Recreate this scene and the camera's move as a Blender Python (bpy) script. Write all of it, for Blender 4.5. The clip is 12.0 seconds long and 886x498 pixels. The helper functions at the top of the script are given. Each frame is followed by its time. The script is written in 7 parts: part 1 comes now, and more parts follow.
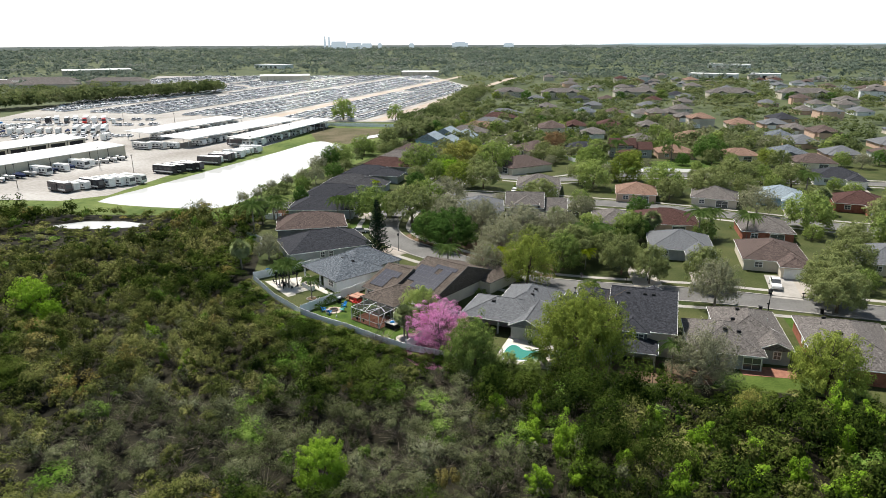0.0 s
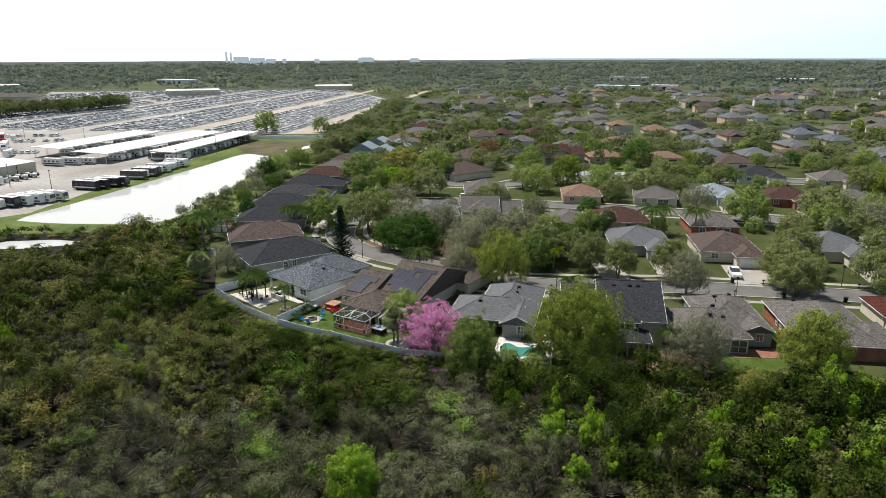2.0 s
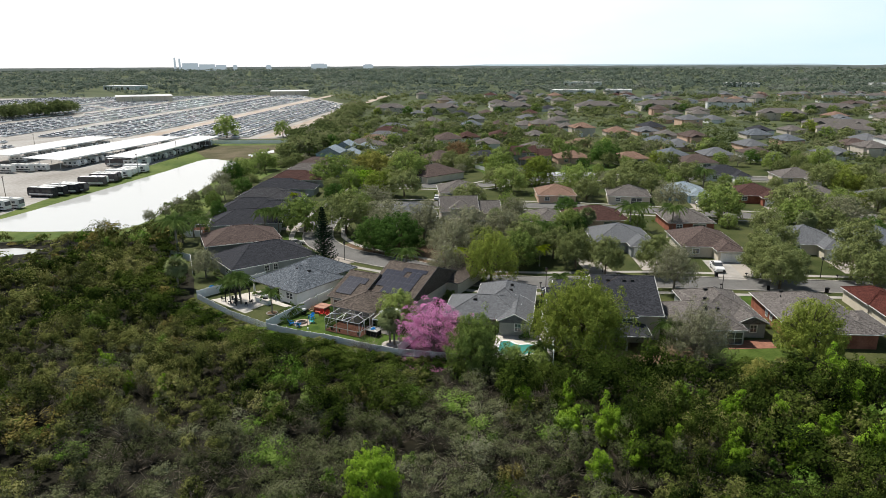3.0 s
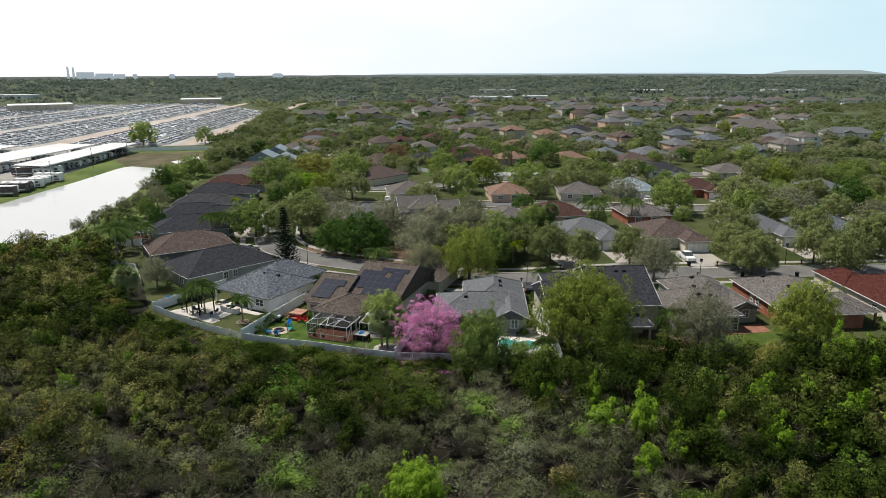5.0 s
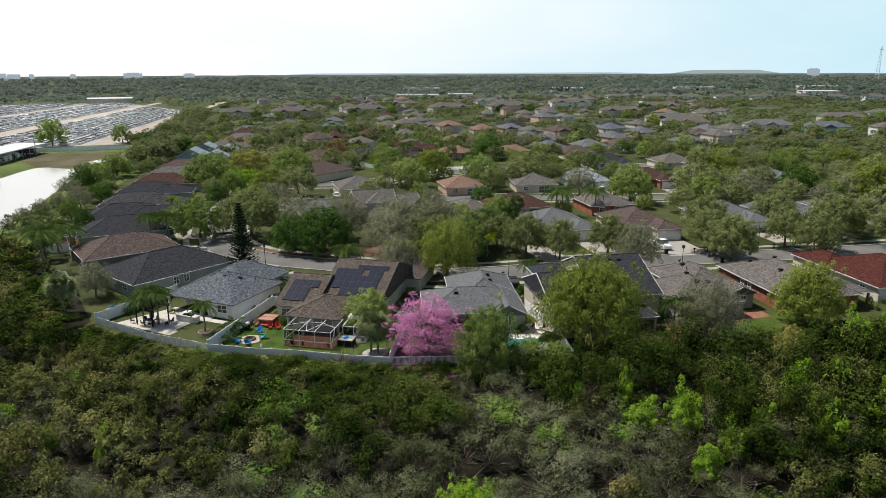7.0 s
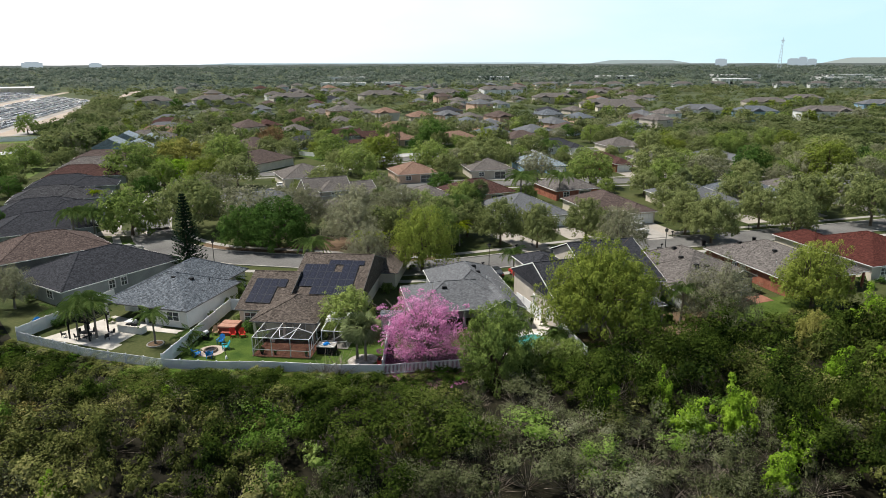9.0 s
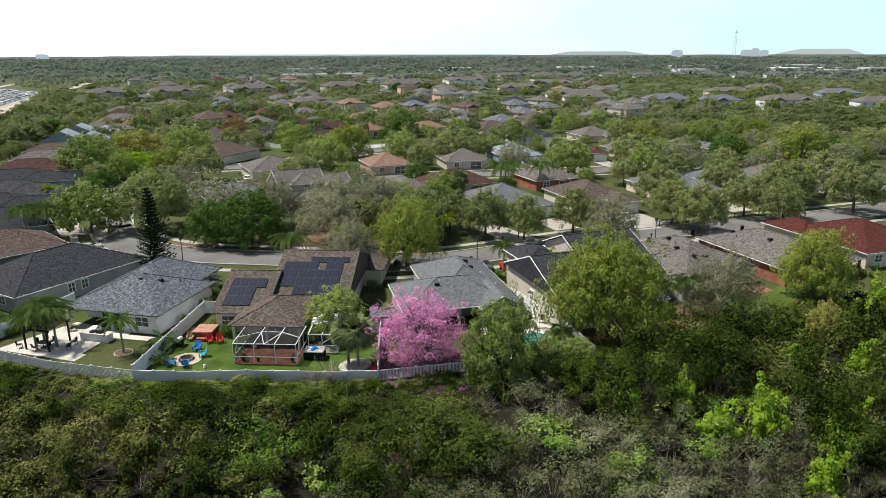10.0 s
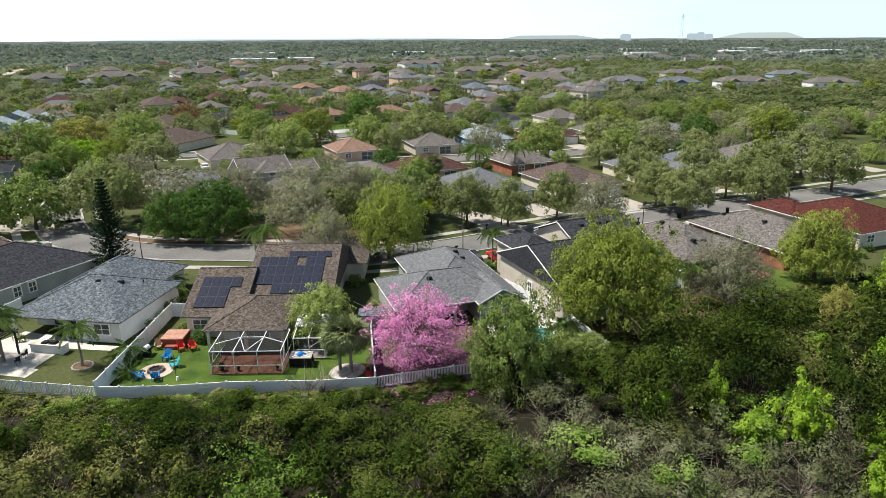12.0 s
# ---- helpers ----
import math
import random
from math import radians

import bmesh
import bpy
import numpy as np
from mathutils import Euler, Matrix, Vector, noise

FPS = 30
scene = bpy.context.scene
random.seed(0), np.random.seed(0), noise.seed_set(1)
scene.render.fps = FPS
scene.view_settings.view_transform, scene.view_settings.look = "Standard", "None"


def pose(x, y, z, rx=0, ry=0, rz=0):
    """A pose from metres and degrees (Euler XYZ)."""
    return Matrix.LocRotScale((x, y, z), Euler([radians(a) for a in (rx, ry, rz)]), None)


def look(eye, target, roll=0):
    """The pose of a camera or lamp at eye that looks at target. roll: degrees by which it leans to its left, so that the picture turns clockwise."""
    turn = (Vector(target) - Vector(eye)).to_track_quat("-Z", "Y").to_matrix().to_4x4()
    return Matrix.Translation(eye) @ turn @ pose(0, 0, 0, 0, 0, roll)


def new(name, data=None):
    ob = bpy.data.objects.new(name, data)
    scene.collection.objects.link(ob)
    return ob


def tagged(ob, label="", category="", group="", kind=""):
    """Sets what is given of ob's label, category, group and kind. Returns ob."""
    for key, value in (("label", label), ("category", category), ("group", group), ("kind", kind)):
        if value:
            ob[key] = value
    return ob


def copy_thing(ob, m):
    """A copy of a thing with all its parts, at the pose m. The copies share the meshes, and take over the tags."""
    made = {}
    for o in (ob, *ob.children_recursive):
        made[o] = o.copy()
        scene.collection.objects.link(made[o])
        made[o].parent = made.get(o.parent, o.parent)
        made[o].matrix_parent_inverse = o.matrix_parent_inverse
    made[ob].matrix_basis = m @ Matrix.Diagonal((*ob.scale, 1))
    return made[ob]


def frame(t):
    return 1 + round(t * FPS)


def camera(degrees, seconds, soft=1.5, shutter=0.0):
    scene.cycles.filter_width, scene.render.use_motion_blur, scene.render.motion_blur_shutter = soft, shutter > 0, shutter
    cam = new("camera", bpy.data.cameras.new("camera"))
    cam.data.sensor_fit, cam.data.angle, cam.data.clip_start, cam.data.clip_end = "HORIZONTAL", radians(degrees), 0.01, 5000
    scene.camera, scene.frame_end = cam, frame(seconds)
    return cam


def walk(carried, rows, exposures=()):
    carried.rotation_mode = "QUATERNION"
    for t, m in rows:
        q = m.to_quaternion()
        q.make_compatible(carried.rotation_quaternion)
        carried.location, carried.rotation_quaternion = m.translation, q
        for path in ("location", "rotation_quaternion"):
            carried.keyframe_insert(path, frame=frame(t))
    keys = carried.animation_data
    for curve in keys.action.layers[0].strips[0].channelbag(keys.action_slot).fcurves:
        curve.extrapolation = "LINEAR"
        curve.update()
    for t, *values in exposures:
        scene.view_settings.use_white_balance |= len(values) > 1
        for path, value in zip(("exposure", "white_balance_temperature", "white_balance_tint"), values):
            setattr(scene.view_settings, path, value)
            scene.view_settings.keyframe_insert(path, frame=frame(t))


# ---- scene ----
cam = camera(67.46, 12.0, soft=0.6)
# seconds, x, y, z, then the turn in degrees
ROWS = [
    (0.0, 0.00, 0.00, 49.70, 72.51, 0.16, 0.00),
    (0.5, -3.23, 0.31, 49.03, 72.97, 0.13, -2.00),
    (1.0, -6.30, 0.72, 48.35, 73.15, 0.15, -3.86),
    (1.5, -9.60, 1.33, 47.56, 73.44, 0.16, -5.87),
    (2.0, -12.87, 2.21, 46.72, 73.75, 0.17, -7.93),
    (2.5, -16.05, 3.42, 45.84, 74.03, 0.17, -9.90),
    (3.0, -19.11, 4.90, 44.92, 74.25, 0.20, -11.87),
    (5.0, -29.45, 13.56, 41.07, 75.01, 0.20, -19.37),
    (5.5, -31.39, 16.27, 40.15, 75.08, 0.22, -21.15),
    (6.0, -33.04, 19.25, 39.26, 75.11, 0.22, -22.88),
    (6.5, -34.41, 22.34, 38.38, 75.10, 0.24, -24.57),
    (7.0, -35.56, 25.57, 37.55, 75.02, 0.23, -26.23),
    (9.0, -37.97, 39.04, 34.58, 74.22, 0.16, -32.77),
    (9.5, -38.11, 42.42, 33.95, 73.93, 0.16, -34.44),
    (10.0, -38.11, 45.80, 33.32, 73.54, 0.17, -36.12),
    (10.5, -37.96, 49.11, 32.73, 73.14, 0.23, -37.83),
    (11.0, -37.82, 51.59, 32.37, 72.70, 0.21, -39.09),
    (11.5, -37.79, 53.02, 32.17, 72.44, 0.25, -39.86),
    (12.0, -37.79, 53.74, 32.05, 72.30, 0.28, -40.21),
]
walk(cam, [(t, pose(*p)) for t, *p in ROWS], exposures=[(0.0, 0.64), (0.5, 0.43), (1.5, 0.38), (3.0, 0.25), (5.0, 0.15), (6.0, 0.11), (7.2, 0.18), (9.0, 0.34), (10.5, 0.55), (12.0, 0.69)])

# ---- light: a thin bright overcast with the sun high, ahead and to the left ----
SUN_AZ, SUN_EL = 125.0, 60.0          # degrees from +x, above the horizon
world = bpy.data.worlds.new("world")
scene.world = world
world.use_nodes = True
wn, wl = world.node_tree.nodes, world.node_tree.links
wn.clear()
w_out = wn.new("ShaderNodeOutputWorld")
w_bg = wn.new("ShaderNodeBackground")
w_sky = wn.new("ShaderNodeTexSky")
w_sky.sky_type, w_sky.sun_disc = "NISHITA", False
w_sky.sun_elevation, w_sky.sun_rotation = radians(SUN_EL), radians(90 - SUN_AZ)
w_sky.air_density, w_sky.dust_density, w_sky.ozone_density = 1.0, 0.3, 2.0
w_co = wn.new("ShaderNodeTexCoord")
w_map = wn.new("ShaderNodeMapping")
w_map.inputs["Scale"].default_value = (1.2, 1.2, 4.5)
w_noise = wn.new("ShaderNodeTexNoise")
w_noise.inputs["Scale"].default_value, w_noise.inputs["Detail"].default_value = 1.6, 6.0
w_sep = wn.new("ShaderNodeSeparateXYZ")
w_high = wn.new("ShaderNodeMapRange")          # haze thins towards the zenith
w_high.interpolation_type = "SMOOTHSTEP"
w_high.inputs["From Min"].default_value, w_high.inputs["From Max"].default_value = 0.12, 0.36
w_high.inputs["To Min"].default_value, w_high.inputs["To Max"].default_value = 1.0, 0.10
w_dot = wn.new("ShaderNodeVectorMath")
w_dot.operation = "DOT_PRODUCT"
w_dot.inputs[1].default_value = (-0.80, 0.60, 0.0)
w_sum = wn.new("ShaderNodeMath")
w_sum.operation = "MULTIPLY_ADD"
w_sum.inputs[1].default_value = 0.9
w_ramp = wn.new("ShaderNodeValToRGB")
w_ramp.color_ramp.elements[0].position, w_ramp.color_ramp.elements[1].position = 0.05, 0.95
w_ramp.color_ramp.elements[0].color = (0.56, 0.80, 0.90, 1)
w_ramp.color_ramp.elements[1].color = (1.0, 1.0, 1.0, 1)
w_gain = wn.new("ShaderNodeVectorMath")
w_gain.operation = "SCALE"
w_gain.inputs["Scale"].default_value = 18.8
w_mix = wn.new("ShaderNodeMix")
w_mix.data_type = "RGBA"
wl.new(w_co.outputs["Generated"], w_map.inputs["Vector"])
wl.new(w_map.outputs["Vector"], w_noise.inputs["Vector"])
wl.new(w_co.outputs["Generated"], w_sep.inputs["Vector"])
wl.new(w_sep.outputs["Z"], w_high.inputs["Value"])
wl.new(w_co.outputs["Generated"], w_dot.inputs[0])
wl.new(w_dot.outputs["Value"], w_sum.inputs[0])
wl.new(w_noise.outputs["Fac"], w_sum.inputs[2])
wl.new(w_sum.outputs["Value"], w_ramp.inputs["Fac"])
wl.new(w_ramp.outputs["Color"], w_gain.inputs[0])
wl.new(w_high.outputs["Result"], w_mix.inputs["Factor"])
wl.new(w_sky.outputs["Color"], w_mix.inputs["A"])
wl.new(w_gain.outputs["Vector"], w_mix.inputs["B"])
wl.new(w_mix.outputs["Result"], w_bg.inputs["Color"])
w_bg.inputs["Strength"].default_value = 0.05
wl.new(w_bg.outputs["Background"], w_out.inputs["Surface"])

sun_data = bpy.data.lights.new("sun", "SUN")
sun_data.energy, sun_data.angle, sun_data.color = 5.0, radians(4), (1.0, 0.95, 0.87)
sun = new("sun", sun_data)
az, el = radians(SUN_AZ), radians(SUN_EL)
sun.matrix_world = look((300 * math.cos(el) * math.cos(az), 300 * math.cos(el) * math.sin(az), 300 * math.sin(el)), (0, 0, 0))

# ---- materials ----
def node_mat(name):
    m = bpy.data.materials.new(name)
    m.use_nodes = True
    return m, m.node_tree.nodes, m.node_tree.links, m.node_tree.nodes["Principled BSDF"]


def surface(name, dark, light, scale=1.0, rough=0.8, metal=0.0, bump=0.2, fine=14.0, island=0.0, spec=0.08, stretch=(1, 1, 1), each=0.0):
    """A plain surface: colour between two tones by coarse and fine noise, with fine relief. island / each: how far single pieces differ."""
    m, n, l, b = node_mat(name)
    co = n.new("ShaderNodeTexCoord")
    mp = n.new("ShaderNodeMapping")
    mp.inputs["Scale"].default_value = stretch
    big, small = n.new("ShaderNodeTexNoise"), n.new("ShaderNodeTexNoise")
    big.inputs["Scale"].default_value, big.inputs["Detail"].default_value = scale, 5.0
    small.inputs["Scale"].default_value, small.inputs["Detail"].default_value = scale * fine, 3.0
    add = n.new("ShaderNodeMath")
    add.operation = "MULTIPLY_ADD"
    add.inputs[1].default_value = 0.6
    ramp = n.new("ShaderNodeValToRGB")
    ramp.color_ramp.elements[0].position, ramp.color_ramp.elements[1].position = 0.55, 1.0
    ramp.color_ramp.elements[0].color, ramp.color_ramp.elements[1].color = (*dark, 1), (*light, 1)
    l.new(co.outputs["Object"], mp.inputs["Vector"])
    l.new(mp.outputs["Vector"], big.inputs["Vector"])
    l.new(mp.outputs["Vector"], small.inputs["Vector"])
    l.new(small.outputs["Fac"], add.inputs[0])
    l.new(big.outputs["Fac"], add.inputs[2])
    fac = add.outputs["Value"]
    if island or each:
        geo = n.new("ShaderNodeNewGeometry") if island else n.new("ShaderNodeObjectInfo")
        more = n.new("ShaderNodeMath")
        more.operation = "MULTIPLY_ADD"
        more.inputs[1].default_value = island or each
        l.new(geo.outputs["Random Per Island" if island else "Random"], more.inputs[0])
        less = n.new("ShaderNodeMath")
        less.operation = "SUBTRACT"
        less.inputs[1].default_value = (island or each) / 2
        l.new(fac, less.inputs[0])
        l.new(less.outputs["Value"], more.inputs[2])
        fac = more.outputs["Value"]
    l.new(fac, ramp.inputs["Fac"])
    l.new(ramp.outputs["Color"], b.inputs["Base Color"])
    b.inputs["Roughness"].default_value, b.inputs["Metallic"].default_value = rough, metal
    b.inputs["Specular IOR Level"].default_value = spec
    if bump:
        bp = n.new("ShaderNodeBump")
        bp.inputs["Strength"].default_value, bp.inputs["Distance"].default_value = bump, 0.02
        l.new(small.outputs["Fac"], bp.inputs["Height"])
        l.new(bp.outputs["Normal"], b.inputs["Normal"])
    return m


def foliage(name, tones, through_light=0.32, shift=0.34, leaf=0.30, spray=0.36):
    """Leaves: tones differ a little from leaf to leaf, more from spray to spray and from plant to plant."""
    m, n, l, b = node_mat(name)
    n.remove(b)
    out = n["Material Output"]
    geo, info = n.new("ShaderNodeNewGeometry"), n.new("ShaderNodeObjectInfo")
    mul = n.new("ShaderNodeMath")
    mul.operation = "MULTIPLY_ADD"
    mul.inputs[1].default_value = shift
    co, no = n.new("ShaderNodeTexCoord"), n.new("ShaderNodeTexNoise")
    no.inputs["Scale"].default_value, no.inputs["Detail"].default_value = 0.75, 2.0
    l.new(co.outputs["Object"], no.inputs["Vector"])
    patch = n.new("ShaderNodeMath")
    patch.operation = "MULTIPLY_ADD"
    patch.inputs[1].default_value, patch.inputs[2].default_value = 2.4 * spray, -0.7 * spray
    l.new(no.outputs["Fac"], patch.inputs[0])
    keep = n.new("ShaderNodeMath")
    keep.operation = "MULTIPLY_ADD"
    keep.inputs[1].default_value = leaf
    l.new(geo.outputs["Random Per Island"], keep.inputs[0])
    l.new(patch.outputs["Value"], keep.inputs[2])
    l.new(info.outputs["Random"], mul.inputs[0])
    l.new(keep.outputs["Value"], mul.inputs[2])
    ramp = n.new("ShaderNodeValToRGB")
    el = ramp.color_ramp.elements
    while len(el) < len(tones):
        el.new(0.5)
    for k, tone in enumerate(tones):
        el[k].position, el[k].color = 0.08 + 0.84 * k / (len(tones) - 1), (*tone, 1)
    l.new(mul.outputs["Value"], ramp.inputs["Fac"])
    dif, tra, mix = n.new("ShaderNodeBsdfDiffuse"), n.new("ShaderNodeBsdfTranslucent"), n.new("ShaderNodeMixShader")
    mix.inputs["Fac"].default_value = through_light
    l.new(ramp.outputs["Color"], dif.inputs["Color"])
    l.new(ramp.outputs["Color"], tra.inputs["Color"])
    l.new(dif.outputs["BSDF"], mix.inputs[1])
    l.new(tra.outputs["BSDF"], mix.inputs[2])
    l.new(mix.outputs["Shader"], out.inputs["Surface"])
    return m


def patchy_foliage(name, tones, size=0.15, through_light=0.16, leaf=0.28):
    """Leaves of a whole thicket: tones change from place to place as well as from leaf to leaf."""
    m = foliage(name, tones, through_light, 0.0)
    n, l = m.node_tree.nodes, m.node_tree.links
    co, no = n.new("ShaderNodeTexCoord"), n.new("ShaderNodeTexNoise")
    no.inputs["Scale"].default_value, no.inputs["Detail"].default_value = size, 5.0
    no.inputs["Roughness"].default_value = 0.72
    l.new(co.outputs["Object"], no.inputs["Vector"])
    geo = next(x for x in n if x.type == "NEW_GEOMETRY")
    ramp = next(x for x in n if x.type == "VALTORGB")
    a = n.new("ShaderNodeMath")
    a.operation = "MULTIPLY_ADD"
    a.inputs[1].default_value = 2.7
    a.inputs[2].default_value = -1.13 + (0.55 - leaf) / 2
    l.new(no.outputs["Fac"], a.inputs[0])
    c = n.new("ShaderNodeMath")
    c.operation = "MULTIPLY_ADD"
    c.inputs[1].default_value = leaf
    l.new(geo.outputs["Random Per Island"], c.inputs[0])
    l.new(a.outputs["Value"], c.inputs[2])
    l.new(c.outputs["Value"], ramp.inputs["Fac"])
    return m


def glass_mat(name, tint, rough=0.06):
    m, n, l, b = node_mat(name)
    b.inputs["Base Color"].default_value = (*tint, 1)
    b.inputs["Roughness"].default_value, b.inputs["Specular IOR Level"].default_value = rough, 0.7
    return m


def water_mat(name, tint, ripple=0.05, scale=1.5, rough=0.03):
    m, n, l, b = node_mat(name)
    b.inputs["Base Color"].default_value = (*tint, 1)
    b.inputs["Roughness"].default_value, b.inputs["IOR"].default_value = rough, 1.333
    co, no, bp = n.new("ShaderNodeTexCoord"), n.new("ShaderNodeTexNoise"), n.new("ShaderNodeBump")
    no.inputs["Scale"].default_value, no.inputs["Detail"].default_value = scale, 3.0
    bp.inputs["Strength"].default_value, bp.inputs["Distance"].default_value = ripple, 0.05
    l.new(co.outputs["Object"], no.inputs["Vector"])
    l.new(no.outputs["Fac"], bp.inputs["Height"])
    l.new(bp.outputs["Normal"], b.inputs["Normal"])
    return m


def shingles(name, dark, light, contrast=0.62):
    """Asphalt shingles: tabs in courses, each its own tone, over weathered patches."""
    m = surface(name, dark, light, scale=2.6, rough=0.92, bump=0.0, fine=5.0, spec=0.05)
    n, l = m.node_tree.nodes, m.node_tree.links
    b = n["Principled BSDF"]
    co = next(x for x in n if x.type == "TEX_COORD")
    br = n.new("ShaderNodeTexVoronoi")
    br.inputs["Scale"].default_value = 4.6
    mp = n.new("ShaderNodeMapping")
    mp.inputs["Scale"].default_value = (1.0, 1.0, 3.4)
    mix = n.new("ShaderNodeMix")
    mix.data_type, mix.blend_type = "RGBA", "OVERLAY"
    mix.inputs["Factor"].default_value = contrast
    bw = n.new("ShaderNodeRGBToBW")
    l.new(co.outputs["Object"], mp.inputs["Vector"])
    l.new(mp.outputs["Vector"], br.inputs["Vector"])
    ramp = next(x for x in n if x.type == "VALTORGB")
    l.new(ramp.outputs["Color"], mix.inputs["A"])
    l.new(br.outputs["Color"], bw.inputs["Color"])
    l.new(bw.outputs["Val"], mix.inputs["B"])
    l.new(mix.outputs["Result"], b.inputs["Base Color"])
    return m


M = {}
M["ground"] = surface("wooded_ground", (0.038, 0.053, 0.023), (0.091, 0.106, 0.053), scale=0.02, fine=12, bump=0)
# soil tone lowered below wet earth so gaps between shrubs look shaded
M["marsh"] = surface("shade_darkened_marsh_soil", (0.008, 0.008, 0.005), (0.023, 0.021, 0.012), scale=0.15, fine=9)
M["lawn"] = surface("lawn", (0.021, 0.036, 0.008), (0.077, 0.083, 0.032), scale=0.11, fine=24, bump=0.1)
M["bright_lawn"] = surface("watered_lawn", (0.020, 0.048, 0.007), (0.075, 0.115, 0.020), scale=0.45, fine=14, bump=0.1)
M["back_grass"] = surface("back_grass", (0.03, 0.055, 0.008), (0.085, 0.12, 0.026), scale=0.25, fine=14, bump=0.1)
M["shells"] = surface("white_shells", (0.16, 0.14, 0.12), (0.52, 0.49, 0.45), scale=1.2, fine=9, bump=0.3)
M["edge"] = surface("grey_drip_edge", (0.10, 0.10, 0.10), (0.17, 0.17, 0.17), scale=1, rough=0.6, bump=0)
M["bank"] = surface("bank_grass", (0.046, 0.080, 0.015), (0.129, 0.160, 0.046), scale=0.05, fine=9, bump=0.1)
M["mulch"] = surface("mulch", (0.068, 0.042, 0.027), (0.152, 0.106, 0.068), scale=0.4, fine=12)
M["asphalt"] = surface("weathered_asphalt", (0.105, 0.101, 0.098), (0.167, 0.165, 0.157), scale=0.15, fine=16, rough=0.9, bump=0.05)
M["concrete"] = surface("concrete", (0.249, 0.236, 0.216), (0.366, 0.347, 0.320), scale=0.3, fine=10, rough=0.9, bump=0.05)
M["drive"] = surface("driveway_concrete", (0.261, 0.236, 0.203), (0.359, 0.327, 0.287), scale=0.25, fine=10, rough=0.9, bump=0.05)
M["pavers"] = surface("pale_pavers", (0.395, 0.365, 0.319), (0.532, 0.502, 0.456), scale=0.5, fine=6, rough=0.85, bump=0.05)
M["gravel"] = surface("shell_gravel", (0.224, 0.207, 0.185), (0.392, 0.378, 0.358), scale=0.03, fine=25, rough=0.95, bump=0.05)
M["sand"] = surface("sandy_track", (0.31, 0.25, 0.20), (0.45, 0.385, 0.325), scale=0.05, fine=20, rough=0.95, bump=0)
M["petals"] = surface("petal_strewn_soil", (0.035, 0.027, 0.022), (0.11, 0.07, 0.075), scale=0.9, fine=8, bump=0.1)
M["marl"] = surface("pond_mud", (0.048, 0.051, 0.019), (0.132, 0.108, 0.068), scale=0.1, fine=10)
# pale base colour stands in for much of the sky's white reflection
M["pond"] = water_mat("sky_whitened_pond_water", (0.50, 0.51, 0.50), 0.02, 0.5, 0.08)
M["pool"] = water_mat("pool_water", (0.05, 0.21, 0.175), 0.12, 2.0)
M["white"] = surface("white_vinyl", (0.74, 0.75, 0.77), (0.84, 0.84, 0.85), scale=0.6, rough=0.45, bump=0, fine=6)
M["trim"] = surface("white_trim", (0.70, 0.70, 0.69), (0.82, 0.82, 0.80), scale=0.7, rough=0.6, bump=0)
M["glass"] = glass_mat("window_glass", (0.075, 0.08, 0.085))
M["dark"] = surface("dark_metal", (0.012, 0.012, 0.013), (0.03, 0.03, 0.03), scale=2, rough=0.5, bump=0)
M["screen"] = surface("dark_mesh_screen", (0.012, 0.013, 0.012), (0.03, 0.03, 0.03), scale=2, rough=0.9, bump=0)
M["alu"] = surface("white_aluminium", (0.60, 0.61, 0.62), (0.74, 0.74, 0.74), scale=2, rough=0.4, bump=0)
M["solar"] = surface("solar_cell_glass", (0.012, 0.013, 0.021), (0.026, 0.028, 0.042), scale=3, rough=0.16, bump=0, fine=4, spec=0.5)
M["bark"] = surface("bark", (0.06, 0.045, 0.032), (0.17, 0.135, 0.10), scale=1.4, fine=6, stretch=(1, 1, 0.25))
M["pale_bark"] = surface("grey_bark", (0.13, 0.115, 0.095), (0.28, 0.25, 0.21), scale=1.4, fine=6, stretch=(1, 1, 0.25))
M["twig"] = surface("bare_twigs", (0.10, 0.08, 0.06), (0.30, 0.26, 0.215), scale=0.1, fine=9, island=0.5, bump=0)
M["metal_roof"] = surface("white_metal_roof", (0.510, 0.510, 0.510), (0.680, 0.680, 0.671), scale=0.05, rough=0.5, fine=20, bump=0)
M["tan_metal"] = surface("tan_metal_wall", (0.36, 0.33, 0.26), (0.47, 0.43, 0.35), scale=0.2, rough=0.6, bump=0)
M["brown_tub"] = surface("red_brown_cedar", (0.20, 0.055, 0.035), (0.33, 0.10, 0.07), scale=2, fine=6)
M["tub_lid"] = surface("tan_vinyl_cover", (0.30, 0.16, 0.11), (0.42, 0.24, 0.18), scale=2, fine=6)
M["brick_paving"] = surface("terracotta_pavers", (0.167, 0.076, 0.053), (0.289, 0.144, 0.099), scale=1.2, fine=6)
M["blue"] = surface("blue_plastic", (0.01, 0.12, 0.38), (0.02, 0.20, 0.55), scale=1.5, rough=0.4, bump=0)
M["teal"] = surface("teal_plastic", (0.02, 0.30, 0.36), (0.06, 0.42, 0.48), scale=1.5, rough=0.4, bump=0)
M["red"] = surface("red_paint", (0.34, 0.025, 0.02), (0.50, 0.04, 0.03), scale=1.5, rough=0.35, bump=0)
M["black"] = surface("black_plastic", (0.010, 0.010, 0.011), (0.02, 0.02, 0.022), scale=3, rough=0.5, bump=0)
M["navy"] = surface("navy_canvas", (0.012, 0.018, 0.05), (0.03, 0.045, 0.10), scale=2, rough=0.8, bump=0)
M["tyre"] = surface("tyre_rubber", (0.012, 0.012, 0.012), (0.02, 0.02, 0.02), scale=3, rough=0.8, bump=0)
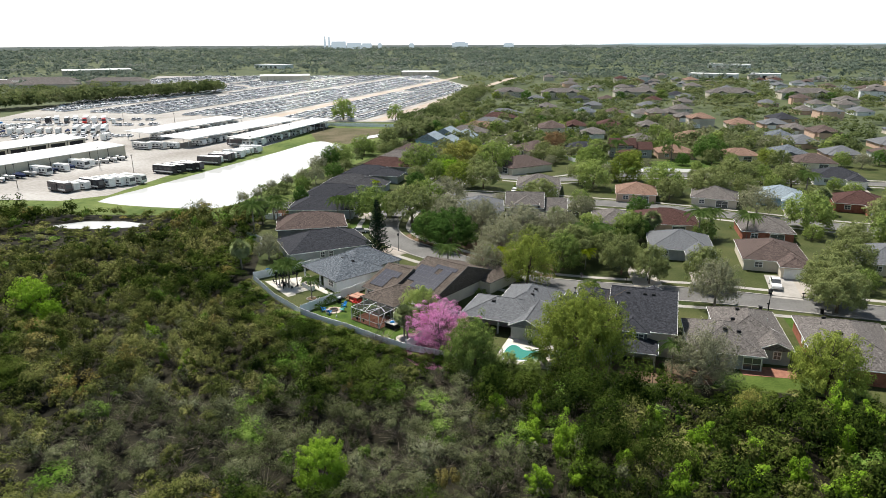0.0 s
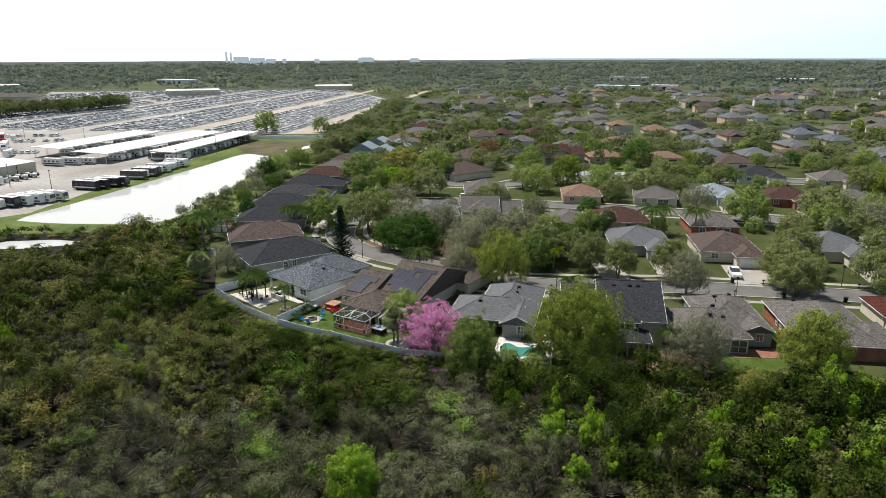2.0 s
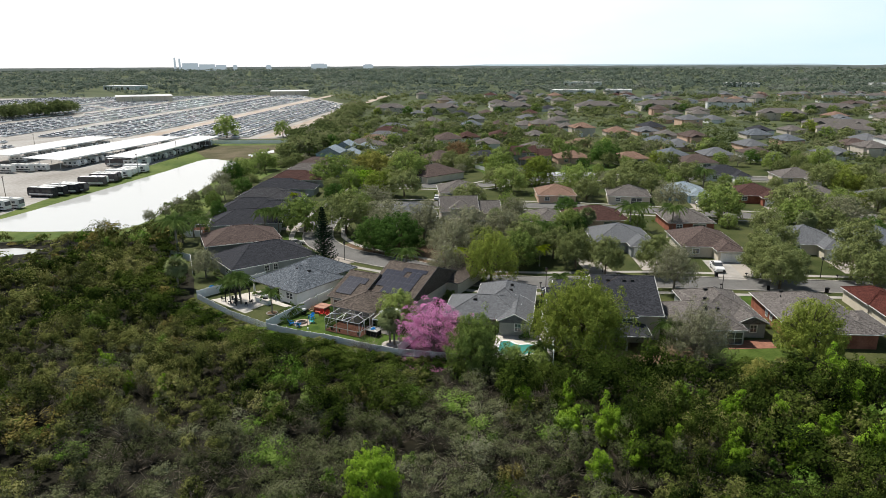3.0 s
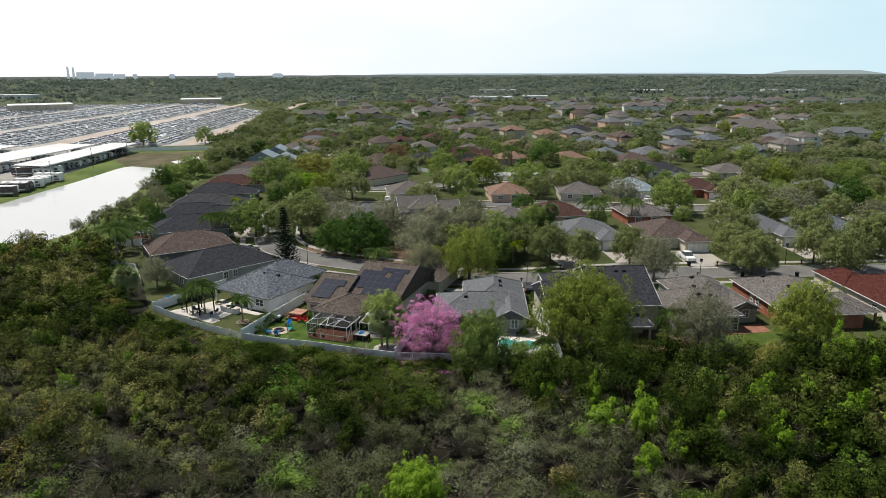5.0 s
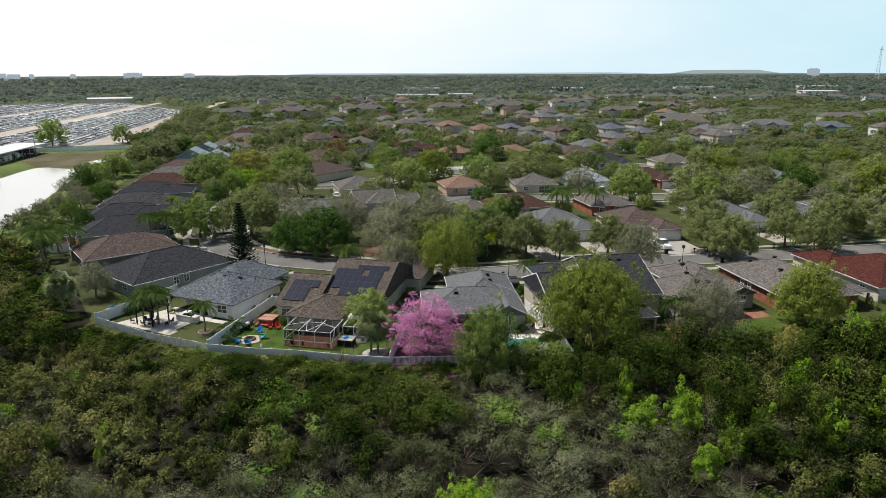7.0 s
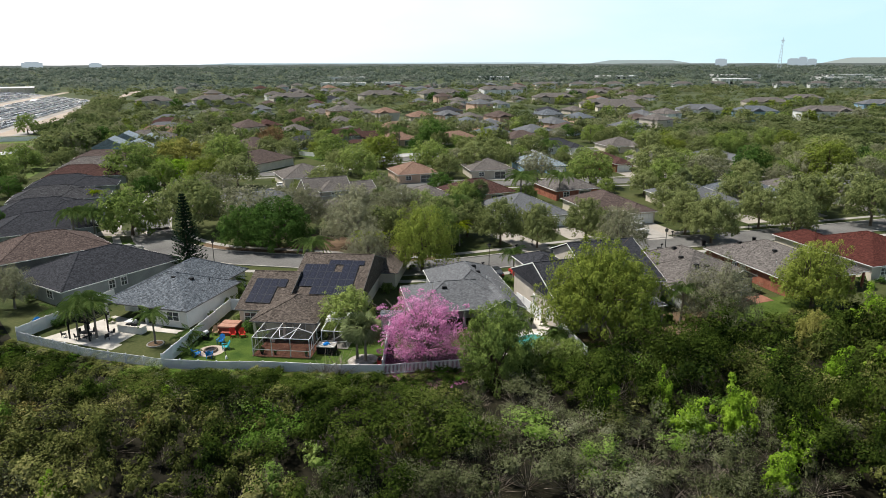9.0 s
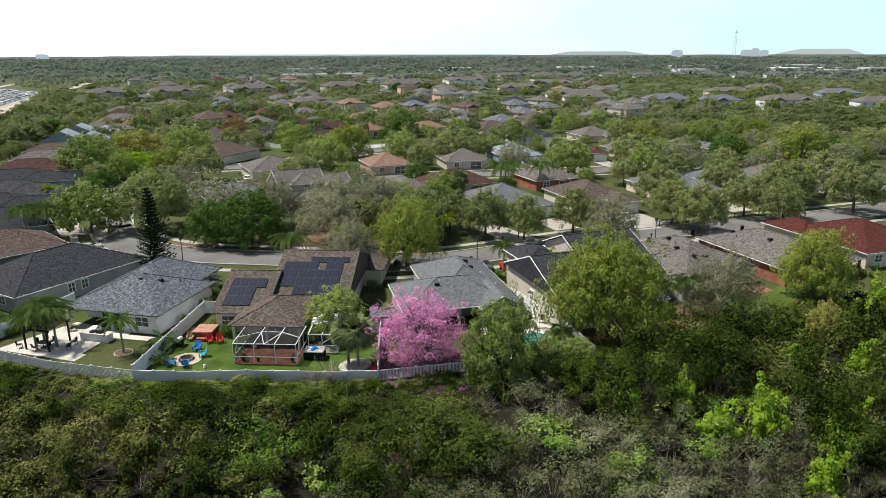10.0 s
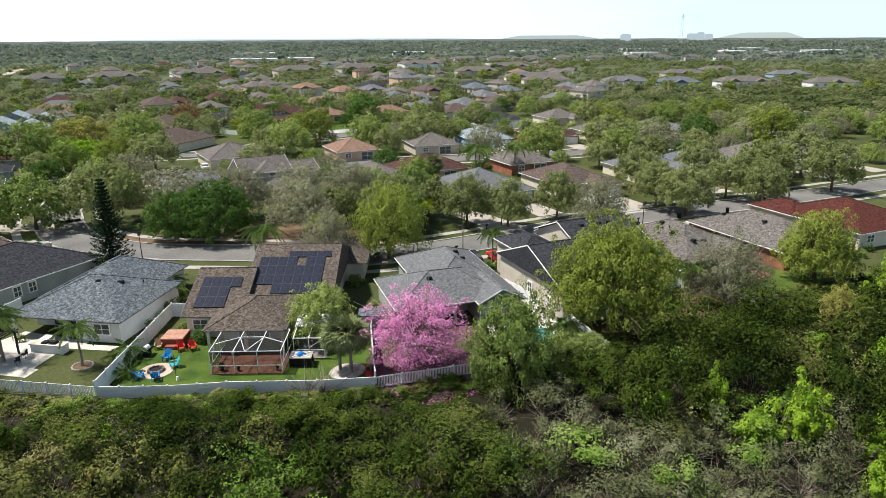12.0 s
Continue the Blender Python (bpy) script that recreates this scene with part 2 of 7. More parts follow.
M["car_white"] = surface("white_car_paint", (0.72, 0.72, 0.72), (0.82, 0.82, 0.82), scale=1, rough=0.25, bump=0, spec=0.6)
M["car_silver"] = surface("silver_car_paint", (0.42, 0.42, 0.40), (0.54, 0.53, 0.50), scale=1, rough=0.25, metal=0.4, bump=0)
M["car_dark"] = surface("dark_car_paint", (0.012, 0.013, 0.018), (0.03, 0.03, 0.04), scale=1, rough=0.2, bump=0, spec=0.6)
M["lot_cars"] = surface("mixed_car_paint", (0.42, 0.44, 0.48), (0.97, 0.97, 0.97), scale=0.02, rough=0.3, bump=0, fine=3, island=1.3, spec=0.6)
M["rv_white"] = surface("cream_gelcoat", (0.60, 0.59, 0.56), (0.80, 0.79, 0.77), scale=0.6, rough=0.35, bump=0, each=0.3)
M["rv_stripe"] = surface("dark_gelcoat", (0.03, 0.03, 0.035), (0.12, 0.10, 0.10), scale=0.6, rough=0.35, bump=0, each=0.6)
ROOF = {
    "slate": shingles("blue_grey_shingles", (0.051, 0.060, 0.072), (0.143, 0.158, 0.177)),
    "brown": shingles("brown_shingles", (0.051, 0.042, 0.037), (0.119, 0.099, 0.085)),
    "grey": shingles("grey_shingles", (0.088, 0.092, 0.099), (0.138, 0.143, 0.152), 0.35),
    "char": shingles("charcoal_shingles", (0.021, 0.022, 0.026), (0.047, 0.049, 0.057), 0.45),
    "dusk": shingles("dark_grey_shingles", (0.031, 0.031, 0.034), (0.065, 0.066, 0.071)),
    "tan": shingles("taupe_shingles", (0.076, 0.069, 0.065), (0.146, 0.133, 0.125)),
    "maroon": shingles("maroon_shingles", (0.041, 0.022, 0.020), (0.085, 0.048, 0.042)),
    "russet": shingles("russet_shingles", (0.056, 0.042, 0.038), (0.108, 0.083, 0.075)),
    "red": shingles("red_shingles", (0.047, 0.017, 0.013), (0.081, 0.029, 0.024)),
    "blue": shingles("pale_blue_shingles", (0.150, 0.190, 0.218), (0.245, 0.286, 0.313)),
    "clay": shingles("clay_shingles", (0.133, 0.086, 0.064), (0.227, 0.148, 0.114)),
}
WALL = {
    "cream": surface("cream_stucco", (0.52, 0.47, 0.38), (0.64, 0.58, 0.48), scale=0.5, rough=0.9),
    "white": surface("white_stucco", (0.58, 0.59, 0.59), (0.70, 0.71, 0.70), scale=0.5, rough=0.9),
    "greige": surface("greige_stucco", (0.42, 0.38, 0.32), (0.53, 0.48, 0.42), scale=0.5, rough=0.9),
    "grey": surface("grey_stucco", (0.26, 0.275, 0.27), (0.36, 0.375, 0.365), scale=0.5, rough=0.9),
    "dark": surface("dark_grey_stucco", (0.10, 0.10, 0.105), (0.17, 0.17, 0.175), scale=0.5, rough=0.9),
    "pink": surface("peach_stucco", (0.48, 0.33, 0.25), (0.60, 0.43, 0.33), scale=0.5, rough=0.9),
    "brick": surface("red_brick", (0.20, 0.075, 0.05), (0.36, 0.15, 0.10), scale=0.8, fine=5, rough=0.9),
    "blue": surface("blue_siding", (0.20, 0.33, 0.46), (0.30, 0.44, 0.56), scale=0.5, rough=0.8),
}
LEAF = {
    "lime": foliage("lime_oak_leaves", [(0.103, 0.137, 0.024), (0.199, 0.247, 0.047), (0.297, 0.347, 0.077)]),
    "olive": foliage("olive_oak_leaves", [(0.112, 0.139, 0.052), (0.204, 0.236, 0.090), (0.290, 0.318, 0.140)]),
    "grey": foliage("sparse_grey_leaves", [(0.146, 0.150, 0.092), (0.232, 0.236, 0.146), (0.318, 0.318, 0.208)]),
    "green": foliage("green_leaves", [(0.090, 0.137, 0.034), (0.207, 0.274, 0.074), (0.363, 0.423, 0.134)]),
    "dark": foliage("dark_oak_leaves", [(0.03, 0.06, 0.014), (0.07, 0.135, 0.03), (0.13, 0.21, 0.05)]),
    "vivid": foliage("vivid_green_leaves", [(0.082, 0.160, 0.012), (0.182, 0.310, 0.026), (0.325, 0.470, 0.058)]),
    "rust": foliage("rust_leaves", [(0.13, 0.085, 0.045), (0.23, 0.15, 0.08), (0.31, 0.22, 0.12)]),
    "gold": foliage("golden_leaves", [(0.165, 0.165, 0.04), (0.275, 0.27, 0.075), (0.385, 0.37, 0.12)]),
    "pink": foliage("pink_blossom", [(0.408, 0.100, 0.278), (0.605, 0.223, 0.449), (0.719, 0.387, 0.589)], 0.35),
    "palm": foliage("palm_fronds", [(0.07, 0.12, 0.03), (0.16, 0.24, 0.07), (0.30, 0.37, 0.13)], 0.2),
    "palm_lime": foliage("lime_palm_fronds", [(0.168, 0.240, 0.012), (0.312, 0.396, 0.024), (0.480, 0.528, 0.072)], 0.3),
    "cabbage": foliage("cabbage_palm_fans", [(0.084, 0.108, 0.048), (0.180, 0.216, 0.096), (0.312, 0.348, 0.180)], 0.15),
    "pine": foliage("dark_needles", [(0.008, 0.016, 0.010), (0.018, 0.034, 0.018), (0.035, 0.055, 0.030)], 0.1),
    "myrtle": patchy_foliage("myrtle_leaves", [(0.024, 0.033, 0.010), (0.075, 0.090, 0.024), (0.156, 0.165, 0.052), (0.254, 0.244, 0.097)]),
    "scrub": patchy_foliage("grey_scrub_leaves", [(0.024, 0.032, 0.012), (0.072, 0.082, 0.036), (0.129, 0.142, 0.073), (0.202, 0.207, 0.132)]),
    "holly": patchy_foliage("dark_holly_leaves", [(0.009, 0.017, 0.005), (0.023, 0.039, 0.007), (0.051, 0.076, 0.013), (0.096, 0.121, 0.028)]),
    "fresh": patchy_foliage("fresh_shrub_leaves", [(0.030, 0.070, 0.007), (0.074, 0.142, 0.019), (0.146, 0.230, 0.045), (0.220, 0.283, 0.083)]),
    "amber": patchy_foliage("amber_shrub_leaves", [(0.089, 0.070, 0.020), (0.153, 0.124, 0.035), (0.217, 0.186, 0.063), (0.274, 0.257, 0.102)]),
    "wood": patchy_foliage("wood_leaves", [(0.060, 0.084, 0.031), (0.120, 0.149, 0.057), (0.182, 0.205, 0.093), (0.245, 0.243, 0.146)], 0.02, 0.45, 0.16),
    # distant haze is mixed into these leaf tones: paler and bluer than near woods
    "far_wood": patchy_foliage("haze_tinted_far_leaves", [(0.080, 0.106, 0.093), (0.127, 0.160, 0.128), (0.174, 0.205, 0.164), (0.236, 0.249, 0.227)], 0.006, 0.4, 0.10),
}


def screen_mat():
    """Fine dark insect screen: most light passes between the threads."""
    m, n, l, b = node_mat("insect_screen")
    out = n["Material Output"]
    tr, mix = n.new("ShaderNodeBsdfTransparent"), n.new("ShaderNodeMixShader")
    b.inputs["Base Color"].default_value, b.inputs["Roughness"].default_value = (0.02, 0.02, 0.02, 1), 0.9
    mix.inputs["Fac"].default_value = 0.46
    l.new(tr.outputs["BSDF"], mix.inputs[1])
    l.new(b.outputs["BSDF"], mix.inputs[2])
    l.new(mix.outputs["Shader"], out.inputs["Surface"])
    return m


M["screen_net"] = screen_mat()

# ---- builders ----
class Build:
    """Collects faces of one mesh."""

    def __init__(self):
        self.v, self.f = [], []

    def face(self, *pts):
        k = len(self.v)
        self.v += [tuple(p) for p in pts]
        self.f.append(tuple(range(k, k + len(pts))))
        return self

    def hexa(self, low, high):
        """A block between a lower and an upper quad, both counter-clockwise from above."""
        k = len(self.v)
        self.v += [tuple(p) for p in low] + [tuple(p) for p in high]
        self.f += [(k + 3, k + 2, k + 1, k), (k + 4, k + 5, k + 6, k + 7)]
        self.f += [(k + i, k + (i + 1) % 4, k + 4 + (i + 1) % 4, k + 4 + i) for i in range(4)]
        return self

    def box(self, x0, y0, z0, x1, y1, z1, taper=0.0):
        q = [(x0, y0), (x1, y0), (x1, y1), (x0, y1)]
        t = [(x0 + taper, y0 + taper), (x1 - taper, y0 + taper), (x1 - taper, y1 - taper), (x0 + taper, y1 - taper)]
        return self.hexa([(x, y, z0) for x, y in q], [(x, y, z1) for x, y in t])

    def beam(self, a, b, w, h=None):
        """A straight bar of section w by h from a to b."""
        a, b, h = Vector(a), Vector(b), h or w
        d = (b - a).normalized()
        side = d.cross(Vector((0, 0, 1)))
        side = side.normalized() if side.length > 1e-4 else Vector((1, 0, 0))
        up = side.cross(d).normalized()
        ring = lambda p: [p - side * w / 2 - up * h / 2, p + side * w / 2 - up * h / 2, p + side * w / 2 + up * h / 2, p - side * w / 2 + up * h / 2]
        return self.hexa(ring(a), ring(b))

    def tube(self, pts, radii, n=6, cap=True):
        k0 = len(self.v)
        pts = [Vector(p) for p in pts]
        for i, p in enumerate(pts):
            d = (pts[min(i + 1, len(pts) - 1)] - pts[max(i - 1, 0)]).normalized()
            side = d.cross(Vector((0.3, 0.9, 0.1)))
            side = side.normalized() if side.length > 1e-3 else Vector((1, 0, 0))
            other = d.cross(side)
            for j in range(n):
                a = 2 * math.pi * j / n
                self.v.append(tuple(p + (side * math.cos(a) + other * math.sin(a)) * radii[i]))
        for i in range(len(pts) - 1):
            for j in range(n):
                a, b = k0 + i * n + j, k0 + i * n + (j + 1) % n
                self.f.append((a, b, b + n, a + n))
        if cap:
            self.f.append(tuple(range(k0 + (len(pts) - 1) * n, k0 + len(pts) * n)))
            self.f.append(tuple(range(k0 + n - 1, k0 - 1, -1)))
        return self

    def disc(self, x, y, z0, z1, r, n=20, ry=None):
        ry = ry or r
        low = [(x + r * math.cos(2 * math.pi * i / n), y + ry * math.sin(2 * math.pi * i / n)) for i in range(n)]
        return self.slab(low, z0, z1)

    def slab(self, outline, z0, z1):
        """A flat body over an outline, counter-clockwise from above."""
        k, n = len(self.v), len(outline)
        self.v += [(x, y, z0) for x, y in outline] + [(x, y, z1) for x, y in outline]
        self.f += [tuple(range(k + n, k + 2 * n))] + [(k + i, k + (i + 1) % n, k + n + (i + 1) % n, k + n + i) for i in range(n)]
        return self

    def mesh(self, name, material, smooth=False):
        me = bpy.data.meshes.new(name)
        me.from_pydata(self.v, [], self.f)
        me.materials.append(material)
        if smooth:
            me.polygons.foreach_set("use_smooth", [True] * len(me.polygons))
        me.update()
        return me


def part(name, build, material, parent=None, label=""):
    me = build if isinstance(build, bpy.types.Mesh) else build.mesh(name, material)
    ob = new(name, me)
    if parent:
        ob.parent = parent
    return tagged(ob, label)


def thing(name, x, y, z=0.0, turn=0.0, label="", category="", group="", kind=""):
    ob = new(name)
    ob.empty_display_size = 0.5
    ob.matrix_basis = pose(x, y, z, 0, 0, turn)
    return tagged(ob, label, category, group, kind)


def solo(name, build, material, label, category, group="", kind=""):
    return tagged(part(name, build, material), label, category, group, kind)


def big_mesh(name, verts, faces, material):
    """A mesh from arrays: verts n x 3, faces m x k."""
    me = bpy.data.meshes.new(name)
    m, k = faces.shape
    me.vertices.add(len(verts))
    me.vertices.foreach_set("co", np.ascontiguousarray(verts, dtype=np.float32).ravel())
    me.loops.add(m * k)
    me.loops.foreach_set("vertex_index", np.ascontiguousarray(faces, dtype=np.int32).ravel())
    me.polygons.add(m)
    me.polygons.foreach_set("loop_start", np.arange(0, m * k, k, dtype=np.int32))
    me.materials.append(material)
    me.update(calc_edges=True)
    return me


def unit(a):
    return a / np.maximum(np.linalg.norm(a, axis=1, keepdims=True), 1e-6)


def leaves_at(rng, centres, out, size, loose=0.7, slim=0.6):
    """A pointed leaf or sprig at every centre, facing roughly out: three corners each."""
    n = unit(out + loose * rng.normal(size=centres.shape))
    t = unit(np.cross(n, rng.normal(size=centres.shape)))
    b = np.cross(n, t)
    s = np.asarray(size)[:, None] if np.ndim(size) else size
    v = np.stack([centres + t * s, centres - t * s * 0.7 + b * s * slim, centres - t * s * 0.7 - b * s * slim], axis=1)
    return v.reshape(-1, 3)


def tris(v):
    return np.arange(len(v), dtype=np.int32).reshape(-1, 3)


def quads(v):
    return np.arange(len(v), dtype=np.int32).reshape(-1, 4)


def crown_cloud(rng, rx, rz, clumps, leaves, size, z0=0.0, hollow=0.45, rough=0.3, dome=0.25, loose=0.3, free_share=0.15, core=0.12, core_size=2.6):
    """Leaves of a crown: rounded clumps on an uneven ellipsoid whose middle is at z0 + rz, over a dense inner mass of larger sprays."""
    d = unit(rng.normal(size=(clumps, 3)))
    d[:, 2] = np.abs(d[:, 2]) * (1 + dome) - dome
    d = unit(d)
    r = rng.uniform(hollow, 1.0, clumps) ** 0.6
    c = d * r[:, None] * np.array([rx, rx, rz]) * (1 + rough * rng.uniform(-1, 0.4, (clumps, 1)))
    cr = rx * rng.uniform(0.75, 1.35, clumps) / clumps ** 0.42
    which = rng.integers(0, clumps, leaves)
    ld = unit(rng.normal(size=(leaves, 3)) + 0.45 * d[which] + np.array([0, 0, 0.35]))
    p = c[which] + ld * (cr[which] * rng.uniform(0.45, 1.15, leaves) ** 0.6)[:, None] * np.array([1, 1, 0.85])
    free = rng.random(leaves) < free_share           # sprigs between the clumps
    fd = unit(rng.normal(size=(leaves, 3)))
    fd[:, 2] = np.abs(fd[:, 2]) * (1 + dome) - dome
    p[free] = (unit(fd) * (rng.uniform(0.4, 1.0, leaves) ** 0.5 * 0.92)[:, None] * np.array([rx, rx, rz]))[free]
    out = ld * 0.75 + unit(p) * 0.3 + np.array([0, 0, 0.35])
    v = leaves_at(rng, p, out, size * rng.uniform(0.6, 1.3, leaves), loose)
    k = int(leaves * core)
    if k:
        w = rng.integers(0, clumps, k)
        q = c[w] * rng.uniform(0.55, 0.95, k)[:, None] + unit(rng.normal(size=(k, 3))) * (cr[w] * 0.45)[:, None]
        v = np.concatenate([v, leaves_at(rng, q, unit(q) + np.array([0, 0, 0.6]), size * core_size * rng.uniform(0.7, 1.2, k), 0.6, 0.75)])
    v[:, 2] += z0 + rz
    return v, c + np.array([0, 0, z0 + rz])


def limbs(rng, trunk_h, trunk_r, tips, count=9, lean=0.3, bend=0.25):
    b = Build()
    fork = Vector((rng.normal() * 0.15, rng.normal() * 0.15, trunk_h))
    b.tube([(0, 0, -0.15), (0, 0, 0.25), fork * 0.6, fork], [trunk_r * 1.45, trunk_r * 1.05, trunk_r * 0.9, trunk_r * 0.75], 8)
    order = rng.permutation(len(tips))[:count]
    for k in order:
        tip = Vector(tips[k])
        mid = fork.lerp(tip, 0.5) + Vector((rng.normal() * bend, rng.normal() * bend, 0.25 * (tip - fork).length * lean))
        b.tube([fork - Vector((0, 0, 0.2)), mid, tip], [trunk_r * 0.5, trunk_r * 0.3, trunk_r * 0.08], 5, False)
        for _ in range(2):
            side = tip + Vector((rng.normal(), rng.normal(), rng.normal() * 0.5)) * 0.22 * (tip - fork).length
            b.tube([mid, mid.lerp(side, 0.6) + Vector((0, 0, 0.15)), side], [trunk_r * 0.24, trunk_r * 0.14, trunk_r * 0.04], 4, False)
    return b


SIZE = {}


def broad_tree(name, seed, rx, rz, z0, leaf, bark, label, clumps=26, leaves=2200, size=0.26, trunk_r=0.22, fork=None, count=10, category="tree", hollow=0.45, rough=0.3, dome=0.25, core_size=1.6):
    """A tree at the origin: trunk with limbs, and a crown of clumped leaves from height z0 up."""
    rng = np.random.default_rng(seed)
    v, tips = crown_cloud(rng, rx, rz, clumps, leaves, size, z0, hollow, rough, dome, core_size=core_size)
    grow = np.array([rx / np.percentile(np.hypot(v[:, 0], v[:, 1]), 97)] * 2 + [1.0])
    low, high = np.percentile(v[:, 2], (2, 99))
    v, tips = v * grow, tips * grow
    for arr in (v, tips):
        arr[:, 2] = z0 + (arr[:, 2] - low) * 2 * rz / (high - low)
    root = thing(name, 0, 0, label=label, category=category)
    SIZE[root.name] = (rx, z0 + 2 * rz)
    part("trunk", limbs(rng, fork or z0 * 0.9, trunk_r, tips, count), M[bark], root)
    part("crown", big_mesh("crown", v, tris(v), LEAF[leaf]), None, root)
    return root


def frond_mesh(seed, length, droop, leaf, width=0.5, rise=0.6):
    """One feathery palm frond from the origin along +x, arching up and over."""
    rng = np.random.default_rng(seed)
    v = []
    n = 34
    spine = [Vector((length * (k / n), 0, rise * math.sin(1.6 * k / n) * length * 0.5 - droop * (k / n) ** 2 * length)) for k in range(n + 1)]
    for k in range(1, n + 1):
        a, b2 = spine[k - 1], spine[k]
        w = width * 1.15 * math.sin(math.pi * min(1, 0.18 + 0.82 * k / (n + 2))) * length * 0.45
        for s in (-1, 1):
            tip = b2 + Vector((0.1 * length, s * w * 0.8, -0.95 * w + rng.normal() * 0.1))
            v += [a, a.lerp(b2, 0.5), a.lerp(tip, 0.55) + Vector((0, 0, 0.08)), tip]
    arr = np.array([tuple(p) for p in v])
    return big_mesh("frond", arr, quads(arr), LEAF[leaf])


def palm(name, height, fronds, length, leaf, label, seed=1, droop=0.75, radius=0.14, tilt=(10, 75), rise=0.6, bark="pale_bark", width=0.5):
    rng = np.random.default_rng(seed)
    root = thing(name, 0, 0, label=label, category="palm tree")
    part("trunk", Build().tube([(0, 0, -0.1), (0.06, 0, height * 0.3), (0.02, 0.05, height * 0.7), (0, 0, height)], [radius * 1.4, radius, radius * 0.85, radius * 0.8], 8), M[bark], root)
    me = [frond_mesh(seed * 7 + k, length, droop * (0.8 + 0.2 * k), leaf, width, rise) for k in range(2)]
    for k in range(fronds):
        ob = part("frond", me[k % 2], None, root)
        ob.matrix_basis = pose(0, 0, height, 0, -rng.uniform(*tilt) + 35, 360 * k / fronds * 2.4 + rng.uniform(-12, 12))
    return root


def fan_palm(name, height, heads, r, label, seed=3, leaf="cabbage"):
    """A cabbage palm: slim stem and a round head of fan leaves, dead ones hanging below."""
    rng = np.random.default_rng(seed)
    root = thing(name, 0, 0, label=label, category="palm tree")
    part("trunk", Build().tube([(0, 0, -0.1), (0.05, 0, height * 0.5), (0, 0.04, height)], [0.19, 0.14, 0.16], 9), M["pale_bark"], root)
    v = []
    for k in range(heads):
        d = Vector((rng.normal(), rng.normal(), rng.normal() * 0.7 + 0.15)).normalized()
        c = Vector((0, 0, height)) + d * r * 0.55
        side = d.cross(Vector((0, 0, 1))).normalized()
        up = side.cross(d)
        for j in range(9):
            a = radians(-80 + 20 * j)
            tip = c + (d * math.cos(a) + side * math.sin(a)) * r * 0.55 + Vector((0, 0, -0.25 * r * abs(math.sin(a)) - 0.12 * r))
            m = c.lerp(tip, 0.55)
            w = (side * math.cos(a) - d * math.sin(a)) * 0.045 * r
            v += [c, m + w, tip, m - w]
    arr = np.array([tuple(p) for p in v])
    part("crown", big_mesh("crown", arr, quads(arr), LEAF[leaf]), None, root)
    return root


# ---- houses: local x along the rear wall, local y from the back garden to the street ----
def roof_faces(b, x0, y0, x1, y1, z, pitch, kind):
    """A hip or gable roof over an eave rectangle. Returns the ridge ends and the corners."""
    w, d = x1 - x0, y1 - y0
    if kind == "saltbox":           # a gable along x with its ridge nearer to y1, whose eave lies higher
        yr = y0 + 0.62 * d
        zr = z + 0.62 * d * pitch
        z1 = zr - 0.38 * d * pitch
        p, a, c = [(x0, y0, z), (x1, y0, z), (x1, y1, z1), (x0, y1, z1)], (x0, yr, zr), (x1, yr, zr)
        b.face(p[0], p[1], c, a).face(p[2], p[3], a, c)
        low = [(q[0], q[1], q[2] - 0.16) for q in (*p, a, c)]
        b.face(low[0], low[1], p[1], p[0]).face(low[2], low[3], p[3], p[2]).face(low[1], low[0], low[4], low[5]).face(low[3], low[2], low[5], low[4])
        return a, c, p, True
    along_x = kind == "gable_x" or (kind == "hip" and w >= d)
    h = (d if along_x else w) / 2
    zr = z + h * pitch
    inset = h if kind == "hip" else 0.0
    if along_x:
        a, c = (x0 + inset, (y0 + y1) / 2, zr), (x1 - inset, (y0 + y1) / 2, zr)
        p = [(x0, y0, z), (x1, y0, z), (x1, y1, z), (x0, y1, z)]
    else:
        a, c = ((x0 + x1) / 2, y0 + inset, zr), ((x0 + x1) / 2, y1 - inset, zr)
        p = [(x1, y0, z), (x1, y1, z), (x0, y1, z), (x0, y0, z)]
    t = Vector((0, 0, 0.16))
    lift = lambda q: tuple(Vector(q) - t)
    b.face(p[0], p[1], c, a).face(p[2], p[3], a, c)
    b.face(p[1], p[2], c).face(p[3], p[0], a)
    for i in range(4):
        b.face(lift(p[i]), lift(p[(i + 1) % 4]), p[(i + 1) % 4], p[i])
    b.face(*[lift(q) for q in reversed(p)])
    return a, c, p, along_x


def window(parent, x, y, z, w, h, side, panes=2, name="window"):
    """A window in a wall whose outside looks to side: 0 -y, 1 +x, 2 +y, 3 -x."""
    turn = (0, 90, 180, -90)[side]
    ob = part(name, frame_mesh(w, h), None, parent)
    ob.matrix_basis = pose(x, y, z, 0, 0, turn)
    for k in range(panes):
        pw = (w - 0.08) / panes
        p = part("pane", pane_mesh(pw - 0.06, h - 0.14), None, ob)
        p.matrix_basis = pose(-w / 2 + 0.04 + pw * (k + 0.5), 0, 0)
    return ob


SHARED = {}


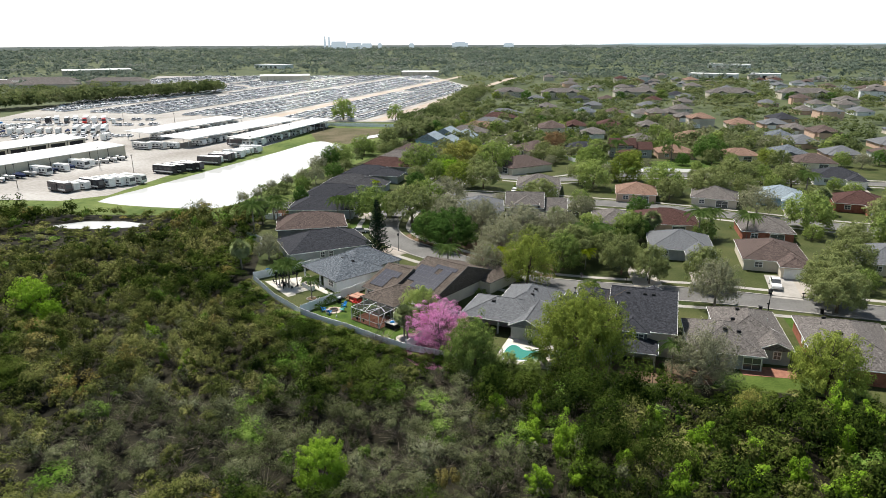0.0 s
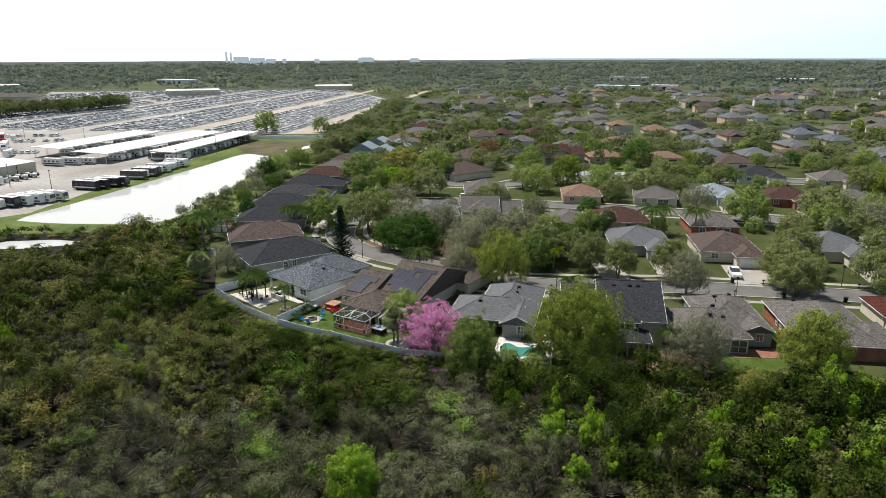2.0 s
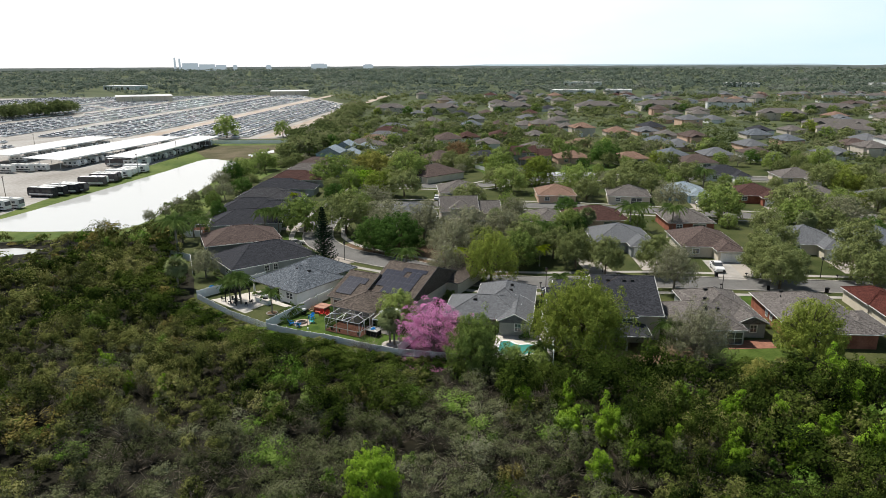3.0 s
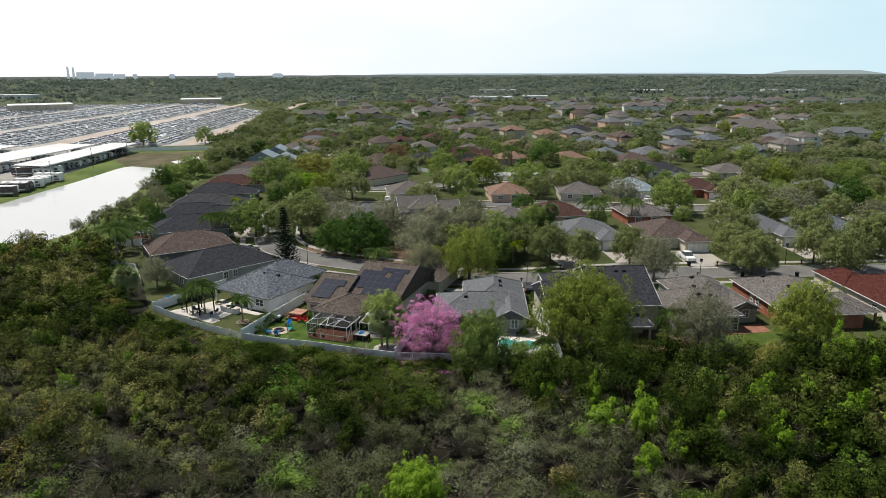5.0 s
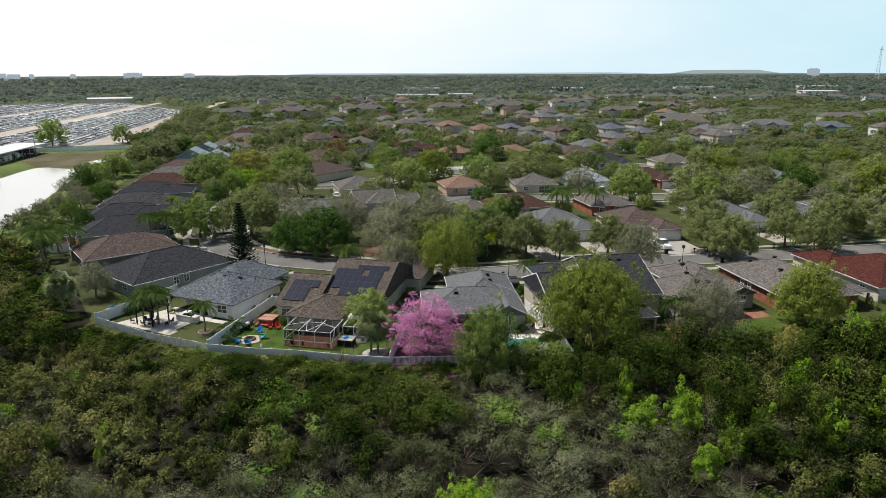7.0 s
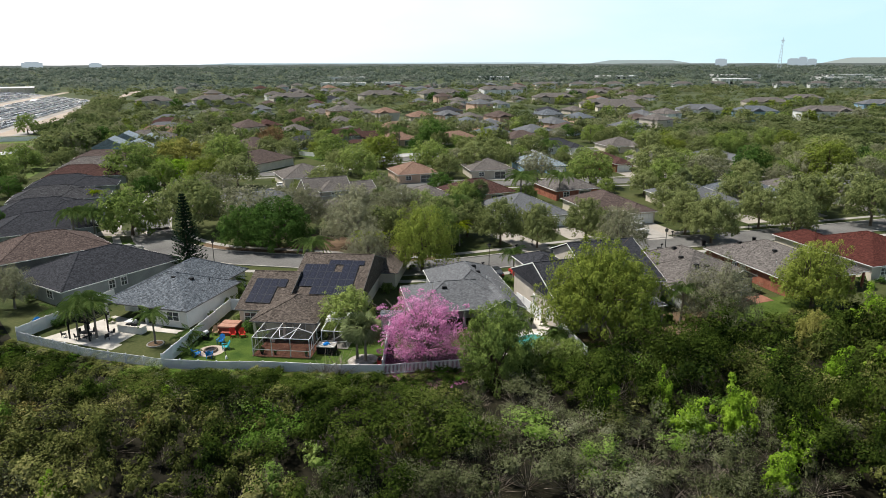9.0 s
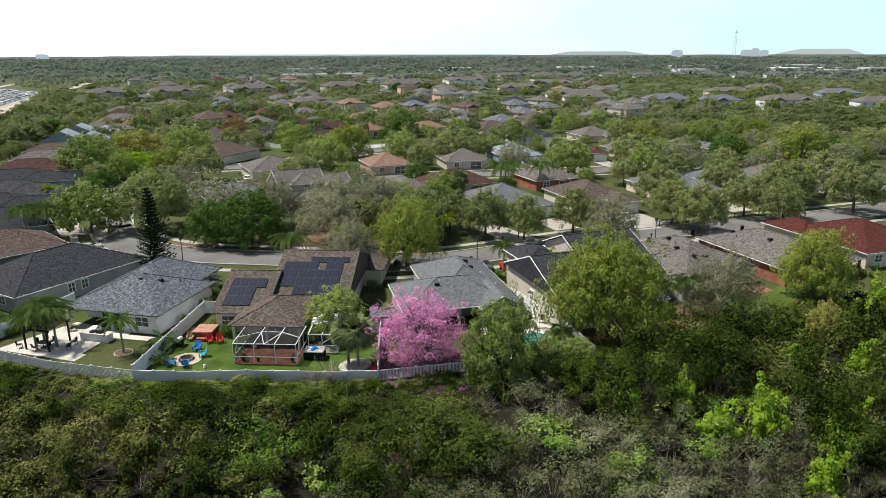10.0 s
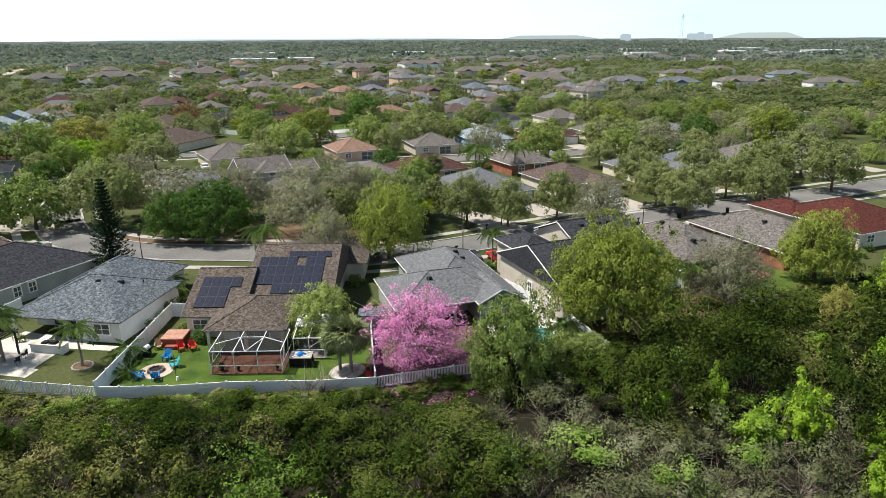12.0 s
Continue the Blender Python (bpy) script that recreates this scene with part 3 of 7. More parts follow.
def plate(xs, zs, solid, y0, y1):
    """One upright plate on a grid of lines, open where solid(column, row) is false."""
    b = Build()
    nx, nz = len(xs), len(zs)
    b.v = [(x, y, z) for y in (y0, y1) for z in zs for x in xs]
    at = lambda i, j, k: k * nx * nz + j * nx + i
    full = lambda i, j: 0 <= i < nx - 1 and 0 <= j < nz - 1 and solid(i, j)
    for i in range(nx - 1):
        for j in range(nz - 1):
            if not full(i, j):
                continue
            b.f.append((at(i, j, 0), at(i + 1, j, 0), at(i + 1, j + 1, 0), at(i, j + 1, 0)))
            b.f.append((at(i, j + 1, 1), at(i + 1, j + 1, 1), at(i + 1, j, 1), at(i, j, 1)))
            for di, dj, p, q in ((-1, 0, (i, j), (i, j + 1)), (1, 0, (i + 1, j + 1), (i + 1, j)), (0, -1, (i + 1, j), (i, j)), (0, 1, (i, j + 1), (i + 1, j + 1))):
                if not full(i + di, j + dj):
                    b.f.append((at(*p, 0), at(*q, 0), at(*q, 1), at(*p, 1)))
    used = sorted({k for f in b.f for k in f})
    new_at = {k: n for n, k in enumerate(used)}
    b.v = [b.v[k] for k in used]
    b.f = [tuple(new_at[k] for k in f) for f in b.f]
    return b


def frame_mesh(w, h):
    key = ("frame", w, h)
    if key not in SHARED:
        xs = [-w / 2 - 0.08, -w / 2 + 0.05, -0.035, 0.035, w / 2 - 0.05, w / 2 + 0.08]
        zs = [0, 0.09, h * 0.5 - 0.03, h * 0.5 + 0.03, h - 0.09, h + 0.06]
        SHARED[key] = plate(xs, zs, lambda i, j: i in (0, 2, 4) or j in (0, 2, 4), -0.07, 0.03).mesh("window", M["trim"])
    return SHARED[key]


def pane_mesh(w, h):
    key = ("pane", round(w, 3), h)
    if key not in SHARED:
        SHARED[key] = Build().box(-w / 2, -0.025, 0.07, w / 2, 0.0, h + 0.07).mesh("pane", M["glass"])
    return SHARED[key]


def garage_mesh(w):
    """A sectional door: raised fields in a grid, all one surface."""
    key = ("garage", w)
    if key not in SHARED:
        xs = sorted([w * (k / 4 - 0.5) + d for k in range(4) for d in (0.06, w / 4 - 0.06)] + [-w / 2, w / 2])
        zs = sorted([0.545 * k + d for k in range(4) for d in (0.05, 0.495)] + [0, 2.18])
        b = Build()
        b.v = [(x, -0.07 if 0 < i < len(xs) - 1 and 0 < j < len(zs) - 1 else -0.03, z) for j, z in enumerate(zs) for i, x in enumerate(xs)]
        n = len(xs)
        b.f = [(j * n + i, j * n + i + 1, (j + 1) * n + i + 1, (j + 1) * n + i) for j in range(len(zs) - 1) for i in range(n - 1)]
        b.v = [(x, y + (0.03 if (i % n) % 2 == 0 and 0 < i % n < n - 1 else 0.0), z) for i, (x, y, z) in enumerate(b.v)]
        SHARED[key] = b.mesh("garage_door", M["trim"])
    return SHARED[key]


FOOT = []


def built_on(x, y, margin):
    """Whether a place lies on a house, or nearer to one than margin."""
    for hx, hy, a, x0, y0, x1, y1 in FOOT:
        dx, dy = x - hx, y - hy
        lx, ly = dx * math.cos(a) + dy * math.sin(a), -dx * math.sin(a) + dy * math.cos(a)
        if x0 - margin < lx < x1 + margin and y0 - margin < ly < y1 + margin:
            return True
    return False


def house(x, y, turn, vols, roof, wall, label, windows=(), doors=(), vents=(), detail=True, garage=None, group="", edge="trim"):
    """vols: eave rectangle x0, y0, x1, y1, eave height, pitch, kind. Walls stand 0.45 m inside the eaves."""
    root = thing("house", x, y, 0, turn, label, "house", group)
    FOOT.extend((x, y, radians(turn), *v[:4]) for v in vols)
    for x0, y0, x1, y1, ze, pitch, kind, *rest in vols:
        o = 0.45
        b = Build()
        if rest and rest[0] == "open":
            for px, py in ((x0 + 0.5, y0 + 0.5), (x1 - 0.5, y0 + 0.5), ((x0 + x1) / 2, y0 + 0.5)):
                part("column", Build().box(px - 0.15, py - 0.15, -0.1, px + 0.15, py + 0.15, ze - 0.1), WALL[wall], root)
            y_in = y0 + 3.8
            b.box(x0 + o, y_in, -0.1, x1 - o, y1 - o, ze - 0.05)
            rest = []
        else:
            b.box(x0 + o, y0 + o, -0.1, x1 - o, y1 - o, ze - 0.05)
        rb = Build()
        a, c, p, along = roof_faces(rb, x0, y0, x1, y1, ze, pitch, kind)
        if kind == "saltbox":
            z1 = p[2][2]
            for gx in (x0 + o, x1 - o):
                b.face((gx, y0 + o, ze - 0.06), (gx, y1 - o, ze - 0.06), (gx, y1 - o, z1 - 0.1), (gx, a[1], a[2] - 0.2))
            b.face((x0 + o, y1 - o, ze - 0.06), (x1 - o, y1 - o, ze - 0.06), (x1 - o, y1 - o, z1 - 0.05), (x0 + o, y1 - o, z1 - 0.05))
        elif kind != "hip":
            for e in (a, c):
                if along:
                    gx = min(max(e[0], x0 + o), x1 - o)
                    b.face((gx, y0 + o, ze - 0.06), (gx, y1 - o, ze - 0.06), (gx, (y0 + y1) / 2, a[2] - o * pitch))
                else:
                    gy = min(max(e[1], y0 + o), y1 - o)
                    b.face((x0 + o, gy, ze - 0.06), (x1 - o, gy, ze - 0.06), ((x0 + x1) / 2, gy, a[2] - o * pitch))
        part("wall", b, WALL[rest[0] if rest else wall], root)
        part("roof", rb, ROOF[rest[1] if len(rest) > 1 else roof], root)
        if detail:
            for i in range(4):
                fb = Build()
                q, r = Vector(p[i]), Vector(p[(i + 1) % 4])
                gable_end = kind != "hip" and i in (1, 3)
                if gable_end:
                    apex = Vector(c if i == 1 else a)
                    fb.beam(q - Vector((0, 0, 0.07)), apex - Vector((0, 0, 0.07)), 0.05, 0.13).beam(apex - Vector((0, 0, 0.07)), r - Vector((0, 0, 0.07)), 0.05, 0.13)
                else:
                    fb.beam(q - Vector((0, 0, 0.08)), r - Vector((0, 0, 0.08)), 0.10, 0.13)
                part("fascia", fb, M[edge], root, "white painted fascia board" if edge == "trim" else "grey metal roof edge")
            for q, e in [(a, c)] + ([(p[0], a), (p[1], c), (p[2], c), (p[3], a)] if kind == "hip" else []):
                if (Vector(q) - Vector(e)).length > 0.3:
                    part("ridge_cap", Build().beam(q, e, 0.26, 0.06), ROOF[rest[1] if len(rest) > 1 else roof], root)
    for wx, wy, wz, ww, wh, side in windows:
        window(root, wx, wy, wz, ww, wh, side, 2 if detail else 1)
    for wx, wy, ww, wh, side in doors:
        window(root, wx, wy, 0.05, ww, wh, side, name="sliding_door")
    for vx, vy, vz, kindv in vents:
        if kindv == "box":
            part("roof_vent", Build().box(vx - 0.35, vy - 0.3, vz - 0.1, vx + 0.35, vy + 0.3, vz + 0.22, 0.08), M["dark"], root)
        else:
            part("vent_pipe", Build().tube([(vx, vy, vz - 0.2), (vx, vy, vz + 0.28)], [0.06, 0.06], 8), M["dark" if kindv == "dark" else "alu"], root)
    if garage:
        gx, gy, gw, side = garage
        g = part("garage_door", garage_mesh(gw), None, root)
        g.matrix_basis = pose(gx, gy, 0.05, 0, 0, (0, 90, 180, -90)[side])
    return root


def strip(points, width, z, top=0.0):
    """A ribbon of that width along a smooth line of points."""
    pts = smooth_line(points)
    b = Build()
    left, right = [], []
    for i, p in enumerate(pts):
        d = (pts[min(i + 1, len(pts) - 1)] - pts[max(i - 1, 0)]).normalized()
        s = Vector((-d.y, d.x)) * width / 2
        left.append(p + s)
        right.append(p - s)
    for i in range(len(pts) - 1):
        b.face((*right[i], z), (*right[i + 1], z), (*left[i + 1], z), (*left[i], z))
    return b


def smooth_line(points, steps=6):
    pts = [Vector(p) for p in points]
    out = []
    for i in range(len(pts) - 1):
        a, b2 = pts[i], pts[i + 1]
        m0 = (b2 - pts[max(i - 1, 0)]) / (2 if i else 1)
        m1 = (pts[min(i + 2, len(pts) - 1)] - a) / (2 if i + 2 < len(pts) else 1)
        for k in range(steps):
            t = k / steps
            out.append((2 * t**3 - 3 * t**2 + 1) * a + (t**3 - 2 * t**2 + t) * m0 + (3 * t**2 - 2 * t**3) * b2 + (t**3 - t**2) * m1)
    return out + [pts[-1]]


def offset_line(points, off):
    pts = smooth_line(points, 3)
    out = []
    for i, p in enumerate(pts):
        d = (pts[min(i + 1, len(pts) - 1)] - pts[max(i - 1, 0)]).normalized()
        out.append(p + Vector((-d.y, d.x)) * off)
    return out


def inside(poly, x, y):
    hit = False
    for (x0, y0), (x1, y1) in zip(poly, poly[1:] + poly[:1]):
        if (y0 > y) != (y1 > y) and x < (x1 - x0) * (y - y0) / (y1 - y0) + x0:
            hit = not hit
    return hit


def near_line(x, y, lines, margin):
    p = Vector((x, y))
    return any((p - q).length < margin for line in lines for q in smooth_line(line, 4))

# ---- ground ----
solo("ground", Build().face((-6000, -1500, -0.06), (6000, -1500, -0.06), (6000, 6000, -0.06), (-6000, 6000, -0.06)), M["ground"], "dark green wooded plain reaching the horizon", "ground", kind="structure")
MARSH = [(-260, -40), (140, -40), (150, 60), (110, 74), (92, 78), (70, 80), (54, 86), (40, 88), (24, 88), (12, 93), (3, 96.4), (-6.3, 100.6), (-11, 103.8), (-17.5, 109.2), (-22, 112), (-27.2, 116.4), (-33.9, 123.9), (-41.8, 135.2), (-44, 150), (-50, 166), (-52, 186), (-58, 193), (-72, 192), (-100, 192), (-140, 196), (-260, 205)]
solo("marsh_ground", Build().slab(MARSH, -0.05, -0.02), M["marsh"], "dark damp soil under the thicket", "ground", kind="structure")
LAWNS = [(-52, 186), (-50, 166), (-44, 150), (-41.8, 135.2), (-33.9, 123.9), (-27.2, 116.4), (-22, 112), (-17.5, 109.2), (-11, 103.8), (-6.3, 100.6), (3, 96.4), (12, 93), (24, 88), (40, 88), (54, 86), (70, 80), (92, 78), (110, 74), (170, 70), (230, 150), (200, 330), (120, 430), (30, 480), (-2, 420), (-30, 300), (-48, 240)]
solo("lawn", Build().slab(LAWNS, -0.04, 0.0), M["lawn"], "patchy green and straw-coloured residential lawn", "lawn", kind="structure")

MAIN = [(-16, 190), (-16.5, 176), (-12, 164), (-5, 156), (3, 148.5), (9, 141.5), (15.5, 135.2), (26, 131.3), (37, 128.8), (52, 126), (67, 121.4), (82, 116.6), (104, 109.8), (150, 97)]
NORTH = [(-16, 188), (-13, 202), (-6, 220), (3, 246), (14, 290), (32, 345), (62, 410), (80, 470)]
SECOND = [(-7, 217), (10, 217.5), (26, 213.5), (45, 207.5), (62, 201.5), (85, 190), (112, 176), (150, 165), (220, 150)]
THIRD = [(6, 256), (40, 243), (60, 250), (100, 250), (160, 232), (220, 222)]
ROADS = [("road", MAIN, 7.6), ("road", NORTH, 7.4), ("road", SECOND, 7.4), ("road", THIRD, 7.0)]
for name, line, width in ROADS:
    road = solo(name, strip(line, width, 0.02), M["asphalt"], "worn grey asphalt residential street", "road", kind="structure")
    for s in (-1, 1):
        kerb = Build()
        pts = offset_line(line, s * (width / 2 + 0.15))
        for a, b2 in zip(pts, pts[1:]):
            kerb.beam((*a, 0.06), (*b2, 0.06), 0.34, 0.14)
        solo("kerb", kerb, M["concrete"], "pale concrete kerb along the street", "kerb", kind="structure")
        walk_pts = offset_line(line, s * (width / 2 + 3.1))
        solo("pavement", strip(walk_pts, 1.4, 0.035 + 0.002 * s), M["concrete"], "pale concrete footpath beside the street", "pavement", kind="structure")

solo("common_lawn", Build().slab([(54, 254), (84, 262), (123, 270), (131, 288), (108, 284), (89, 281), (68, 283), (60, 298), (54, 292)], -0.02, 0.009), M["bright_lawn"], "bright green mown lawn behind the houses", "lawn", kind="structure")
solo("ditch_pond", Build().slab([(76, 259), (99, 256), (104, 262), (82, 268)], -0.02, 0.014), M["pond"], "narrow dark ditch pond in a lawn", "water", kind="structure")
solo("side_lawn", Build().slab([(61.4, 104), (64.4, 103.6), (67.4, 114.4), (63.6, 115.2)], -0.02, 0.008), M["bright_lawn"], "green strip of lawn between two houses", "lawn", kind="structure")
solo("back_lawn", Build().slab([(40, 88.5), (54, 86.2), (62, 84), (63, 89.6), (53.5, 92.4), (44, 94)], -0.02, 0.009), M["back_grass"], "fresh green back lawn", "lawn", kind="structure")
solo("terrace", Build().slab([(46.4, 92.2), (54.2, 90.9), (55.2, 94.2), (46.8, 95.4)], -0.02, 0.04), M["brick_paving"], "terracotta paved terrace behind a house", "terrace", kind="structure")

# ---- pond, bank and storage yard ----
solo("embankment", Build().slab([(-175, 197), (-50, 190), (-38, 240), (-20, 330), (0, 420), (-40, 420), (-74, 412), (-100, 330), (-120, 270)], -0.04, -0.005), M["bank"], "grassy bank round the retention pond", "grass", kind="structure")
POND = [(-112, 209.5), (-100, 204.5), (-84, 201), (-73, 200), (-66, 207), (-62, 228), (-57.5, 254), (-51, 300), (-48, 322), (-56, 336), (-66, 341), (-78, 306), (-91, 271), (-104, 234), (-111, 217)]
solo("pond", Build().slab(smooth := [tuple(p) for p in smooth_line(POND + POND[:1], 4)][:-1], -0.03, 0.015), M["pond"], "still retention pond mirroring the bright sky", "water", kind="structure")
YARD_EDGE = [(-330, 214), (-180, 214), (-146, 213), (-125, 211), (-113, 219), (-107, 250), (-97, 289), (-84, 342), (-74, 394), (-72, 404), (-76, 440), (-330, 440)]
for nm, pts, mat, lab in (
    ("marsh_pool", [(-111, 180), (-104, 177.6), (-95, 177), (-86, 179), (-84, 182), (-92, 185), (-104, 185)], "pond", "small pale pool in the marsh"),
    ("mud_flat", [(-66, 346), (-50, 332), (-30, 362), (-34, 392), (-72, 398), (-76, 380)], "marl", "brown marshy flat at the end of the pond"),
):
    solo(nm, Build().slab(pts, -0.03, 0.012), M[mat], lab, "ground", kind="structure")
solo("storage_yard", Build().slab(YARD_EDGE, -0.03, 0.01), M["gravel"], "bleached shell gravel of a vehicle storage yard", "yard", kind="structure")
solo("car_park", Build().slab([(-300, 442), (-32, 428), (44, 704), (-20, 1000), (-420, 1010), (-330, 700)], -0.03, 0.0), M["gravel"], "pale gravel auction car park", "yard", kind="structure")

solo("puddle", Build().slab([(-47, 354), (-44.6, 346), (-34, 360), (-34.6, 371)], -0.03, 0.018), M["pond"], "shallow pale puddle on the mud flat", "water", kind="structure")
solo("front_lawn", Build().slab([(-27, 176.6), (-20.6, 175.6), (-18.8, 181.6), (-25.4, 183.6)], -0.02, 0.009), M["bright_lawn"], "bright green front lawn", "lawn", kind="structure")

# ---- houses along the marsh ----
white_house = house(-22.0, 127.0, -49, [(-14, 0, 0, 13, 2.7, 0.46, "hip", "open"), (-14, 5, -2.5, 19, 2.75, 0.52, "hip")], "slate", "white", "single-storey white house with a blue-grey hipped shingle roof",
      windows=[(-2.6, 0.43, 0.9, 1.9, 1.35, 0)], doors=[(-9.5, 3.78, 3.4, 2.1, 0)], vents=[(-5.9, 5.6, 5.15, "box"), (-4.2, 7.0, 4.6, "box"), (-2.6, 9, 4.0, "dark")], edge="edge")
part("wall", Build().box(-5.6, 0.45, -0.1, -0.45, 3.9, 2.64), WALL["white"], white_house)
house(0, 0, -39, [(-91, 86.3, -84.2, 102.3, 2.7, 0.37, "gable_x"), (-85.2, 88, -74.6, 111.6, 2.7, 0.355, "gable_x"), (-87.4, 82.4, -78.6, 92.5, 2.72, 0.40, "hip", "open"), (-81, 104, -72, 116, 2.7, 0.42, "hip")], "brown", "cream", "cream stucco house with a brown shingle roof carrying solar panels",
      windows=[(-89, 86.73, 0.9, 1.7, 1.3, 0)], doors=[(-83, 86.18, 3.4, 2.2, 0)], edge="edge")
house(0, 0, -22, [(-38.8, 103.0, -24.2, 114.2, 2.7, 0.42, "hip", "open"), (-34.2, 106.2, -23.2, 121.6, 2.7, 0.50, "hip"), (-29.2, 101.8, -23.2, 112, 2.72, 0.50, "gable_y")], "grey", "grey", "grey stucco house with a grey hipped shingle roof beside a pool",
      windows=[(-25.6, 102.23, 0.9, 1.1, 1.5, 0)], doors=[(-31.6, 106.78, 3.2, 2.2, 0)], vents=[(-33.5, 107.2, 4.5, "box"), (-27.7, 113.2, 5.0, "dark"), (-27.6, 114.6, 5.0, "box"), (-27.6, 112.0, 4.9, "box"), (-26.6, 110.6, 4.4, "alu"), (-25.4, 107.4, 3.8, "alu")])
house(0, 0, -17, [(-12.0, 99.3, -2.4, 115.5, 4.6, 0.40, "gable_x"), (-3.8, 104.2, 7.4, 119.6, 4.4, 0.41, "saltbox"), (-2.6, 103.2, 3.2, 111, 4.5, 0.44, "hip", "dark"), (-3, 99.4, 4.6, 106, 2.7, 0.22, "hip", "open"), (-9.8, 112.4, -3.4, 120.6, 4.9, 0.42, "hip"), (0.4, 117, 7, 127, 2.8, 0.45, "gable_y")], "char", "greige", "two-storey beige house with a charcoal shingle roof",
      windows=[(-11.57, 109.0, 4.6, 0.9, 1.5, 3), (-11.57, 107.2, 1.6, 0.9, 1.5, 3), (-11.57, 102.6, 1.2, 0.9, 1.6, 3), (1.4, 103.63, 3.0, 1.7, 1.1, 0)], vents=[(-8.5, 105.6, 7.2, "box"), (-0.8, 112.4, 7.75, "box"), (2.0, 112.4, 7.75, "box"), (3.4, 112.4, 7.75, "box")])
house(43.3, 94.5, -14, [(-4.6, 0, 7, 13, 2.7, 0.45, "hip"), (0.4, 5.4, 11.6, 19.8, 2.72, 0.45, "hip"), (6.2, 3.0, 11.6, 9, 2.74, 0.45, "gable_y")], "tan", "grey", "grey stucco house with a taupe hipped shingle roof",
      windows=[(9.2, 3.43, 0.9, 1.1, 1.4, 0), (-2.2, 0.43, 0.9, 1.6, 1.3, 0)], doors=[(5.0, 0.43, 2.6, 2.2, 0)], vents=[(1.2, 4.6, 5.0, "box"), (3.4, 4.8, 4.6, "box"), (4.6, 14.2, 4.8, "box"), (4.2, 12.2, 4.7, "dark"), (3.4, 10.8, 4.3, "box"), (9.2, 12.4, 4.0, "alu")])
house(56.5, 90.4, -16.3, [(0, 0, 13.8, 19.8, 2.7, 0.40, "hip"), (8.4, 0.6, 16.2, 11, 2.72, 0.34, "hip", "open")], "tan", "brick", "red brick house with a taupe hipped shingle roof", windows=[(0.43, 10, 0.9, 0.9, 1.3, 3), (0.43, 12, 0.9, 0.9, 1.3, 3)], doors=[(3.4, 0.43, 2.6, 2.2, 0)], vents=[(4.0, 15.6, 4.4, "box"), (3.2, 13.8, 4.1, "dark"), (4.8, 8.4, 4.8, "box"), (2.6, 5.4, 3.8, "alu")])
house(75.0, 87.2, -17, [(0, 0, 16.8, 18, 2.7, 0.36, "hip"), (-0.2, 12, 7.4, 22, 2.72, 0.42, "hip")], "red", "cream", "cream stucco house with a red shingle roof", windows=[(3, 0.43, 0.9, 1.6, 1.3, 0), (0.43, 4, 0.9, 1.2, 1.2, 3)], vents=[(12.5, 12, 4.4, "box")])
house(-35.5, 144.8, -65, [(-14.6, 0, 0, 20.5, 2.7, 0.44, "hip")], "char", "grey", "grey stucco house with a charcoal hipped shingle roof", windows=[(-0.43, 8, 0.9, 1.0, 1.4, 1), (-0.43, 10, 0.9, 1.0, 1.4, 1), (-4, 0.43, 0.9, 1.5, 1.3, 0)])
house(-43.5, 165.5, -78, [(-14, 0, 0, 18.5, 2.7, 0.42, "hip")], "russet", "dark", "dark grey house with a brown hipped shingle roof", windows=[(-4, 0.43, 0.9, 1.5, 1.3, 0)])
house(-45.5, 187, -90, [(-14, 0, 0, 19.5, 2.7, 0.42, "hip")], "char", "grey", "grey house with a charcoal hipped shingle roof", windows=[(-4, 0.43, 0.9, 1.5, 1.3, 0)])
ROW = [(-45, 206, -97, "char"), (-42, 223, -100, "dusk"), (-38, 241, -103, "char"), (-33, 259, -105, "maroon"), (-28, 277, -106, "tan"), (-23, 295, -106, "russet"), (-14, 322, -108, "blue"), (-6, 342, -108, "blue"), (2, 362, -110, "tan"), (10, 382, -110, "clay"), (17, 402, -110, "grey"), (24, 430, -110, "maroon"), (30, 455, -110, "grey")]
for x, y, turn, roof in ROW:
    vols = [(-12.5, 0, 0, 19, 2.7, 0.45, "hip"), (-9, 10, 0, 22.5, 2.72, 0.45, "hip")] if roof != "blue" else [(-12.5, 0, 0, 13, 3.6, 0.5, "gable_x"), (-11, 9, 0.9, 22, 2.8, 0.45, "gable_x")]
    house(x, y, turn, vols, roof, "blue" if roof == "blue" else "grey", "single-storey house with a hipped shingle roof backing on the pond", detail=y < 300, group="houses along the pond")

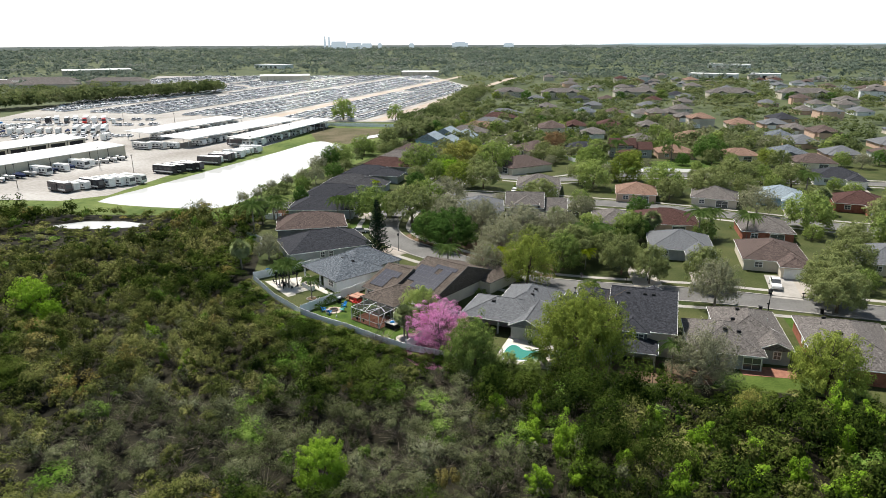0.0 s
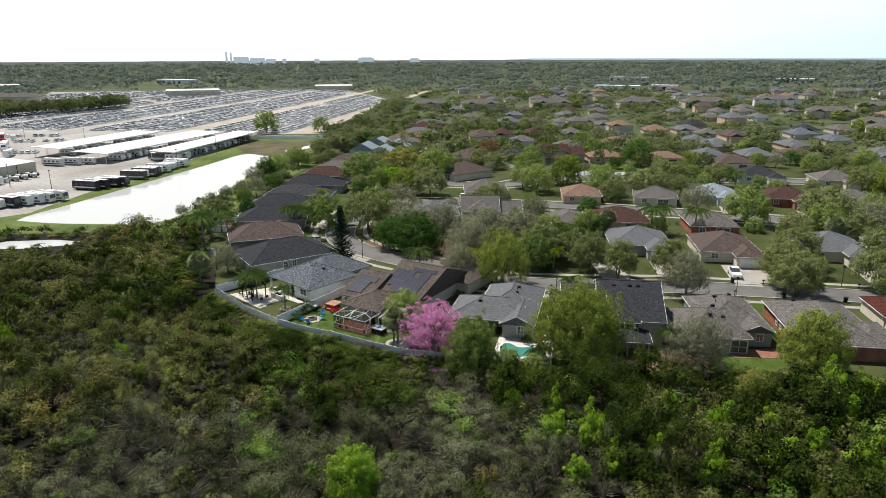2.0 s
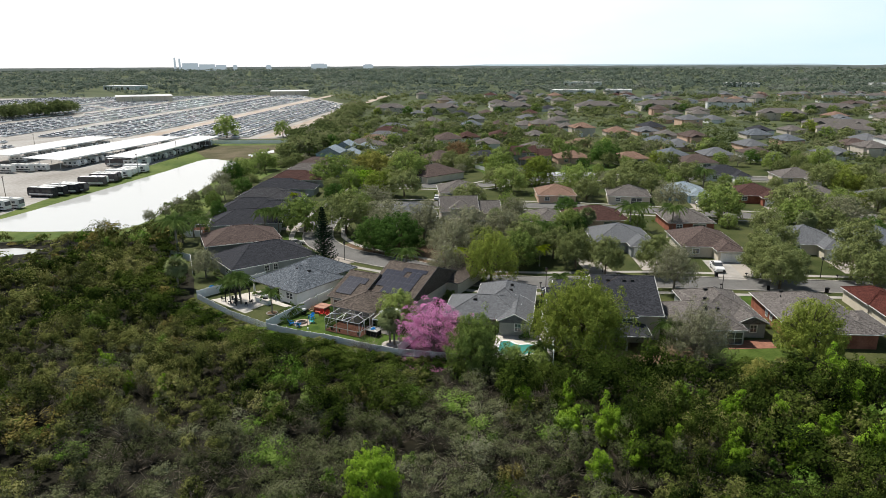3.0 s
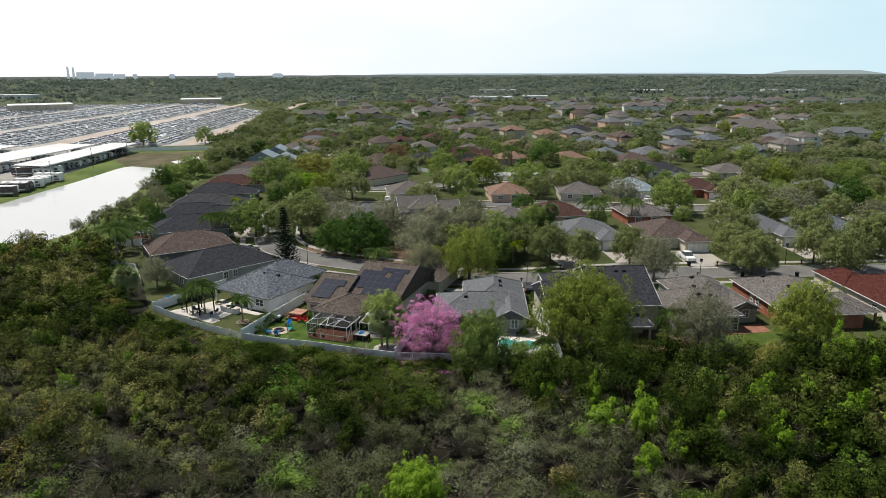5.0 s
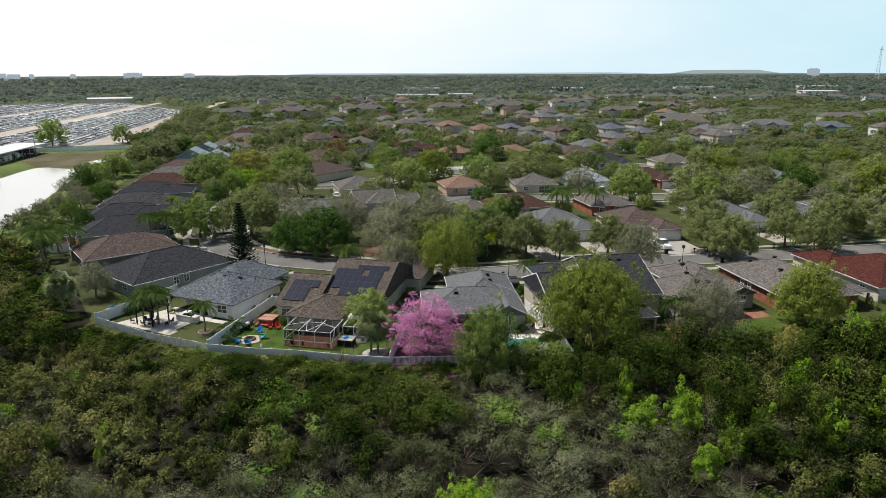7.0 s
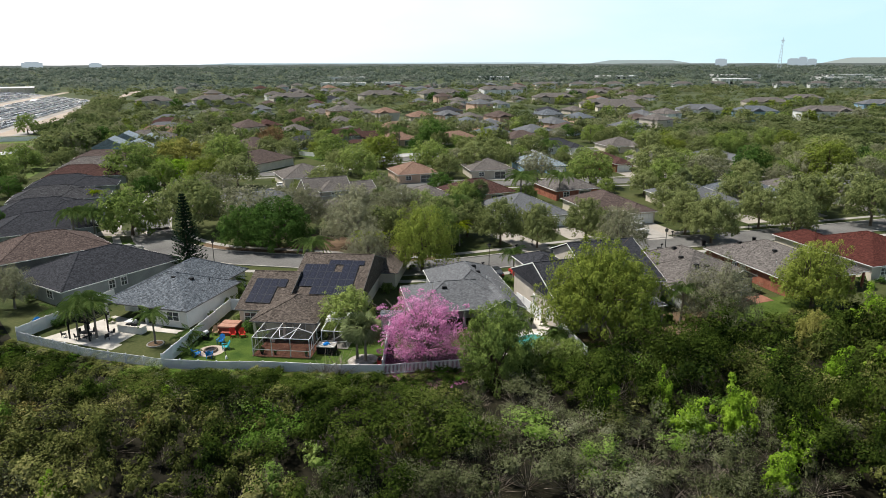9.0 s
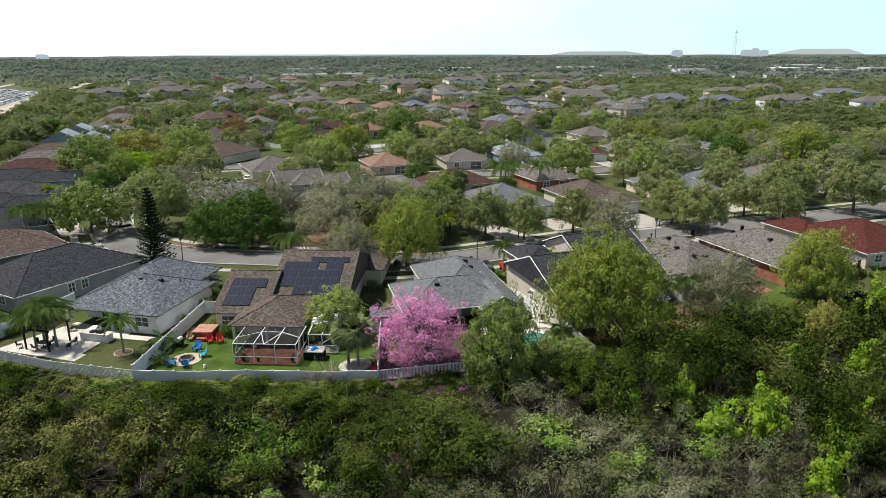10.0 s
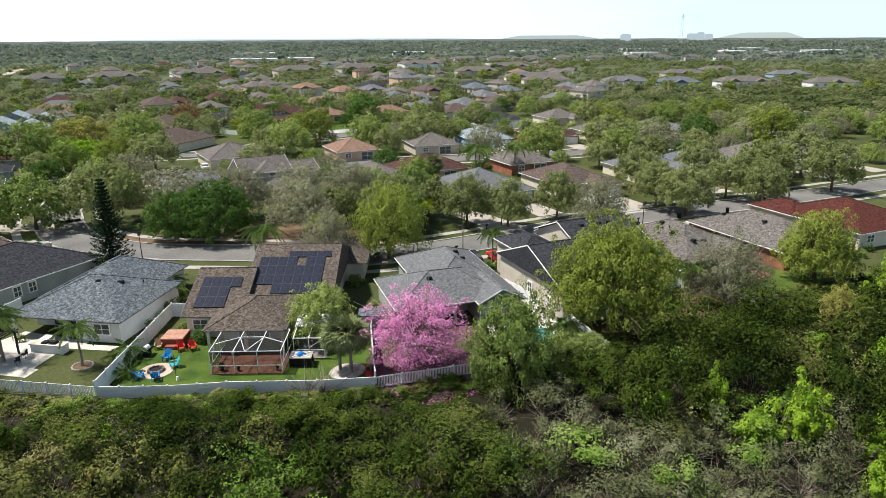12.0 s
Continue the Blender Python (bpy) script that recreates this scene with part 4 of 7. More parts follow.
# ---- houses across the street: centre, turn, width, depth, storeys, roof, wall, facing the camera with garage or garden ----
ACROSS = [
    (26.5, 187, -8, 17, 15, 2, "tan", "greige", 0), (47, 178, -8, 11, 14, 1, "tan", "cream", 0), (61, 177, -10, 17, 14, 1, "maroon", "pink", 0),
    (57.5, 155, -14, 15, 15, 1, "grey", "grey", 1), (84.5, 169, -14, 13, 14, 1, "tan", "brick", 0), (76, 147, -16, 14, 16, 1, "russet", "cream", 1),
    (101, 143, -18, 15, 15, 1, "grey", "cream", 1), (118, 139, -18, 15, 15, 1, "slate", "white", 1), (11, 193, -4, 14, 14, 1, "grey", "white", 0),
    (33, 226, -8, 15, 15, 1, "tan", "cream", 1), (63, 213, -14, 13, 14, 1, "clay", "pink", 0), (86, 206, -22, 14, 14, 1, "tan", "greige", 0), (107, 207, -22, 14, 14, 1, "blue", "blue", 1),
    (127, 198, -22, 15, 14, 1, "maroon", "brick", 1), (31, 263, -60, 16, 20, 1, "russet", "cream", 0), (42, 303, -60, 16, 18, 1, "russet", "cream", 0),
    (64, 305, -6, 16, 12, 1, "char", "white", 0), (83, 296, -8, 18, 14, 2, "maroon", "grey", 0), (102, 293, -8, 16, 13, 1, "clay", "pink", 0), (127, 285, -10, 16, 12, 1, "clay", "cream", 0),
    (127, 341, -10, 16, 13, 1, "clay", "pink", 0), (150, 268, -14, 16, 14, 1, "russet", "cream", 0), (142, 237, -18, 17, 14, 1, "char", "white", 1), (165, 225, -18, 15, 14, 1, "tan", "cream", 1),
    (145, 190, -20, 15, 14, 1, "tan", "cream", 1), (165, 182, -18, 15, 14, 1, "grey", "cream", 1), (135, 134, -18, 15, 15, 1, "tan", "cream", 1), (152, 129, -18, 15, 15, 1, "grey", "brick", 1),
]
for x, y, turn, w, d, storeys, roof, wall, front in ACROSS:
    e = 2.7 if storeys == 1 else 5.4
    vols = [(-w / 2, -d / 2, w / 2, d / 2, e, 0.42, "hip")]
    if storeys == 2:
        vols = [(-w / 2, -5.6, 2.6, 6.4, 4.5, 0.56, "gable_x"), (1.4, -5.2, w / 2 + 0.6, 5.6, 3.7, 0.5, "gable_x"), (-w / 2 + 2.8, -6.0, 1.2, 2.0, 5.5, 0.52, "hip"), (-w / 2 + 2.6, -10.2, 4.4, -3.6, 2.8, 0.34, "hip", "open")]
    elif front:
        vols.append((w / 2 - 7, -d / 2 - 4, w / 2 - 0.3, 0, e + 0.02, 0.42, "hip"))
    house(x, y, turn, vols, roof, wall, "house with a shingle roof among street trees" if storeys == 1 else "two-storey house with dormer gable and screened porch",
          windows=[(-w / 4, -d / 2 + 0.43, 0.9, 1.6, 1.3, 0)] if storeys == 1 else [(-2.2, -5.57, 4.1, 1.5, 1.1, 0), (-w / 2 + 1.5, -5.17, 1.0, 1.4, 1.4, 0), (6.2, -4.77, 1.0, 1.6, 1.4, 0)],
          doors=[] if front else [(w / 6 if storeys == 1 else -1.4, -d / 2 + 0.43 if storeys == 1 else -6.42, 3.4, 2.2, 0)], garage=(w / 2 - 3.6, -d / 2 - 3.57, 4.9, 0) if front else None, detail=y < 240, group="houses of the estate")
    if front:
        solo("driveway", Build().slab([tuple((Matrix.Translation((x, y, 0)) @ pose(0, 0, 0, 0, 0, turn) @ Vector(q)).xy) for q in ((w / 2 - 6.4, -d / 2 - 14, 0), (w / 2 - 0.9, -d / 2 - 14, 0), (w / 2 - 0.9, -d / 2 - 3.5, 0), (w / 2 - 6.4, -d / 2 - 3.5, 0))], 0.0, 0.045), M["drive"], "pale concrete driveway in front of a garage", "driveway", kind="structure")

# ---- fence ----
def fence(points, height, kind, bay=2.44, name="fence"):
    """White vinyl fence: posts with caps and panels between, closed boards or pickets."""
    root = thing(name, *points[0], label="white vinyl %s fence on posts" % ("picket" if kind == "picket" else "privacy"), category="fence")
    base = Vector(points[0])
    for p, q in zip(points, points[1:]):
        p, q = Vector(p), Vector(q)
        n = max(1, round((q - p).length / bay))
        for k in range(n):
            a, b2 = p.lerp(q, k / n), p.lerp(q, (k + 1) / n)
            d = (b2 - a).length
            turn = math.degrees(math.atan2(b2.y - a.y, b2.x - a.x))
            key = ("fence", kind, height, round(d, 2))
            if key not in SHARED:
                if kind == "picket":
                    m = max(3, int(d / 0.16))
                    xs = [0.06 + (d - 0.12) * (j + e) / m for j in range(m) for e in (0.0, 0.48)] + [d - 0.06]
                    b = plate(xs, [0.08, 0.2, height - 0.14, height - 0.02], lambda i, j: j != 1 or i % 2 == 0, -0.02, 0.02)
                else:
                    m = max(2, int(d / 0.3))
                    b = plate([0.06 + (d - 0.12) * j / m for j in range(m + 1)], [0.06, 0.2, height - 0.14, height - 0.02], lambda i, j: True, -0.02, 0.02)
                    b.v = [(x, y * (1.6 if z < 0.21 or z > height - 0.2 else 1.0), z) for x, y, z in b.v]
                SHARED[key] = b.mesh("panel", M["white"])
                SHARED["post", height] = Build().box(-0.065, -0.065, -0.2, 0.065, 0.065, height + 0.05).box(-0.085, -0.085, height + 0.05, 0.085, 0.085, height + 0.12, 0.05).mesh("post", M["white"])
            pan = part("panel", SHARED[key], None, root)
            pan.matrix_basis = pose(a.x - base.x, a.y - base.y, 0, 0, 0, turn)
            post = part("post", SHARED["post", height], None, root)
            post.matrix_basis = pose(a.x - base.x, a.y - base.y, 0, 0, 0, turn)
    return root


fence([(-41.3, 135.6), (-33.9, 124.3), (-27.2, 116.7)], 1.25, "picket")
fence([(-27.2, 116.7), (-22, 112.5), (-17.5, 109.6), (-10.9, 104.3), (-6.3, 101.2)], 1.25, "board")
fence([(-6.3, 101.2), (3.2, 97), (6, 96)], 1.25, "picket")
fence([(-27.2, 116.7), (-15.1, 131.4), (-13.2, 129.6)], 1.8, "board")
fence([(-41.3, 135.6), (-36, 139.5), (-28.5, 145.5)], 1.8, "board")
fence([(-6.3, 101.2), (-0.8, 110), (2, 114)], 1.8, "board")
fence([(15.8, 91.0), (18.3, 97.5), (21.3, 111.2)], 1.8, "board")
fence([(-52, 168), (-46.5, 163), (-44.5, 152)], 1.8, "board")
fence([(-52.5, 187), (-47, 186.5), (-46.4, 180)], 1.8, "board")

fence([(54, 284.7), (57, 276.4)], 1.6, "board", 3.2)
fence([(68.3, 275.4), (85, 271.2)], 1.2, "picket", 3.2)
fence([(8.8, 180.4), (17.3, 180.9), (18.3, 188.5)], 1.6, "board", 3.2)
fence([(55, 181.8), (57.7, 191.3)], 1.6, "board", 3.2)

# ---- storage yard: open canopies, metal buildings, motorhomes, trailers and boats ----
def canopy(ax, ay, bx, by, width, h=4.4):
    """A long white metal roof on posts, from one end to the other."""
    L = math.hypot(bx - ax, by - ay)
    turn = math.degrees(math.atan2(by - ay, bx - ax))
    root = thing("storage_canopy", ax, ay, 0, turn, "long white metal canopy on slim steel posts", "canopy", "yard canopies")
    part("roof", Build().hexa([(-1, -width / 2, h), (L + 1, -width / 2, h), (L + 1, width / 2, h + 0.45), (-1, width / 2, h + 0.45)], [(-1, -width / 2, h + 0.16), (L + 1, -width / 2, h + 0.16), (L + 1, width / 2, h + 0.61), (-1, width / 2, h + 0.61)]), M["metal_roof"], root)
    part("fascia", Build().box(-1.05, -width / 2 - 0.06, h - 0.25, L + 1.05, -width / 2, h + 0.2), M["trim"], root)
    post = Build().tube([(0, 0, -0.1), (0, 0, h + 0.1)], [0.11, 0.11], 6).mesh("post", M["alu"])
    n = int(L / 7)
    for k in range(n + 1):
        for side in (-0.42, 0.42):
            part("post", post, None, root).matrix_basis = pose(L * k / n, side * width, 0)


canopy(-158, 346, -131, 416, 17)
canopy(-131, 325, -95, 409, 20)
canopy(-99, 323, -72, 405, 13)


def metal_shed(ax, ay, bx, by, depth, h, label, doors=False):
    L = math.hypot(bx - ax, by - ay)
    turn = math.degrees(math.atan2(by - ay, bx - ax))
    root = thing("storage_building", ax, ay, 0, turn, label, "shed")
    n = max(2, round(L / 9))
    for k in range(n):
        part("wall_panel", Build().box(L * k / n + 0.05, 0, -0.1, L * (k + 1) / n - 0.05, 0.12, h - 0.2), M["tan_metal"], root)
        part("downpipe", Build().box(L * k / n - 0.1, -0.12, 0, L * k / n + 0.1, 0, h - 0.1), M["dark"], root)
        if doors:
            part("roll_door", Build().box(L * k / n + 1.2, -0.05, 0.2, L * (k + 1) / n - 1.2, 0.0, h - 0.9), M["dark"], root)
    part("wall", Build().box(0, 0.14, -0.1, L, depth, h - 0.2), M["tan_metal"], root)
    part("roof", Build().hexa([(-0.4, -0.3, h - 0.2), (L + 0.4, -0.3, h - 0.2), (L + 0.4, depth + 0.3, h + 0.5), (-0.4, depth + 0.3, h + 0.5)], [(-0.4, -0.3, h), (L + 0.4, -0.3, h), (L + 0.4, depth + 0.3, h + 0.75), (-0.4, depth + 0.3, h + 0.75)]), M["metal_roof"], root, "pale metal roof")


metal_shed(-190, 202, -142.5, 297, 17, 5.2, "long tan metal storage building with pale roof")
metal_shed(-215, 226, -170, 316, 16, 6.0, "tan metal storage building with dark roller doors", True)
metal_shed(-520, 770, -440, 800, 40, 6, "low grey commercial building among trees")
metal_shed(-560, 1010, -480, 1060, 30, 8, "wide pale warehouse beyond the woods")
metal_shed(-230, 860, -170, 875, 25, 7, "white warehouse behind the car park")
metal_shed(-60, 989, -8, 986, 25, 6, "low white building at the end of the car park")


def wheels(root, xs, y, r=0.4, w=0.25, rims=False):
    key = ("wheel", r, w)
    if key not in SHARED:
        SHARED[key] = Build().tube([(0, -w / 2, 0), (0, w / 2, 0)], [r, r], 12).mesh("wheel", M["tyre"])
        SHARED["rim", r] = Build().tube([(0, -w / 2 - 0.015, 0), (0, w / 2 + 0.015, 0)], [r * 0.55, r * 0.55], 10).mesh("rim", M["alu"])
    for x in xs:
        for s in (-1, 1):
            ob = part("wheel", SHARED[key], None, root)
            ob.matrix_basis = pose(x, s * y, r)
            if rims:
                part("rim", SHARED["rim", r], None, ob)


def side_profile(outline, half, taper=0.0):
    """A body from its side outline (x, z), counter-clockwise, of that half width; taper narrows it towards the top."""
    b = Build()
    zmax, zmin = max(z for _, z in outline), min(z for _, z in outline)
    wid = lambda z: half - taper * (z - zmin) / (zmax - zmin)
    n = len(outline)
    left, right = [(x, wid(z), z) for x, z in outline], [(x, -wid(z), z) for x, z in outline]
    b.v += left + right
    b.f += [tuple(range(n - 1, -1, -1)), tuple(range(n, 2 * n))]
    b.f += [(i, (i + 1) % n, n + (i + 1) % n, n + i) for i in range(n)]
    return b


def motorhome(dark=False):
    root = thing("motorhome", 0, 0, label="long dark motorhome with swept stripes" if dark else "long cream motorhome with a dark stripe", category="motorhome")
    part("body", side_profile([(-5, 0.45), (5.0, 0.45), (5.25, 1.3), (5.1, 2.9), (4.7, 3.4), (-5, 3.4)], 1.27, 0.08), M["rv_stripe" if dark else "rv_white"], root)
    part("stripe", Build().box(-4.9, -1.285, 0.9, 4.6, 1.285, 1.35), M["rv_white" if dark else "rv_stripe"], root)
    part("windscreen", Build().hexa([(5.2, -1.1, 1.6), (5.24, -1.1, 1.6), (5.24, 1.1, 1.6), (5.2, 1.1, 1.6)], [(5.06, -1.1, 2.9), (5.14, -1.1, 2.9), (5.14, 1.1, 2.9), (5.06, 1.1, 2.9)]), M["glass"], root)
    for x in (-3.6, -1.4, 1.0, 3.2):
        for s in (-1, 1):
            part("window", Build().box(x - 0.6, s * 1.24 - 0.02, 1.8, x + 0.6, s * 1.24 + 0.02, 2.5), M["glass"], root)
    if dark:
        part("roof", Build().box(-4.9, -1.16, 3.38, 4.5, 1.16, 3.46, 0.04), M["rv_white"], root, "white fibreglass roof")
    part("slide_out", Build().box(-2.6, -1.62, 0.8, 0.6, -1.2, 3.0, 0.04), M["rv_stripe" if dark else "rv_white"], root)
    for x in (-2.8, 1.5):
        part("roof_unit", Build().box(x - 0.5, -0.4, 3.38, x + 0.5, 0.4, 3.65, 0.1), M["alu"], root)
    wheels(root, (-3, 3.4), 1.12, 0.48)
    return root


def trailer():
    root = thing("travel_trailer", 0, 0, label="white travel trailer with small windows and hitch", category="trailer")
    part("body", side_profile([(-3.6, 0.5), (3.2, 0.5), (3.7, 1.2), (3.4, 2.6), (2.9, 3.0), (-3.3, 3.0), (-3.6, 2.7)], 1.2, 0.05), M["rv_white"], root)
    part("stripe", Build().box(-3.55, -1.22, 0.8, 3.3, 1.22, 1.15), M["rv_stripe"], root)
    for x in (-2.4, -0.2, 2.0):
        for s in (-1, 1):
            part("window", Build().box(x - 0.5, s * 1.185 - 0.02, 1.6, x + 0.5, s * 1.185 + 0.02, 2.3), M["glass"], root)
    part("hitch", Build().beam((3.5, -0.5, 0.55), (4.7, 0, 0.5), 0.1).beam((3.5, 0.5, 0.55), (4.7, 0, 0.5), 0.1), M["dark"], root)
    part("roof_unit", Build().box(-0.4, -0.4, 2.98, 0.5, 0.4, 3.25, 0.1), M["alu"], root)
    wheels(root, (-0.9, 0.0), 1.08, 0.36)
    return root


def boat():
    root = thing("boat", 0, 0, label="white motorboat standing on its trailer", category="boat")
    b = Build()
    xs = [(-3.4, 1.1, 0.75), (0.5, 1.2, 0.7), (2.2, 0.8, 0.85), (3.4, 0.05, 1.2)]
    for (x0, w0, k0), (x1, w1, k1) in zip(xs, xs[1:]):
        for s in (-1, 1):
            b.face((x0, 0, k0), (x1, 0, k1), (x1, s * w1, 1.75 + 0.1 * (x1 > 1)), (x0, s * w0, 1.75 + 0.1 * (x0 > 1)))
        b.face((x0, -w0 * 0.98, 1.72), (x1, -w1 * 0.98, 1.74), (x1, w1 * 0.98, 1.74), (x0, w0 * 0.98, 1.72))
    b.face((-3.4, 0, 0.75), (-3.4, 1.1, 1.75), (-3.4, -1.1, 1.75))
    part("hull", b, M["car_white"], root)
    part("windscreen", Build().hexa([(0.2, -0.8, 1.74), (0.26, -0.8, 1.74), (0.26, 0.8, 1.74), (0.2, 0.8, 1.74)], [(-0.2, -0.7, 2.3), (-0.14, -0.7, 2.3), (-0.14, 0.7, 2.3), (-0.2, 0.7, 2.3)]), M["glass"], root)
    part("motor", Build().box(-3.9, -0.25, 0.9, -3.4, 0.25, 2.1, 0.06), M["dark"], root)
    part("trailer_frame", Build().beam((-3.2, -0.7, 0.5), (2.4, -0.5, 0.55), 0.12).beam((-3.2, 0.7, 0.5), (2.4, 0.5, 0.55), 0.12).beam((2.0, 0, 0.55), (4.4, 0, 0.5), 0.12), M["alu"], root)
    wheels(root, (-1.2, -0.4), 0.95, 0.33)
    return root


def covered_boat():
    root = thing("boat", 0, 0, label="motorboat under a navy cover on its trailer", category="boat")
    b = Build()
    ribs = [(-3.4, 1.1, 1.75), (-1.5, 1.2, 2.25), (0.6, 1.2, 2.35), (2.2, 0.8, 1.95), (3.4, 0.06, 1.7)]
    for (x0, w0, h0), (x1, w1, h1) in zip(ribs, ribs[1:]):
        for s in (-1, 1):
            b.face((x0, 0, h0), (x1, 0, h1), (x1, s * w1, 1.6), (x0, s * w0, 1.6)).face((x0, s * w0, 1.6), (x1, s * w1, 1.6), (x1, s * w1 * 0.6, 0.8), (x0, s * w0 * 0.6, 0.8))
    part("cover", b, M["navy"], root)
    part("trailer_frame", Build().beam((-3.2, -0.7, 0.6), (2.4, -0.5, 0.65), 0.14).beam((-3.2, 0.7, 0.6), (2.4, 0.5, 0.65), 0.14).beam((2.0, 0, 0.65), (4.4, 0, 0.5), 0.12), M["alu"], root)
    wheels(root, (-1.2, -0.4), 0.95, 0.33)
    return root


def semi_truck(paint="car_white", label="white box trailer with a truck cab"):
    root = thing("semi_trailer_truck", 0, 0, label=label, category="truck")
    part("box", Build().box(-8, -1.28, 1.1, 4.6, 1.28, 4.0), M["car_white"], root)
    part("cab", side_profile([(5.0, 0.6), (8.2, 0.6), (8.3, 1.7), (7.0, 1.9), (6.7, 3.4), (5.0, 3.5)], 1.2, 0.1), M[paint], root)
    part("windscreen", Build().hexa([(6.9, -1.0, 1.95), (7.05, -1.0, 1.95), (7.05, 1.0, 1.95), (6.9, 1.0, 1.95)], [(6.75, -0.95, 3.0), (6.82, -0.95, 3.0), (6.82, 0.95, 3.0), (6.75, 0.95, 3.0)]), M["glass"], root)
    wheels(root, (-6.5, -5.3, 5.2, 7.3), 1.05, 0.5)
    return root


def car(paint, label, tall=0.0, pickup=False):
    """A saloon, or with pickup an open-bed truck, pointing along +x."""
    root = thing("pickup_truck" if pickup else "car", 0, 0, label=label, category="pickup" if pickup else "car")
    h = 1.42 + tall
    if pickup:
        body = [(-2.8, 0.45), (2.75, 0.45), (2.85, 0.9), (2.7, 1.12), (1.1, 1.2), (-2.8, 1.2)]
        cabin = [(-0.9, 1.2), (1.2, 1.2), (0.45, 1.88), (-0.75, 1.9)]
        part("bed", Build().box(-2.7, -0.75, 1.1, -1.0, 0.75, 1.205), M["dark"], root)
    else:
        body = [(-2.35, 0.35), (2.3, 0.35), (2.42, 0.65), (2.2, 0.88), (1.1, 0.98), (-1.7, 1.0), (-2.35, 0.92)]
        cabin = [(-1.75, 0.98), (1.15, 0.97), (0.35, h), (-1.0, h)]
    half = 0.98 if pickup else 0.9
    part("body", side_profile(body, half, 0.06), M[paint], root)
    part("glasshouse", side_profile(cabin, half - 0.08, 0.14), M["glass"], root)
    zt = max(z for _, z in cabin)
    xs = [x for x, z in cabin if z > zt - 0.05]
    part("roof", Build().box(min(xs) - 0.08, -half + 0.2, zt - 0.03, max(xs) + 0.12, half - 0.2, zt + 0.03), M[paint], root)
    for s in (-1, 1):
        part("headlight", Build().box(max(x for x, _ in body) - 0.28, s * 0.62 - 0.2, 0.66 if not pickup else 0.85, max(x for x, _ in body) - 0.03, s * 0.62 + 0.2, 0.82 if not pickup else 1.02), M["alu"], root)
        part("tail_light", Build().box(min(x for x, _ in body) - 0.02, s * 0.68 - 0.15, 0.7, min(x for x, _ in body) + 0.06, s * 0.68 + 0.15, 0.88), M["red"], root)
    wheels(root, (-1.75, 1.75) if pickup else (-1.4, 1.42), half - 0.08, 0.4 if pickup else 0.33, 0.22, True)
    return root


FLEET = {"coach": motorhome(), "dark_coach": motorhome(True), "trailer": trailer(), "boat": boat(), "navy_boat": covered_boat(), "semi": semi_truck(), "red_semi": semi_truck("red", "white box trailer behind a red truck cab"), "blue_semi": semi_truck("blue", "white box trailer behind a blue truck cab")}
CARS = {"white": car("car_white", "white saloon car"), "silver": car("car_silver", "silver saloon car parked on the street side"), "dark": car("car_dark", "dark saloon car with tinted glass"), "red": car("red", "red car parked by a house"), "pickup": car("car_white", "white pickup truck parked on a driveway", pickup=True)}
for c in CARS.values():
    c["label"] = c["label"] if len(c["label"].split()) > 3 else c["label"] + " parked nearby"
STOOD = set()


def park(ob, x, y, turn):
    m = pose(x, y, 0.03, 0, 0, turn)
    made = copy_thing(ob, m) if ob.name in STOOD else ob
    STOOD.add(ob.name)
    made.matrix_basis = m
    return made


def row_of(kinds, ax, ay, bx, by, n, turn, seed):
    r = random.Random(seed)
    for k in range(n):
        f = (k + 0.5) / n
        park(FLEET[kinds[r.randrange(len(kinds))]], ax + (bx - ax) * f + r.uniform(-0.3, 0.3), ay + (by - ay) * f + r.uniform(-0.3, 0.3), turn + r.uniform(-4, 4) + (180 if r.random() < 0.4 else 0))


row_of(["coach", "dark_coach", "coach", "trailer"], -134, 224, -112, 240, 8, 155, 1)
row_of(["dark_coach", "dark_coach", "coach"], -110, 256, -100, 266, 4, 160, 2)
row_of(["trailer", "dark_coach", "coach", "trailer"], -99, 276, -88, 312, 11, 160, 3)
row_of(["coach", "trailer", "boat", "dark_coach"], -95.5, 324, -71.5, 402, 20, 165, 4)
row_of(["boat", "trailer", "dark_coach"], -102, 326, -77, 404, 18, 165, 5)
row_of(["boat", "boat", "trailer"], -122, 328, -92, 404, 20, 165, 6)
row_of(["boat", "trailer"], -152, 350, -128, 412, 14, 165, 7)
row_of(["boat", "navy_boat", "trailer", "boat", "coach"], -174, 222, -140, 290, 19, -25, 8)
row_of(["trailer", "coach"], -148, 318, -128, 322, 3, 160, 9)
row_of(["semi", "red_semi", "semi", "dark_coach", "trailer"], -262, 430, -205, 424, 9, 115, 10)
row_of(["semi", "trailer", "boat", "navy_boat", "coach"], -250, 375, -190, 380, 12, 110, 11)
row_of(["trailer", "boat", "coach"], -225, 345, -175, 352, 9, 100, 12)
row_of(["blue_semi", "semi", "trailer", "boat"], -290, 400, -240, 395, 8, 85, 13)
for x, y in ((-151, 231), (-118, 250), (-87, 300), (-79, 345), (-140, 268), (-68, 380), (-200, 420), (-160, 400)):
    lp = thing("yard_pole", x, y, label="slim grey utility pole beside the yard", category="pole", group="yard poles")
    part("pole", Build().tube([(0, 0, -0.2), (0, 0, 8.5)], [0.13, 0.09], 7), M["pale_bark"], lp)
    part("lamp_head", Build().box(-0.2, -0.5, 8.4, 0.2, 0.5, 8.6, 0.05), M["dark"], lp)

# white wall at the end of the pond, between the flat and the car park
fence([(-76, 408), (-40, 402), (-26, 398)], 2.0, "board", 6.0)

